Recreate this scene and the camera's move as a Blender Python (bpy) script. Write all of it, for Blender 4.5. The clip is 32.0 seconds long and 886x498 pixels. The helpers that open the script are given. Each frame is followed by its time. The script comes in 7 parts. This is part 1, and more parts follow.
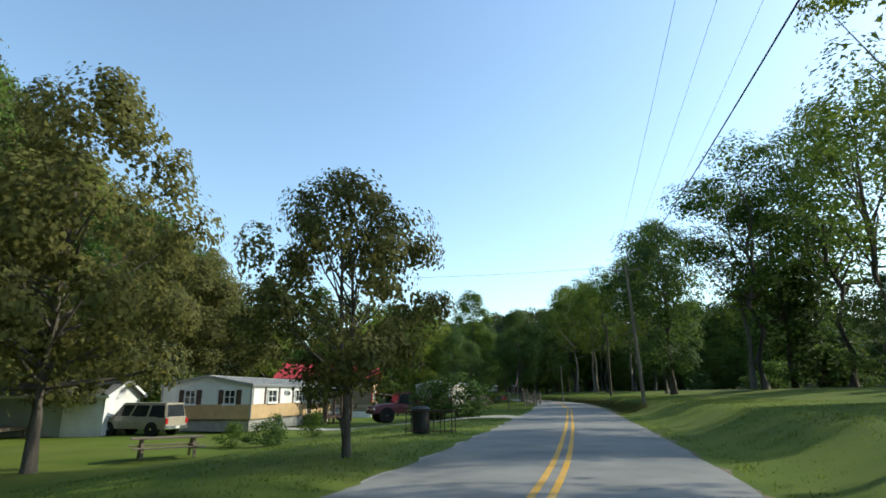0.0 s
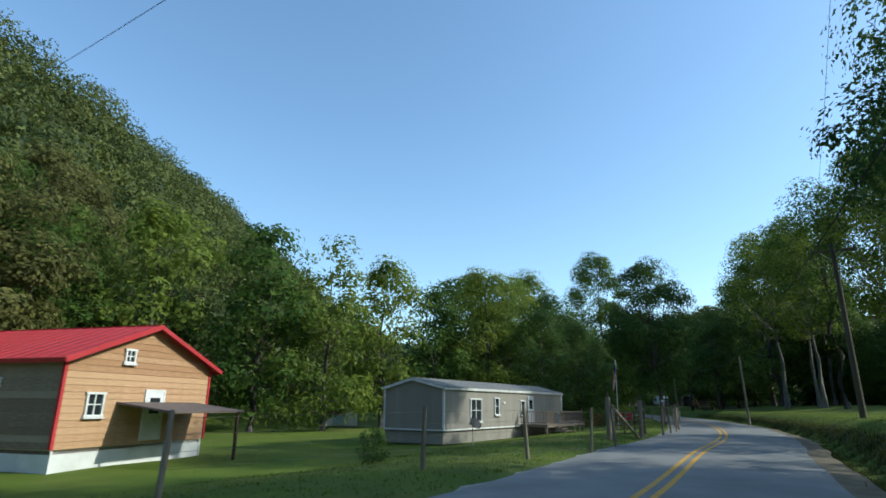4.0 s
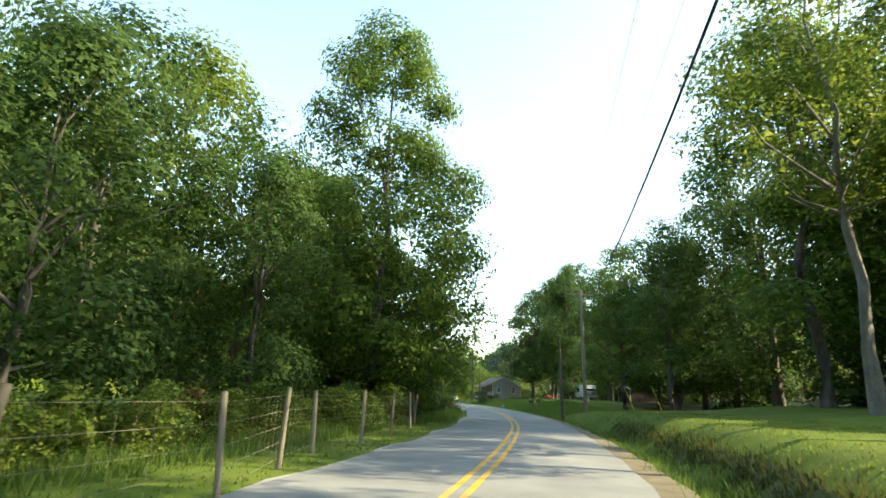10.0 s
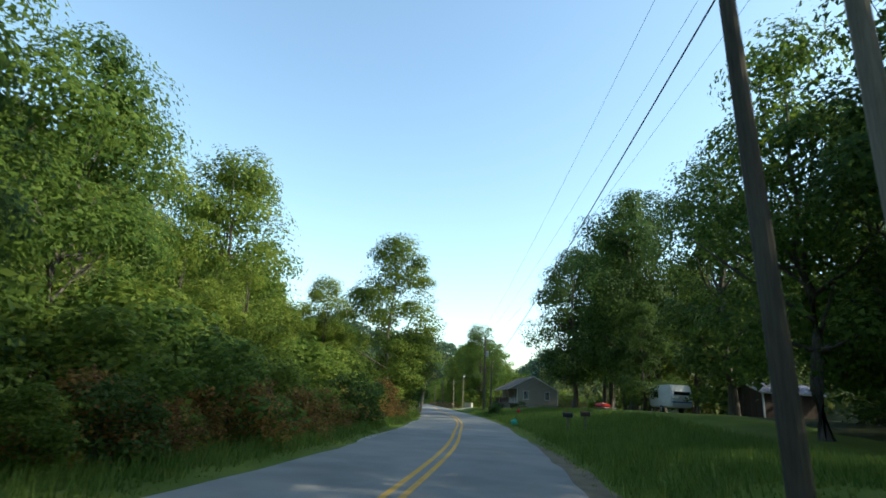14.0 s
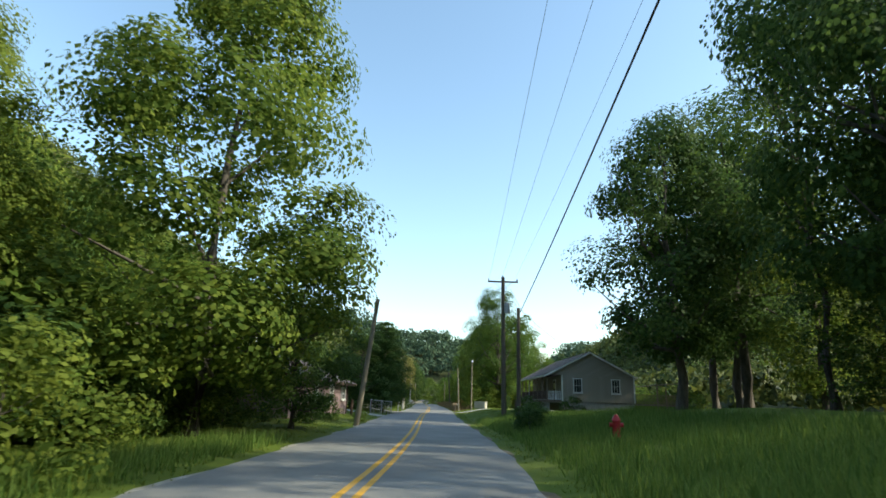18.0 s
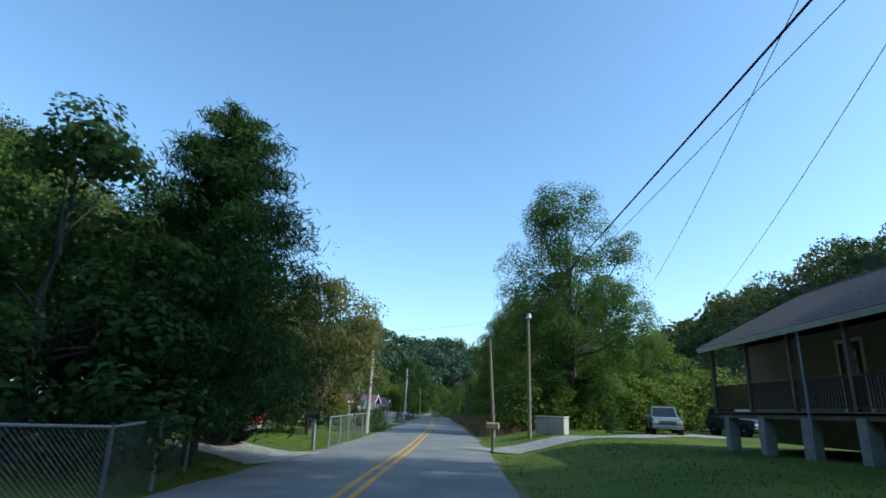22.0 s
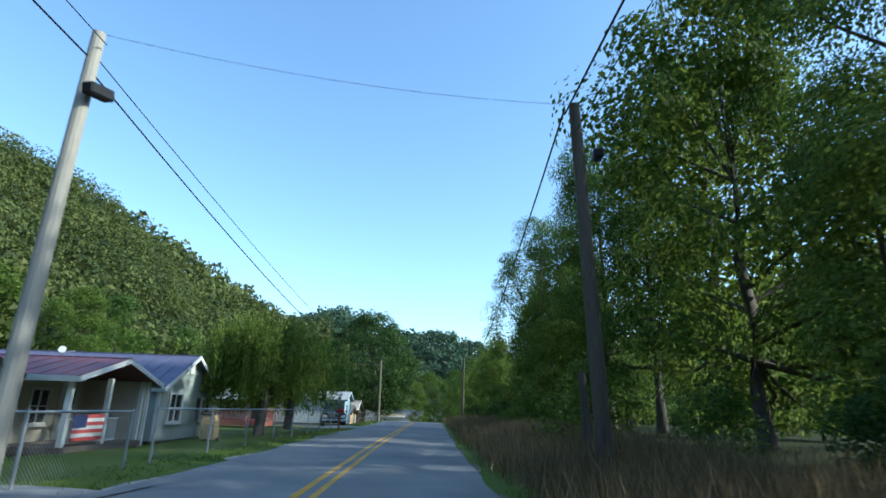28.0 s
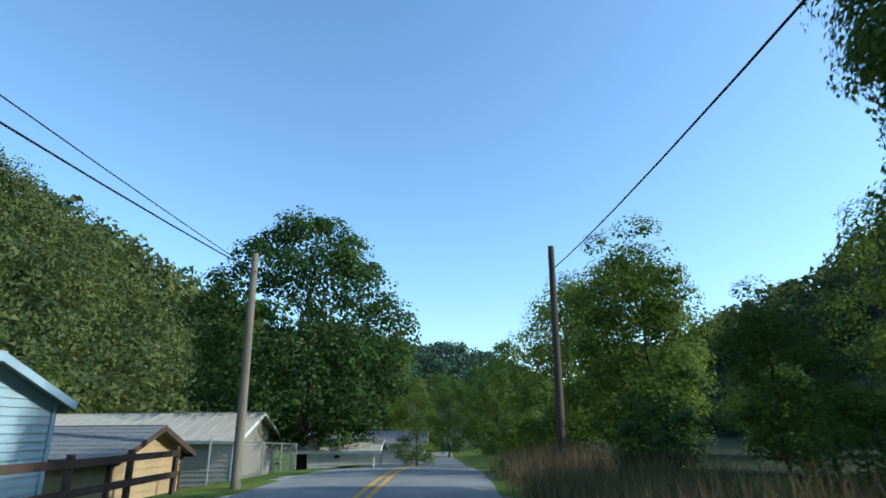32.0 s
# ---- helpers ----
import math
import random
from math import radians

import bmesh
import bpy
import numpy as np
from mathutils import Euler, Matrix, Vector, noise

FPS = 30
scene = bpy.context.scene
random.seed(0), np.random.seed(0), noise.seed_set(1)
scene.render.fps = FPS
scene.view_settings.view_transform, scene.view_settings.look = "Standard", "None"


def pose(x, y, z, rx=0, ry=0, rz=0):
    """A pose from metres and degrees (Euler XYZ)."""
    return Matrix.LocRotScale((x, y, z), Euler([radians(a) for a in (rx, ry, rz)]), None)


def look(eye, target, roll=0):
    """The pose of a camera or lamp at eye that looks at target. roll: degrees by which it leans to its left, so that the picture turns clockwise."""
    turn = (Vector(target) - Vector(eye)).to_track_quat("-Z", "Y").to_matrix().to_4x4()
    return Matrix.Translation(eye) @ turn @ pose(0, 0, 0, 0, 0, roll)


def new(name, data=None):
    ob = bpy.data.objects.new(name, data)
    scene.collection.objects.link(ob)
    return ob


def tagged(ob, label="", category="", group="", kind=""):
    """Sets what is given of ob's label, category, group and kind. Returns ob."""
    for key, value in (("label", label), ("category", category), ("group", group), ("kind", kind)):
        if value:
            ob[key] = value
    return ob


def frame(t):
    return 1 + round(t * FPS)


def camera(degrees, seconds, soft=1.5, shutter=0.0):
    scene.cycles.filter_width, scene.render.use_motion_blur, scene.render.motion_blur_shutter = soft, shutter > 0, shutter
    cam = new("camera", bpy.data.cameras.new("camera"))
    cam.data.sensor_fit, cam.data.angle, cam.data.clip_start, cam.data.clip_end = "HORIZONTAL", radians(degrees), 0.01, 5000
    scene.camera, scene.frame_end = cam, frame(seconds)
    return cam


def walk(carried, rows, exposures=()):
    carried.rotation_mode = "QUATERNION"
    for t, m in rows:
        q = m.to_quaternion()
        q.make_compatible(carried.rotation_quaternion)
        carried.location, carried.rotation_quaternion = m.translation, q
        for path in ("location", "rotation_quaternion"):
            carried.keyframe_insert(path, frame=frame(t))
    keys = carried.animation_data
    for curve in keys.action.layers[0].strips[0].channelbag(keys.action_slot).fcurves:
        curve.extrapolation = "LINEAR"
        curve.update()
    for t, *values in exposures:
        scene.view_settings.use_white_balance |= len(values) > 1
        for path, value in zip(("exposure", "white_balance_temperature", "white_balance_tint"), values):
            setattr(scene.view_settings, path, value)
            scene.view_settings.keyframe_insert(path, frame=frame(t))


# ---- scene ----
cam = camera(77.5, 32.0, soft=1.6, shutter=0.12)
PATH = [
    (0, (0.001, 0.0, 1.538), (0.439, 1.886, 2.043), -0.2),
    (0.5, (2.768, 4.732, 1.54), (3.112, 6.635, 2.048), -0.2),
    (1, (5.515, 9.508, 1.542), (5.747, 11.426, 2.06), -0.2),
    (1.5, (8.24, 14.366, 1.537), (8.381, 16.29, 2.066), -0.2),
    (2, (10.944, 19.17, 1.536), (10.985, 21.097, 2.07), -0.1),
    (2.5, (13.623, 24.022, 1.541), (13.564, 25.948, 2.078), 0.1),
    (4.5, (23.475, 43.945, 1.55), (23.276, 45.859, 2.093), 0.5),
    (5, (25.79, 48.992, 1.548), (25.703, 50.914, 2.092), 0.9),
    (5.5, (27.8, 53.994, 1.547), (27.865, 55.919, 2.087), 1.5),
    (6, (29.678, 58.955, 1.523), (29.935, 60.872, 2.03), 1.6),
    (6.5, (31.564, 63.728, 1.531), (31.967, 65.624, 2.021), 1.8),
    (7, (33.378, 68.303, 1.541), (33.839, 70.187, 2.027), 2.2),
    (7.5, (35.179, 72.839, 1.567), (35.682, 74.715, 2.047), 2.3),
    (8, (36.881, 77.364, 1.56), (37.398, 79.236, 2.038), 2.6),
    (8.5, (38.43, 81.939, 1.538), (38.943, 83.811, 2.021), 2.7),
    (9, (39.831, 86.589, 1.483), (40.215, 88.489, 1.975), 2.8),
    (9.5, (41.128, 91.407, 1.525), (41.248, 93.342, 2.019), 2.6),
    (10, (42.318, 96.367, 1.546), (42.234, 98.299, 2.056), 2.4),
    (10.5, (43.435, 101.443, 1.539), (43.23, 103.364, 2.055), 2.0),
    (11, (44.457, 106.625, 1.521), (44.191, 108.537, 2.041), 1.9),
    (11.5, (45.337, 111.906, 1.533), (45.036, 113.813, 2.057), 2.1),
    (12, (46.111, 117.247, 1.559), (45.796, 119.15, 2.087), 2.3),
    (12.5, (46.792, 122.62, 1.565), (46.49, 124.525, 2.093), 2.8),
    (13, (47.323, 127.989, 1.555), (47.086, 129.901, 2.09), 2.9),
    (13.5, (47.699, 133.331, 1.546), (47.487, 135.247, 2.078), 2.9),
    (14, (47.832, 138.575, 1.543), (47.598, 140.489, 2.073), 3.1),
    (14.5, (47.812, 143.691, 1.522), (47.549, 145.601, 2.053), 3.1),
    (16.5, (47.46, 163.691, 1.533), (47.155, 165.596, 2.06), 2.4),
    (17, (47.123, 169.098, 1.566), (46.825, 171.003, 2.096), 2.2),
    (17.5, (46.798, 174.837, 1.561), (46.503, 176.743, 2.093), 2.0),
    (18, (46.398, 180.846, 1.516), (46.106, 182.753, 2.043), 1.9),
    (18.5, (45.87, 186.914, 1.518), (45.583, 188.822, 2.042), 1.9),
    (19, (45.21, 192.972, 1.526), (44.918, 194.877, 2.058), 2.0),
    (19.5, (44.468, 198.928, 1.512), (44.175, 200.83, 2.056), 1.5),
    (20, (43.648, 204.693, 1.547), (43.352, 206.592, 2.101), 1.1),
    (20.5, (42.72, 210.495, 1.545), (42.402, 212.388, 2.107), 1.6),
    (21, (41.711, 216.339, 1.537), (41.375, 218.228, 2.099), 1.6),
    (21.5, (40.663, 222.246, 1.545), (40.324, 224.135, 2.108), 1.8),
    (22, (39.62, 228.198, 1.551), (39.281, 230.087, 2.114), 1.8),
    (22.5, (38.542, 234.166, 1.556), (38.2, 236.056, 2.115), 1.9),
    (23, (37.492, 240.174, 1.543), (37.15, 242.065, 2.095), 1.8),
    (23.5, (36.624, 246.271, 1.529), (36.27, 248.161, 2.077), 1.4),
    (24, (35.916, 252.235, 1.502), (35.576, 254.131, 2.042), 0.9),
    (24.5, (34.96, 258.256, 1.541), (34.621, 260.151, 2.085), 1.2),
    (25, (33.906, 264.369, 1.541), (33.57, 266.264, 2.089), 1.6),
    (25.5, (32.843, 270.571, 1.536), (32.512, 272.466, 2.084), 1.9),
    (27.5, (28.769, 295.627, 1.562), (28.453, 297.523, 2.117), 2.5),
    (28, (27.618, 301.627, 1.444), (27.31, 303.522, 2.004), 1.9),
    (28.5, (26.477, 307.666, 1.509), (26.166, 309.561, 2.071), 1.9),
    (29, (25.354, 313.727, 1.539), (25.049, 315.617, 2.117), 1.7),
    (29.5, (24.255, 319.773, 1.542), (23.961, 321.653, 2.158), 1.6),
    (30, (23.185, 325.768, 1.542), (22.897, 327.641, 2.182), 1.6),
    (30.5, (22.149, 331.675, 1.54), (21.863, 333.554, 2.163), 1.1),
    (31, (21.138, 337.517, 1.54), (20.851, 339.4, 2.147), 0.6),
    (31.5, (20.145, 343.314, 1.541), (19.843, 345.196, 2.148), 0.1),
    (32, (19.159, 349.089, 1.551), (18.84, 350.966, 2.164), -0.5),
]
walk(cam, [(t, look(eye, target, roll)) for t, eye, target, roll in PATH],
     [(0, -0.04, 6500, 1), (2, -0.4, 6000, -1), (5, -0.24, 5800, -1), (6, -0.14, 6200, -2), (7, 0.46, 6900, -4), (8, 0.96, 7700, -2), (10, 1.36, 8100, -2), (11, 1.36, 7600, -4), (12, 1.71, 8500, 0), (13, 1.11, 8500, -2), (14, 0.33, 6800, -2), (14.5, 0.31, 6700, -2), (17, 0.28, 6400, -2), (18, 0.33, 6900, -1), (19, 0.31, 6500, -2), (20, -0.09, 5700, -2), (21, -0.24, 5500, -1), (22, -0.22, 5500, -1), (23, -0.16, 5800, -1), (25, -0.32, 5300, -2), (28, 0.12, 5450, 0), (32, -0.21, 5400, -1)])

# ---- world, sun ----
SUN_EL, SUN_AZ = radians(33), radians(90)
world = bpy.data.worlds.new("world")
scene.world = world
world.use_nodes = True
wnt = world.node_tree
sky = wnt.nodes.new("ShaderNodeTexSky")
sky.sky_type, sky.sun_disc = "NISHITA", False
sky.sun_elevation, sky.sun_rotation = SUN_EL, SUN_AZ
sky.air_density, sky.dust_density, sky.ozone_density = 1.15, 0.8, 2.0
wnt.links.new(sky.outputs[0], wnt.nodes["Background"].inputs[0])
wnt.nodes["Background"].inputs[1].default_value = 0.28
sun = new("sun", bpy.data.lights.new("sun", "SUN"))
sun.data.energy, sun.data.angle, sun.data.color = 5.3, radians(0.6), (1.0, 0.93, 0.8)
SUN_DIR = Vector((math.sin(SUN_AZ) * math.cos(SUN_EL), math.cos(SUN_AZ) * math.cos(SUN_EL), math.sin(SUN_EL)))
sun.matrix_world = look(SUN_DIR * 300, (0, 0, 0))


# ---- materials ----
def mat(name, a, b, rough=0.7, scale=3.0, metal=0.0, bump=0.15, fine=40.0, spec=0.3, island=0.0, dirt=None, dirt_amt=0.0, translucent=0.0, obj=0.0, stretch=(1, 1, 1)):
    """A surface of two colours mixed by coarse and fine noise, with relief, optional dirt, per-piece and per-object variation."""
    m = bpy.data.materials.new(name)
    m.use_nodes = True
    n, l = m.node_tree.nodes, m.node_tree.links
    p = n["Principled BSDF"]
    tc = n.new("ShaderNodeTexCoord")
    mp = n.new("ShaderNodeMapping")
    mp.inputs["Scale"].default_value = stretch
    l.new(tc.outputs["Object"], mp.inputs[0])
    co = n.new("ShaderNodeTexNoise"); co.inputs["Scale"].default_value = scale; co.inputs["Detail"].default_value = 5
    fi = n.new("ShaderNodeTexNoise"); fi.inputs["Scale"].default_value = fine; fi.inputs["Detail"].default_value = 3
    l.new(mp.outputs[0], co.inputs["Vector"]); l.new(mp.outputs[0], fi.inputs["Vector"])
    ad = n.new("ShaderNodeMath"); ad.operation = "MULTIPLY_ADD"; ad.inputs[1].default_value = 0.6
    ml = n.new("ShaderNodeMath"); ml.operation = "MULTIPLY"; ml.inputs[1].default_value = 0.4
    l.new(fi.outputs[0], ml.inputs[0]); l.new(co.outputs[0], ad.inputs[0]); l.new(ml.outputs[0], ad.inputs[2])
    rg = n.new("ShaderNodeMapRange"); rg.inputs[1].default_value, rg.inputs[2].default_value = 0.34, 0.66
    fac = ad.outputs[0]
    if island:
        ge = n.new("ShaderNodeNewGeometry")
        mi = n.new("ShaderNodeMath"); mi.operation = "MULTIPLY_ADD"; mi.inputs[1].default_value = island; 
        l.new(ge.outputs["Random Per Island"], mi.inputs[0]); l.new(fac, mi.inputs[2])
        sb = n.new("ShaderNodeMath"); sb.operation = "SUBTRACT"; sb.inputs[1].default_value = island / 2
        l.new(mi.outputs[0], sb.inputs[0]); fac = sb.outputs[0]
    if obj:
        oi = n.new("ShaderNodeObjectInfo")
        mo = n.new("ShaderNodeMath"); mo.operation = "MULTIPLY_ADD"; mo.inputs[1].default_value = obj
        l.new(oi.outputs["Random"], mo.inputs[0]); l.new(fac, mo.inputs[2])
        so = n.new("ShaderNodeMath"); so.operation = "SUBTRACT"; so.inputs[1].default_value = obj / 2
        l.new(mo.outputs[0], so.inputs[0]); fac = so.outputs[0]
    l.new(fac, rg.inputs[0])
    mx = n.new("ShaderNodeMix"); mx.data_type = "RGBA"
    mx.inputs[6].default_value, mx.inputs[7].default_value = (*a, 1), (*b, 1)
    l.new(rg.outputs[0], mx.inputs[0])
    col = mx.outputs[2]
    if dirt:
        dn = n.new("ShaderNodeTexNoise"); dn.inputs["Scale"].default_value = scale * 0.37; dn.inputs["Detail"].default_value = 8; dn.inputs["Roughness"].default_value = 0.7
        l.new(mp.outputs[0], dn.inputs["Vector"])
        dr = n.new("ShaderNodeMapRange"); dr.inputs[1].default_value, dr.inputs[2].default_value, dr.inputs[4].default_value = 0.45, 0.72, dirt_amt
        l.new(dn.outputs[0], dr.inputs[0])
        dm = n.new("ShaderNodeMix"); dm.data_type = "RGBA"; dm.inputs[7].default_value = (*dirt, 1)
        l.new(dr.outputs[0], dm.inputs[0]); l.new(col, dm.inputs[6]); col = dm.outputs[2]
    l.new(col, p.inputs["Base Color"])
    p.inputs["Roughness"].default_value, p.inputs["Metallic"].default_value = rough, metal
    p.inputs["Specular IOR Level"].default_value = spec
    if bump:
        bp = n.new("ShaderNodeBump"); bp.inputs["Strength"].default_value = bump; bp.inputs["Distance"].default_value = 0.02
        l.new(ad.outputs[0], bp.inputs["Height"]); l.new(bp.outputs[0], p.inputs["Normal"])
    if translucent:
        tr = n.new("ShaderNodeBsdfTranslucent")
        hs = n.new("ShaderNodeHueSaturation"); hs.inputs["Saturation"].default_value = 1.0; hs.inputs["Value"].default_value = 1.4; hs.inputs["Hue"].default_value = 0.492
        l.new(col, hs.inputs["Color"]); l.new(hs.outputs[0], tr.inputs[0])
        ms = n.new("ShaderNodeMixShader"); ms.inputs[0].default_value = translucent
        l.new(p.outputs[0], ms.inputs[1]); l.new(tr.outputs[0], ms.inputs[2])
        l.new(ms.outputs[0], n["Material Output"].inputs[0])
    return m


def leafmat(name, a, b, tr=0.42, rough=0.65):
    return mat(name, a, b, rough=rough, scale=0.35, bump=0, fine=6, spec=0.12, island=0.45, obj=0.25, translucent=tr)


LEAF = leafmat("leaf_green", (0.048, 0.094, 0.02), (0.125, 0.185, 0.034), 0.46)
LEAF_Y = leafmat("leaf_yellow_green", (0.075, 0.122, 0.02), (0.19, 0.235, 0.042), 0.46)
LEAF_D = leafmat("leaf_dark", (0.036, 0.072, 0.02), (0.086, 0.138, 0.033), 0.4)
LEAF_OLIVE = leafmat("leaf_olive_brown", (0.076, 0.08, 0.026), (0.165, 0.16, 0.046), 0.42)
LEAF_RUST = leafmat("leaf_rust", (0.14, 0.075, 0.035), (0.34, 0.21, 0.06), 0.42)
NEEDLE = leafmat("pine_needle", (0.028, 0.068, 0.018), (0.085, 0.14, 0.035), 0.25)
HILL = mat("hill_foliage", (0.024, 0.046, 0.014), (0.135, 0.148, 0.034), rough=0.6, scale=0.1, bump=0, fine=0.9, spec=0.2, island=0.22, translucent=0.28)
# olive copy of hill_foliage, darkened: the near slope's shade is in the colour
HILL_OLIVE_SHADE = mat("shaded_olive_hill_foliage", (0.016, 0.026, 0.01), (0.085, 0.092, 0.028), rough=0.6, scale=0.16, bump=0, fine=0.9, spec=0.2, island=0.3, translucent=0.25)
ROUGH = leafmat("rough_bank_grass", (0.035, 0.05, 0.012), (0.12, 0.115, 0.035), 0.3)
# bluish haze of distance is mixed into these leaf colours
FAR_HAZE = leafmat("far_foliage_haze_tint", (0.05, 0.085, 0.05), (0.085, 0.125, 0.07), 0.2)
WEED = leafmat("dry_weed", (0.12, 0.09, 0.045), (0.3, 0.23, 0.12), 0.3)
BLADE = leafmat("grass_blade", (0.075, 0.118, 0.02), (0.165, 0.205, 0.04), 0.45)
TALL = leafmat("tall_grass", (0.065, 0.125, 0.022), (0.15, 0.215, 0.05), 0.42)
BARK = mat("bark", (0.05, 0.042, 0.034), (0.14, 0.12, 0.1), 0.95, 6, bump=0.8, stretch=(1, 1, 0.25))
BARK_L = mat("pale_bark", (0.1, 0.088, 0.07), (0.23, 0.205, 0.17), 0.9, 5, bump=0.5, stretch=(1, 1, 0.3))
POLE = mat("pole_wood", (0.15, 0.125, 0.09), (0.3, 0.255, 0.19), 0.9, 4, bump=0.5, stretch=(1, 1, 0.08))
PALE = mat("pale_pole_wood", (0.34, 0.31, 0.25), (0.5, 0.46, 0.38), 0.9, 4, bump=0.4, stretch=(1, 1, 0.08))
POLE_D = mat("dark_pole_wood", (0.07, 0.06, 0.045), (0.15, 0.125, 0.095), 0.9, 4, bump=0.5, stretch=(1, 1, 0.08))
GRASS = mat("lawn", (0.06, 0.098, 0.013), (0.12, 0.155, 0.024), 0.95, 0.35, bump=0.6, fine=30, spec=0.1, dirt=(0.16, 0.15, 0.05), dirt_amt=0.55)
LITTER = mat("woodland_floor", (0.022, 0.03, 0.012), (0.05, 0.055, 0.022), 0.95, 0.5, bump=0.6, fine=12, spec=0.1)
ASPHALT = mat("asphalt", (0.185, 0.18, 0.168), (0.275, 0.268, 0.25), 0.9, 0.6, bump=0.5, fine=120, spec=0.2, dirt=(0.13, 0.128, 0.125), dirt_amt=0.6)
YELLOW = mat("yellow_paint", (0.55, 0.28, 0.02), (0.66, 0.36, 0.04), 0.75, 2, bump=0.2, fine=60, dirt=(0.3, 0.25, 0.15), dirt_amt=0.7)
GRAVEL = mat("gravel", (0.22, 0.2, 0.17), (0.42, 0.4, 0.36), 0.95, 3, bump=1.0, fine=60, dirt=(0.16, 0.17, 0.08), dirt_amt=0.5)
DIRT = mat("bare_soil", (0.1, 0.075, 0.045), (0.2, 0.16, 0.1), 0.95, 2, bump=0.8, fine=40)
BANK = mat("eroded_bank", (0.05, 0.06, 0.02), (0.12, 0.13, 0.045), 0.95, 1.4, bump=1.0, fine=22, spec=0.1, dirt=(0.13, 0.105, 0.065), dirt_amt=0.7)
WIRE = mat("black_cable", (0.015, 0.015, 0.017), (0.035, 0.035, 0.037), 0.6, 5, bump=0)
HOSE = mat("yellow_hose", (0.6, 0.5, 0.04), (0.72, 0.62, 0.08), 0.5, 8, bump=0.05)
GALV = mat("galvanised_steel", (0.3, 0.31, 0.32), (0.45, 0.46, 0.47), 0.5, 6, metal=0.6, bump=0.05)
IRON = mat("rusty_iron", (0.03, 0.02, 0.015), (0.09, 0.05, 0.03), 0.8, 8, bump=0.3)
WHITE = mat("white_paint", (0.6, 0.6, 0.57), (0.76, 0.75, 0.72), 0.6, 2, bump=0.08, dirt=(0.42, 0.4, 0.34), dirt_amt=0.4)
CREAM = mat("cream_siding", (0.5, 0.45, 0.34), (0.62, 0.57, 0.45), 0.65, 2, bump=0.08, dirt=(0.36, 0.32, 0.24), dirt_amt=0.4)
TAN = mat("tan_siding", (0.43, 0.28, 0.135), (0.53, 0.37, 0.2), 0.7, 2, bump=0.1, dirt=(0.24, 0.2, 0.13), dirt_amt=0.4)
GREYS = mat("grey_siding", (0.235, 0.21, 0.175), (0.31, 0.285, 0.24), 0.65, 1.5, bump=0.08, dirt=(0.22, 0.21, 0.18), dirt_amt=0.35)
GREENG = mat("grey_green_siding", (0.3, 0.34, 0.3), (0.42, 0.46, 0.42), 0.65, 1.5, bump=0.08, dirt=(0.22, 0.24, 0.2), dirt_amt=0.35)
BEIGE = mat("weathered_beige_siding", (0.24, 0.21, 0.175), (0.33, 0.3, 0.255), 0.75, 1.5, bump=0.12, dirt=(0.24, 0.22, 0.17), dirt_amt=0.55)
PURPLE = mat("mauve_brown_siding", (0.22, 0.15, 0.15), (0.3, 0.21, 0.205), 0.75, 1.5, bump=0.15, dirt=(0.12, 0.09, 0.08), dirt_amt=0.5, stretch=(1, 1, 0.2))
BLUEW = mat("pale_blue_paint", (0.3, 0.42, 0.48), (0.4, 0.52, 0.57), 0.7, 1.5, bump=0.1, dirt=(0.36, 0.4, 0.4), dirt_amt=0.5)
BLOCK = mat("concrete_block", (0.24, 0.23, 0.21), (0.36, 0.35, 0.32), 0.9, 3, bump=0.4)
BOARD = mat("weathered_board", (0.2, 0.15, 0.1), (0.34, 0.27, 0.19), 0.85, 3, bump=0.4, obj=0.4, stretch=(1, 1, 4))
BOARD_O = mat("orange_brown_board", (0.36, 0.2, 0.1), (0.5, 0.31, 0.17), 0.8, 3, bump=0.4, obj=0.4, stretch=(1, 1, 4))
BROWN = mat("dark_brown_wood", (0.05, 0.03, 0.022), (0.11, 0.07, 0.05), 0.8, 4, bump=0.3)
DECK = mat("weathered_deck_wood", (0.13, 0.1, 0.075), (0.23, 0.18, 0.14), 0.85, 4, bump=0.4)
REDWOOD = mat("red_stained_wood", (0.2, 0.06, 0.045), (0.3, 0.1, 0.07), 0.8, 4, bump=0.3)
RED_ROOF = mat("red_metal_roof", (0.4, 0.025, 0.03), (0.5, 0.05, 0.055), 0.5, 1.5, bump=0.03, dirt=(0.3, 0.04, 0.04), dirt_amt=0.4)
PURP_ROOF = mat("maroon_metal_roof", (0.14, 0.055, 0.07), (0.2, 0.085, 0.105), 0.5, 1.5, bump=0.03, dirt=(0.13, 0.07, 0.08), dirt_amt=0.4)
BLUE_ROOF = mat("slate_blue_metal_roof", (0.1, 0.1, 0.16), (0.15, 0.15, 0.22), 0.5, 1.5, bump=0.03)
SHINGLE = mat("brown_shingle", (0.1, 0.075, 0.065), (0.18, 0.14, 0.12), 0.95, 6, bump=0.6, fine=60)
SHINGLE_G = mat("grey_shingle", (0.13, 0.13, 0.13), (0.22, 0.22, 0.21), 0.95, 6, bump=0.6, fine=60)
TANROOF = mat("tan_metal_roof", (0.36, 0.31, 0.24), (0.45, 0.4, 0.32), 0.6, 1.5, bump=0.05)
SILVER = mat("silver_coated_roof", (0.3, 0.295, 0.28), (0.44, 0.43, 0.41), 0.75, 1, bump=0.1, dirt=(0.28, 0.26, 0.23), dirt_amt=0.6)
GLASS = mat("window_glass", (0.015, 0.018, 0.02), (0.035, 0.04, 0.045), 0.06, 0.8, bump=0, spec=0.6)
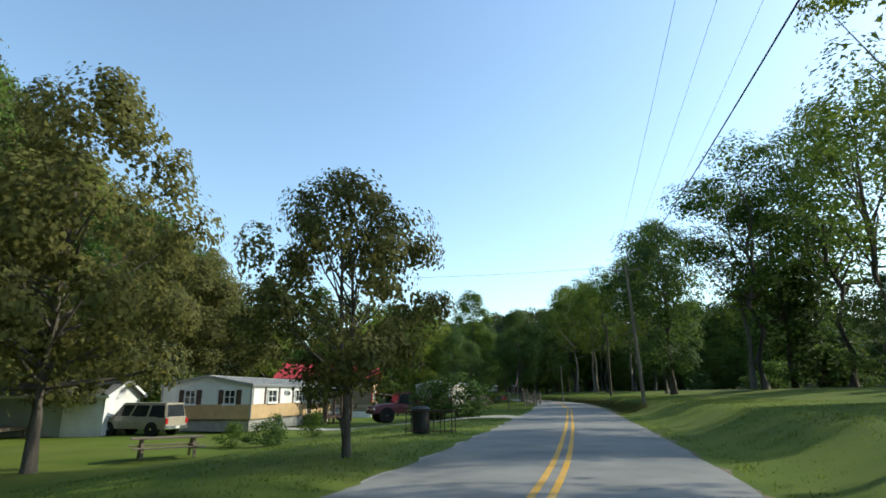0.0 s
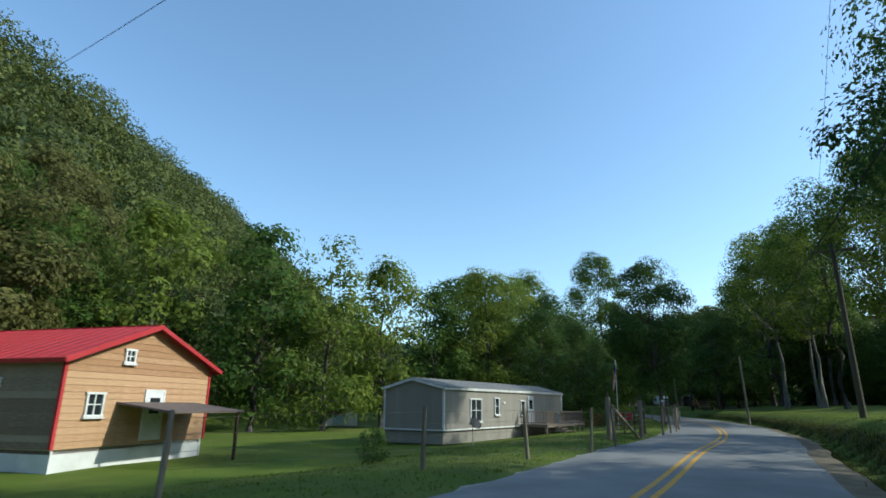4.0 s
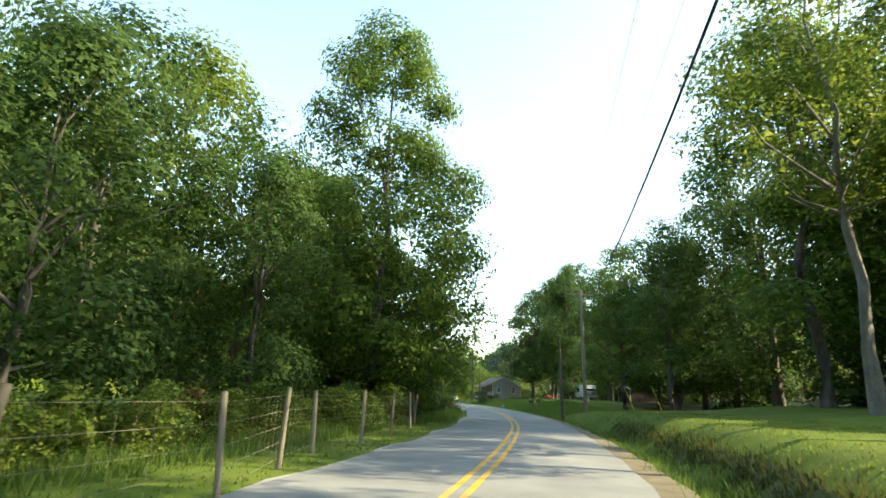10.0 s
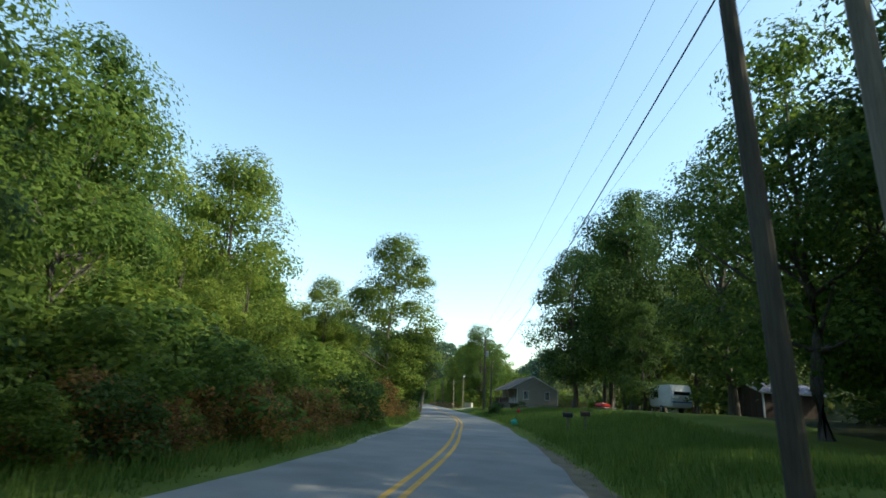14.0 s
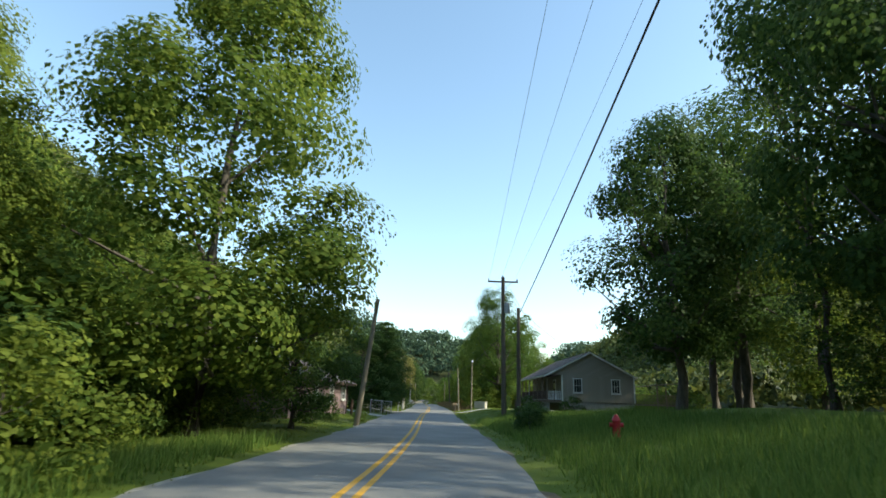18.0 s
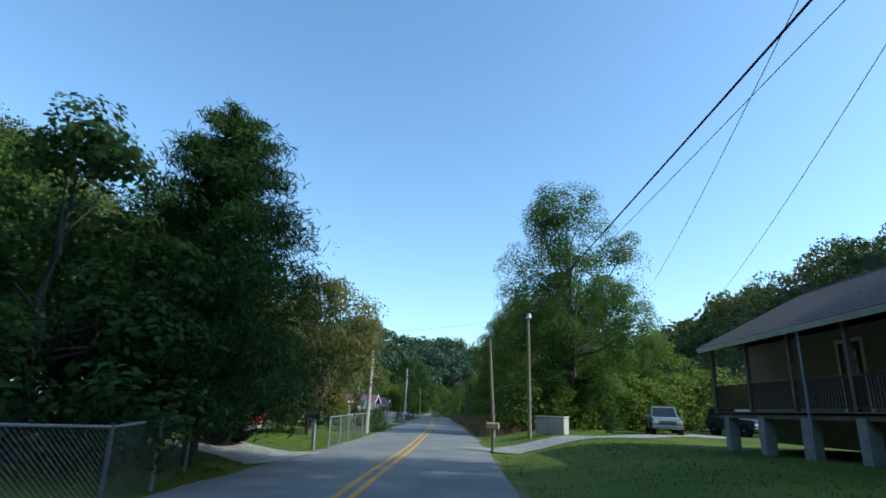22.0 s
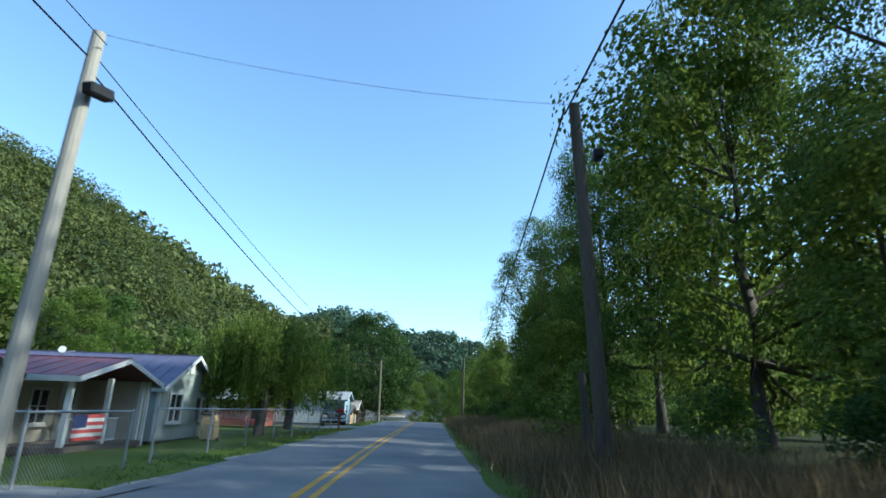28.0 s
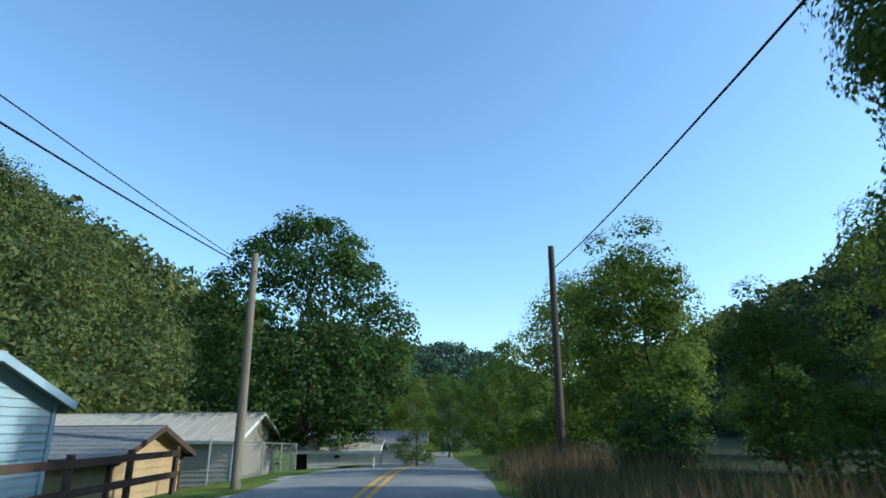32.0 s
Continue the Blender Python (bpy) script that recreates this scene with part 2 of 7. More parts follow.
TYRE = mat("tyre_rubber", (0.015, 0.015, 0.015), (0.035, 0.033, 0.03), 0.9, 10, bump=0.2)
CHROME = mat("bright_metal", (0.55, 0.55, 0.56), (0.65, 0.65, 0.66), 0.2, 4, metal=0.9, bump=0)
LAMPRED = mat("red_lamp_lens", (0.3, 0.01, 0.01), (0.42, 0.02, 0.02), 0.2, 5, bump=0)
LAMPW = mat("clear_lamp_lens", (0.5, 0.5, 0.5), (0.65, 0.65, 0.65), 0.15, 5, bump=0)
DARK = mat("dark_void", (0.012, 0.012, 0.012), (0.025, 0.024, 0.022), 0.9, 3)
REDP = mat("red_paint", (0.4, 0.02, 0.025), (0.5, 0.04, 0.045), 0.4, 4, bump=0.05)
BLUEP = mat("blue_paint", (0.03, 0.09, 0.3), (0.05, 0.13, 0.4), 0.4, 4, bump=0.05)
YELP = mat("yellow_sign_paint", (0.6, 0.5, 0.02), (0.7, 0.6, 0.05), 0.5, 4, bump=0.05)
CLOTHW = mat("white_cloth", (0.62, 0.6, 0.58), (0.75, 0.73, 0.7), 0.9, 5, bump=0.1)
CLOTHR = mat("red_cloth", (0.42, 0.05, 0.05), (0.55, 0.09, 0.08), 0.9, 5, bump=0.1)
CLOTHB = mat("blue_cloth", (0.035, 0.05, 0.14), (0.06, 0.08, 0.2), 0.9, 5, bump=0.1)


def paint(name, c, rough=0.3):
    return mat(name, c, tuple(v * 1.2 for v in c), rough, 2, bump=0.02, spec=0.5, dirt=tuple(v * 0.7 + 0.015 for v in c), dirt_amt=0.35)


# ---- mesh helpers ----
def part(name, bm, material, parent, label=""):
    me = bpy.data.meshes.new(name)
    bm.to_mesh(me); bm.free()
    me.materials.append(material)
    ob = new(name, me)
    ob.parent = parent
    if label:
        ob["label"] = label
    return ob


def rawmesh(name, verts, faces, material, parent=None, smooth=False):
    me = bpy.data.meshes.new(name)
    me.from_pydata(verts, [], faces)
    me.materials.append(material)
    if smooth:
        me.shade_smooth()
    ob = new(name, me)
    ob.parent = parent
    return ob


def thing(name, x, y, z, rz, label, category, group="", kind=""):
    e = new(name)
    e.matrix_world = pose(x, y, z, 0, 0, rz)
    return tagged(e, label, category, group, kind)


def box(bm, x, y, z, sx, sy, sz, rot=(0, 0, 0), bevel=0.0):
    """A box centred on x, y with its foot at z."""
    r = bmesh.ops.create_cube(bm, size=1, matrix=pose(x, y, z + sz / 2, *rot) @ Matrix.Diagonal((sx, sy, sz, 1)))
    if bevel:
        es = list({e for v in r["verts"] for e in v.link_edges})
        bmesh.ops.bevel(bm, geom=es, offset=bevel, segments=1, affect="EDGES")
    return bm


def boxm(x, y, z, sx, sy, sz, rot=(0, 0, 0), bevel=0.0):
    return box(bmesh.new(), x, y, z, sx, sy, sz, rot, bevel)


def tube(bm, a, b, r0, r1=None, n=8, caps=True):
    a, b = Vector(a), Vector(b)
    r1 = r0 if r1 is None else r1
    q = (b - a).to_track_quat("Z", "Y").to_matrix().to_4x4()
    bmesh.ops.create_cone(bm, cap_ends=caps, segments=n, radius1=r0, radius2=r1, depth=(b - a).length, matrix=Matrix.Translation((a + b) / 2) @ q)
    return bm


def tubem(a, b, r0, r1=None, n=8):
    return tube(bmesh.new(), a, b, r0, r1, n)


def prism(bm, pts, y0, y1):
    """An outline in x, z drawn out along y."""
    va = [bm.verts.new((x, y0, z)) for x, z in pts]
    vb = [bm.verts.new((x, y1, z)) for x, z in pts]
    bm.faces.new(va); bm.faces.new(vb[::-1])
    for i in range(len(pts)):
        j = (i + 1) % len(pts)
        bm.faces.new((va[j], va[i], vb[i], vb[j]))
    bmesh.ops.recalc_face_normals(bm, faces=bm.faces)
    return bm


# ---- plan: the road's middle line ----
ROAD = [(-72, -119), (-51, -84), (-31, -50), (-16, -25), (-1.1, 0.6), (4.4, 10.1), (9.4, 20), (14.2, 29.9), (19, 40), (23.7, 49.9), (27.8, 59.7), (32, 68.9), (35.3, 77.9),
        (38.1, 87.1), (40.5, 96.8), (42.5, 107), (44.1, 117.5), (45.3, 128.2), (45.9, 138.6), (46.1, 148.7), (46, 158.7), (45.4, 169), (44.6, 180.7),
        (43.3, 192.8), (41.7, 204.4), (39.8, 216), (37.8, 227.9), (35.9, 239.9), (34.2, 252), (32.3, 264.1), (30.2, 276.6), (28.1, 289.1), (25.8, 301.3),
        (23.5, 313.4), (21.3, 325.4), (19.3, 337.2), (17.3, 348.8)]
ROAD += [(17.3 - 2.0 * k, 348.8 + 11.7 * k) for k in range(1, 10)]


def spline(pts, step):
    out = []
    p = [Vector(q) for q in pts]
    p = [2 * p[0] - p[1]] + p + [2 * p[-1] - p[-2]]
    for i in range(1, len(p) - 2):
        n = max(2, round((p[i + 1] - p[i]).length / step))
        for k in range(n):
            t = k / n
            out.append(0.5 * (2 * p[i] + (p[i + 1] - p[i - 1]) * t + (2 * p[i - 1] - 5 * p[i] + 4 * p[i + 1] - p[i + 2]) * t * t + (3 * p[i] - p[i - 1] - 3 * p[i + 1] + p[i + 2]) * t ** 3))
    return np.array([tuple(v) for v in out])


LINE = spline(ROAD, 1.5)
TAN_ = np.gradient(LINE, axis=0)
TAN_ /= np.linalg.norm(TAN_, axis=1)[:, None]
RIGHT = np.stack([TAN_[:, 1], -TAN_[:, 0]], 1)


def road_off(x, y):
    """Signed distance to the right of the road's middle, and the y of the nearest middle point."""
    x, y = np.atleast_1d(x).astype(float), np.atleast_1d(y).astype(float)
    d, s = np.empty(len(x)), np.empty(len(x))
    for k in range(0, len(x), 4000):
        q = np.stack([x[k:k + 4000], y[k:k + 4000]], 1)
        dd = ((q[:, None] - LINE[None]) ** 2).sum(2)
        i = dd.argmin(1)
        side = ((q - LINE[i]) * RIGHT[i]).sum(1)
        d[k:k + 4000] = np.sign(side) * np.sqrt(dd.min(1))
        s[k:k + 4000] = LINE[i][:, 1]
    return d, s


def sstep(a, b, v):
    t = np.clip((v - a) / (b - a), 0, 1)
    return t * t * (3 - 2 * t)


def fall(s):
    """The road goes over a crest and dips away at the far end."""
    return -0.04 * np.clip(s - 366, 0, 70) * sstep(360, 385, s)


def ground_z(x, y):
    x, y = np.atleast_1d(x).astype(float), np.atleast_1d(y).astype(float)
    d, s = road_off(x, y)
    z = np.zeros(len(x))
    # left yards: falling away at first, raised later
    left = -d
    low = -0.8 * sstep(4.5, 16, left) * (1 - sstep(95, 130, s))
    up = 0.35 * sstep(3.6, 7, left) * sstep(195, 225, s) * (1 - sstep(262, 285, s))
    late = -0.3 * sstep(5, 12, left) * sstep(290, 320, s) - 0.5 * sstep(4, 9, left) * sstep(335, 362, s)
    z += np.where(d < 0, low + up + late, 0)
    # right bank with its ditch, then lawn
    early = 1 - sstep(135, 165, s)
    ditch = -0.65 * np.exp(-((d - 4.9) / 0.9) ** 2) * sstep(35, 62, s) * early
    bank = (0.95 * sstep(4.2, 7.6, d) + 0.9 * sstep(8, 22, d)) * (early * sstep(-60, 10, s))
    later = 0.55 * sstep(3.8, 8, d) * sstep(150, 185, s) + 1.05 * sstep(7, 17, d) * sstep(152, 178, s) * (1 - sstep(208, 232, s))
    z += np.where(d > 0, ditch + bank + later, 0)
    z += 0.06 * np.sin(x * 0.7 + y * 0.23) * np.sin(y * 0.51 - x * 0.2) * sstep(4, 9, np.abs(d))
    z += fall(s)
    # wooded ridges either side of the valley, and the hills that close it
    toe = np.interp(y, [-200, 0, 60, 120, 200, 260, 400, 600, 1500], [-45, -25, -14, 0, 2, -8, -34, -70, -230])
    rid = np.interp(y, [-200, 20, 220, 350, 600, 1500], [-60, -66, -90, -112, -160, -330])
    hh = np.interp(y, [-200, 20, 120, 220, 350, 600, 1500], [48, 61, 67, 72, 70, 70, 62])
    f = np.clip((toe - x) / np.maximum(toe - rid, 1), 0, 1.6)
    z += hh * np.where(f < 1, f ** 1.15, 1 + 0.08 * np.sin((f - 1) * 4))
    toe2 = np.interp(y, [-100, 100, 200, 300, 500, 1500], [100, 108, 110, 98, 85, 40])
    f2 = np.clip((x - toe2) / np.interp(y, [330, 430], [95, 60]), 0, 1.5)
    z += np.interp(y, [-100, 150, 250, 330, 440], [20, 26, 34, 44, 60]) * np.where(f2 < 1, f2 ** 1.1, 1)
    for hx, hy, hr, hz in ((-139, 1180, 300, 105),):
        z += hz * np.exp(-((x - hx) ** 2 + ((y - hy) * 0.9) ** 2) / (2 * (hr * 0.45) ** 2))
    z -= 0.07 * (1 - sstep(3.2, 3.9, np.abs(d)))
    return z


def gz(x, y):
    return float(ground_z(x, y)[0])


def axis(stops):
    out = []
    for a, b, st in stops:
        out += list(np.arange(a, b, st))
    return np.array(out + [stops[-1][1]])


gx = axis([(-2600, -400, 200), (-400, -130, 15), (-130, -40, 6), (-40, 90, 1.1), (90, 220, 6), (220, 460, 20), (460, 2600, 214)])
gy = axis([(-2600, -150, 180), (-150, -40, 6), (-40, 400, 1.3), (400, 560, 6), (560, 1300, 25), (1300, 2700, 200)])
GX, GY = np.meshgrid(gx, gy)
gv = np.stack([GX.ravel(), GY.ravel(), ground_z(GX.ravel(), GY.ravel())], 1)
nx = len(gx)
gf = [(j * nx + i, j * nx + i + 1, (j + 1) * nx + i + 1, (j + 1) * nx + i) for j in range(len(gy) - 1) for i in range(nx - 1)]
ground = rawmesh("ground", gv.tolist(), gf, GRASS, smooth=True)
ground.data.materials.append(LITTER)
fc = gv[np.array(gf)].mean(1)
fd, fs = road_off(fc[:, 0], fc[:, 1])
ground.data.polygons.foreach_set("material_index", ((fc[:, 2] > 2.0) | (fd > 19.5) | ((fd > 8) & (fs > 284))).astype(np.int32))
tagged(ground, "mown green valley lawn with dry patches, wooded hills beyond", "ground", kind="structure")


def ribbon(name, off0, off1, z, material, i0=0, i1=None, jag=0.0, parent=None, crown=0.0, cols=2):
    L, R = LINE[i0:i1], RIGHT[i0:i1]
    v, f = [], []
    for k in range(len(L)):
        j0, j1 = (jag * noise.noise((L[k][0] * 0.6, L[k][1] * 0.6, s)) for s in (1.3, 7.7))
        for c in range(cols):
            o = off0 - j0 + (off1 + j1 - off0 + j0) * c / (cols - 1)
            p = L[k] + R[k] * o
            v.append((p[0], p[1], z + crown * (1 - (o / 3.3) ** 2) + float(fall(L[k][1]))))
    for k in range(len(L) - 1):
        for c in range(cols - 1):
            a = k * cols + c
            f.append((a, a + 1, a + cols + 1, a + cols))
    return rawmesh(name, v, f, material, parent)


road = ribbon("road", -3.25, 3.25, 0.0, ASPHALT, jag=0.16, crown=0.03, cols=7)
tagged(road, "worn grey asphalt two-lane road with patched edges", "road", kind="structure")
for o in (-0.15, 0.15):
    ribbon("centre_line", o - 0.065, o + 0.065, 0.036, YELLOW, parent=road)
for o in (-3.55, 3.55):
    tagged(ribbon("road_shoulder", o - 0.4, o + 0.4, -0.045, DIRT if o > 0 else GRAVEL, jag=0.25), "narrow gravelly shoulder of bare soil beside the road", "shoulder", kind="structure")



def bank_strip(name, s0, s1, d0, d1, material, label, jag=0.45, seed=2.0):
    """A ragged band of bare bank that lies on the slope beside the road."""
    idx = [i for i in range(len(LINE)) if s0 <= LINE[i][1] <= s1]
    px, f, cols = [], [], 7
    for i in idx:
        a = d0 + jag * noise.noise((LINE[i][0] * 0.5, LINE[i][1] * 0.5, seed))
        b = d1 + 1.4 * jag * noise.noise((LINE[i][0] * 0.35, LINE[i][1] * 0.35, seed + 4))
        for c in range(cols):
            px.append(LINE[i] + RIGHT[i] * (a + (max(b, a + 0.2) - a) * c / (cols - 1)))
    px = np.array(px)
    z = ground_z(px[:, 0], px[:, 1]) + 0.03 + np.array([0.05 * noise.noise((p[0] * 2.1, p[1] * 2.1, 5.0)) for p in px])
    for k in range(len(idx) - 1):
        for c in range(cols - 1):
            q = k * cols + c
            f.append((q, q + 1, q + cols + 1, q + cols))
    return tagged(rawmesh(name, [(p[0], p[1], h) for p, h in zip(px, z)], f, material), label, "bank", kind="structure")


bank_strip("ditch_bank", 52, 120, 4.6, 6.0, BANK, "eroded dark soil bank of the roadside ditch")

# ---- trees ----
rng = np.random.default_rng(7)


def leaf_mesh(name, cen, nrm, size, material, aspect=0.55, droop=0.0, rnd=None, tri=False):
    """Folded leaf quads at given centres, turned about given normals."""
    rnd = rnd or rng
    n = len(cen)
    up = rnd.normal(size=(n, 3))
    up[:, 2] -= droop
    u = np.cross(nrm, up); u /= np.linalg.norm(u, axis=1)[:, None] + 1e-9
    w = np.cross(u, nrm); w /= np.linalg.norm(w, axis=1)[:, None] + 1e-9
    s = (size * rnd.uniform(0.6, 1.35, n))[:, None]
    c = 3 if tri else 4
    v = np.empty((n, c, 3))
    v[:, 0] = cen - w * s * 0.5
    if tri:
        v[:, 1] = cen + u * s * aspect * 0.5 + w * s * 0.5
        v[:, 2] = cen - u * s * aspect * 0.5 + w * s * 0.5
    else:
        v[:, 1] = cen + u * s * aspect * 0.5 + nrm * s * 0.09
        v[:, 2] = cen + w * s * 0.5
        v[:, 3] = cen - u * s * aspect * 0.5 + nrm * s * 0.09
    me = bpy.data.meshes.new(name)
    me.vertices.add(n * c); me.loops.add(n * c); me.polygons.add(n)
    me.vertices.foreach_set("co", v.ravel())
    me.loops.foreach_set("vertex_index", np.arange(n * c))
    me.polygons.foreach_set("loop_start", np.arange(n) * c)
    me.update(calc_edges=True)
    me.materials.append(material)
    return me


def limb(verts, faces, pts, radii, n=5):
    base = len(verts)
    for k, (p, r) in enumerate(zip(pts, radii)):
        d = Vector(pts[min(k + 1, len(pts) - 1)]) - Vector(pts[max(k - 1, 0)])
        q = d.to_track_quat("Z", "Y")
        for a in range(n):
            t = 2 * math.pi * a / n
            verts.append(tuple(Vector(p) + q @ Vector((r * math.cos(t), r * math.sin(t), 0))))
    for k in range(len(pts) - 1):
        for a in range(n):
            b = (a + 1) % n
            faces.append((base + k * n + a, base + k * n + b, base + (k + 1) * n + b, base + (k + 1) * n + a))


def crown_points(prof, clusters, per, rc, seed, lob=0.35, shell=0.55):
    """Clump centres inside an outline (height fraction -> radius), and leaves in each clump. Everything for height 1."""
    r = np.random.default_rng(seed)
    hs, rs = zip(*prof)
    cc = []
    while len(cc) < clusters:
        h = r.uniform(hs[0], hs[-1])
        rad = np.interp(h, hs, rs)
        if r.uniform() > (rad / max(rs)) * 0.8 + 0.25:
            continue
        a = r.uniform(0, 2 * np.pi)
        lobe = 1 + lob * np.sin(2.3 * a + seed + 5 * h) * np.sin(7 * h + 1.7 * seed + a)
        q = rad * lobe * (shell + (1 - shell) * np.sqrt(r.uniform())) * (1 if r.uniform() < 0.75 else 0.5)
        cc.append((q * np.cos(a), q * np.sin(a), h))
    cc = np.array(cc)
    out = np.tile([0.0, 0.0, 0.3], (clusters, 1))
    if clusters >= 64 and shell < 0.8:
        # gather the clumps into rounded masses with gaps between them
        m = max(16, clusters // 5)
        heart = cc[r.permutation(clusters)[:m]] * np.array([0.8, 0.8, 0.97])
        near = ((cc[:, None] - heart[None]) ** 2).sum(2).argmin(1)
        d = cc - heart[near] + r.normal(size=cc.shape) * rc * 0.25
        d[:, 2] = np.where(d[:, 2] < 0, d[:, 2] * 0.45, d[:, 2])
        d /= np.linalg.norm(d, axis=1)[:, None] + 1e-9
        size = rc * r.uniform(0.9, 1.6, m)
        cc = 0.45 * cc + 0.55 * (heart[near] + d * size[near][:, None] * np.array([1.1, 1.1, 0.85]))
        out = d * 0.8 + np.array([0, 0, 0.25])
    pts, nr = [], []
    for c, o in zip(cc, out):
        k = max(4, int(per * r.uniform(0.6, 1.4)))
        g = r.normal(size=(k, 3)); g /= np.linalg.norm(g, axis=1)[:, None]
        g[:, 2] = np.where(g[:, 2] < -0.6, -g[:, 2], g[:, 2])
        rr = rc * r.uniform(0.7, 1.4) * np.cbrt(r.uniform(0.15, 1, k))[:, None]
        pts.append(c + g * rr * np.array([1.1, 1.1, 0.92]))
        m = g * 0.95 + r.normal(size=(k, 3)) * 0.33 + o
        nr.append(m / np.linalg.norm(m, axis=1)[:, None])
    # broad inner sprays that close the crown's heart
    k = clusters * 4
    ci = np.repeat(cc, 4, 0) * np.array([0.7, 0.7, 0.985]) + r.normal(size=(k, 3)) * rc * 0.45
    gi = r.normal(size=(k, 3))
    return cc, np.concatenate(pts), np.concatenate(nr), ci, gi / np.linalg.norm(gi, axis=1)[:, None]


ARCH = {}


def archetype(key, H, prof, clusters, per, rc, leaf, material, trunk_r, seed, lean=0.0, first=0.2, bark=None, aspect=0.55, droop=0.0, limbs=14, lob=0.35, shell=0.55, fork=1, far=False):
    cc, p, nm, ci, gi = crown_points(prof, clusters, per, rc, seed, lob, shell)
    p = p.copy(); p[:, 0] += lean * p[:, 2]
    cc = cc.copy(); cc[:, 0] += lean * cc[:, 2]
    ci[:, 0] += lean * ci[:, 2]
    big = min(max(leaf, rc * H * 0.7), leaf * 2.4)
    small = min(big, leaf * 1.6)
    sizes = np.concatenate([np.full(len(p), leaf), np.full(len(ci), small)])
    crown = leaf_mesh("crown", np.concatenate([p, ci]) * H, np.concatenate([nm, gi]), sizes, material, aspect, droop, np.random.default_rng(seed + 50), far and H > 5)
    if far:
        q = slice(None, None, 3)
        sizes = np.concatenate([np.full(len(p[q]), leaf * 1.65), np.full(len(ci), big)])
        thin = leaf_mesh("crown", np.concatenate([p[q], ci]) * H, np.concatenate([nm[q], gi]), sizes, material, aspect, droop, np.random.default_rng(seed + 51), True)
    r = np.random.default_rng(seed + 99)
    v, f = [], []
    top = prof[-1][0] * 0.9
    for fk in range(fork):
        wob = r.normal(size=(9, 2)) * 0.008
        sp = 0.0 if fork == 1 else (fk - (fork - 1) / 2) * 0.09
        spine = [((lean * k / 8 * top + wob[k, 0] * (k > 0) + sp * (k / 8)) * H, (wob[k, 1] * (k > 0) + sp * 0.4 * (k / 8)) * H, (k / 8 * top) * H - (0.15 if k == 0 else 0)) for k in range(9)]
        rad = [trunk_r * (1.35 if k == 0 else 1) * (1 - 0.88 * k / 8) for k in range(9)]
        limb(v, f, spine, rad, 7)
    for c in cc[r.permutation(len(cc))[:limbs]]:
        h0 = min(max(first, c[2] * r.uniform(0.5, 0.8)), top * 0.92)
        k = h0 / top * 8
        i = int(min(k, 7)); t = k - i
        a = np.array(spine[i]) * (1 - t) + np.array(spine[i + 1]) * t
        b = c * H
        mid = a * 0.5 + b * 0.5 + np.array([0, 0, -0.02 * H]) + r.normal(size=3) * 0.012 * H
        r0 = trunk_r * (1 - 0.88 * h0 / top) * 0.55
        limb(v, f, [tuple(a), tuple(mid), tuple(b)], [r0, r0 * 0.6, r0 * 0.15], 4)
    tm = bpy.data.meshes.new("trunk")
    tm.from_pydata(v, [], f); tm.materials.append(bark or BARK); tm.shade_smooth()
    ARCH[key] = (crown, tm, H)
    if far:
        ARCH[key + "_far"] = (thin, tm, H)


OAK = [(0.1, 0.13), (0.26, 0.22), (0.5, 0.26), (0.74, 0.23), (0.9, 0.15), (1.0, 0.05)]
TALLP = [(0.2, 0.1), (0.4, 0.17), (0.7, 0.19), (0.88, 0.14), (1.0, 0.05)]
HIGHP = [(0.36, 0.06), (0.5, 0.15), (0.74, 0.175), (0.9, 0.12), (1.0, 0.04)]
LOWP = [(0.05, 0.2), (0.25, 0.29), (0.55, 0.29), (0.8, 0.21), (1.0, 0.06)]
DOME = [(0.1, 0.2), (0.28, 0.36), (0.55, 0.4), (0.8, 0.28), (0.98, 0.07)]
YARD = [(0.2, 0.26), (0.36, 0.44), (0.6, 0.46), (0.84, 0.34), (1.0, 0.12)]
for key, H, prof, n, per, rc, leaf, m, tr, seed, kw in (
        ("oak_a", 20, OAK, 120, 144, 0.066, 0.26, LEAF, 0.32, 11, {}),
        ("oak_b", 20, OAK, 112, 147, 0.066, 0.26, LEAF_Y, 0.3, 12, dict(lean=0.03)),
        ("oak_d", 20, OAK, 120, 144, 0.066, 0.26, LEAF_D, 0.34, 13, {}),
        ("tall_a", 24, TALLP, 105, 147, 0.054, 0.26, LEAF, 0.3, 14, dict(first=0.3)),
        ("tall_b", 24, TALLP, 98, 150, 0.055, 0.26, LEAF_Y, 0.28, 15, dict(lean=-0.03, first=0.3, bark=BARK_L)),
        ("tall_d", 24, TALLP, 105, 147, 0.054, 0.26, LEAF_D, 0.33, 16, dict(first=0.35)),
        ("high_a", 25, HIGHP, 84, 120, 0.05, 0.24, LEAF, 0.27, 34, dict(first=0.36, lob=0.5)),
        ("high_b", 25, HIGHP, 78, 120, 0.05, 0.24, LEAF_Y, 0.25, 35, dict(first=0.36, lean=0.03, bark=BARK_L, lob=0.5)),
        ("low_a", 14, LOWP, 110, 142, 0.076, 0.19, LEAF, 0.22, 17, dict(first=0.1)),
        ("low_b", 14, LOWP, 105, 142, 0.076, 0.19, LEAF_Y, 0.2, 18, dict(first=0.1)),
        ("low_d", 14, LOWP, 112, 142, 0.074, 0.19, LEAF_D, 0.22, 19, dict(first=0.1))):
    archetype(key, H, prof, n, per, rc, leaf, m, tr, seed, aspect=0.75, far=True, **kw)
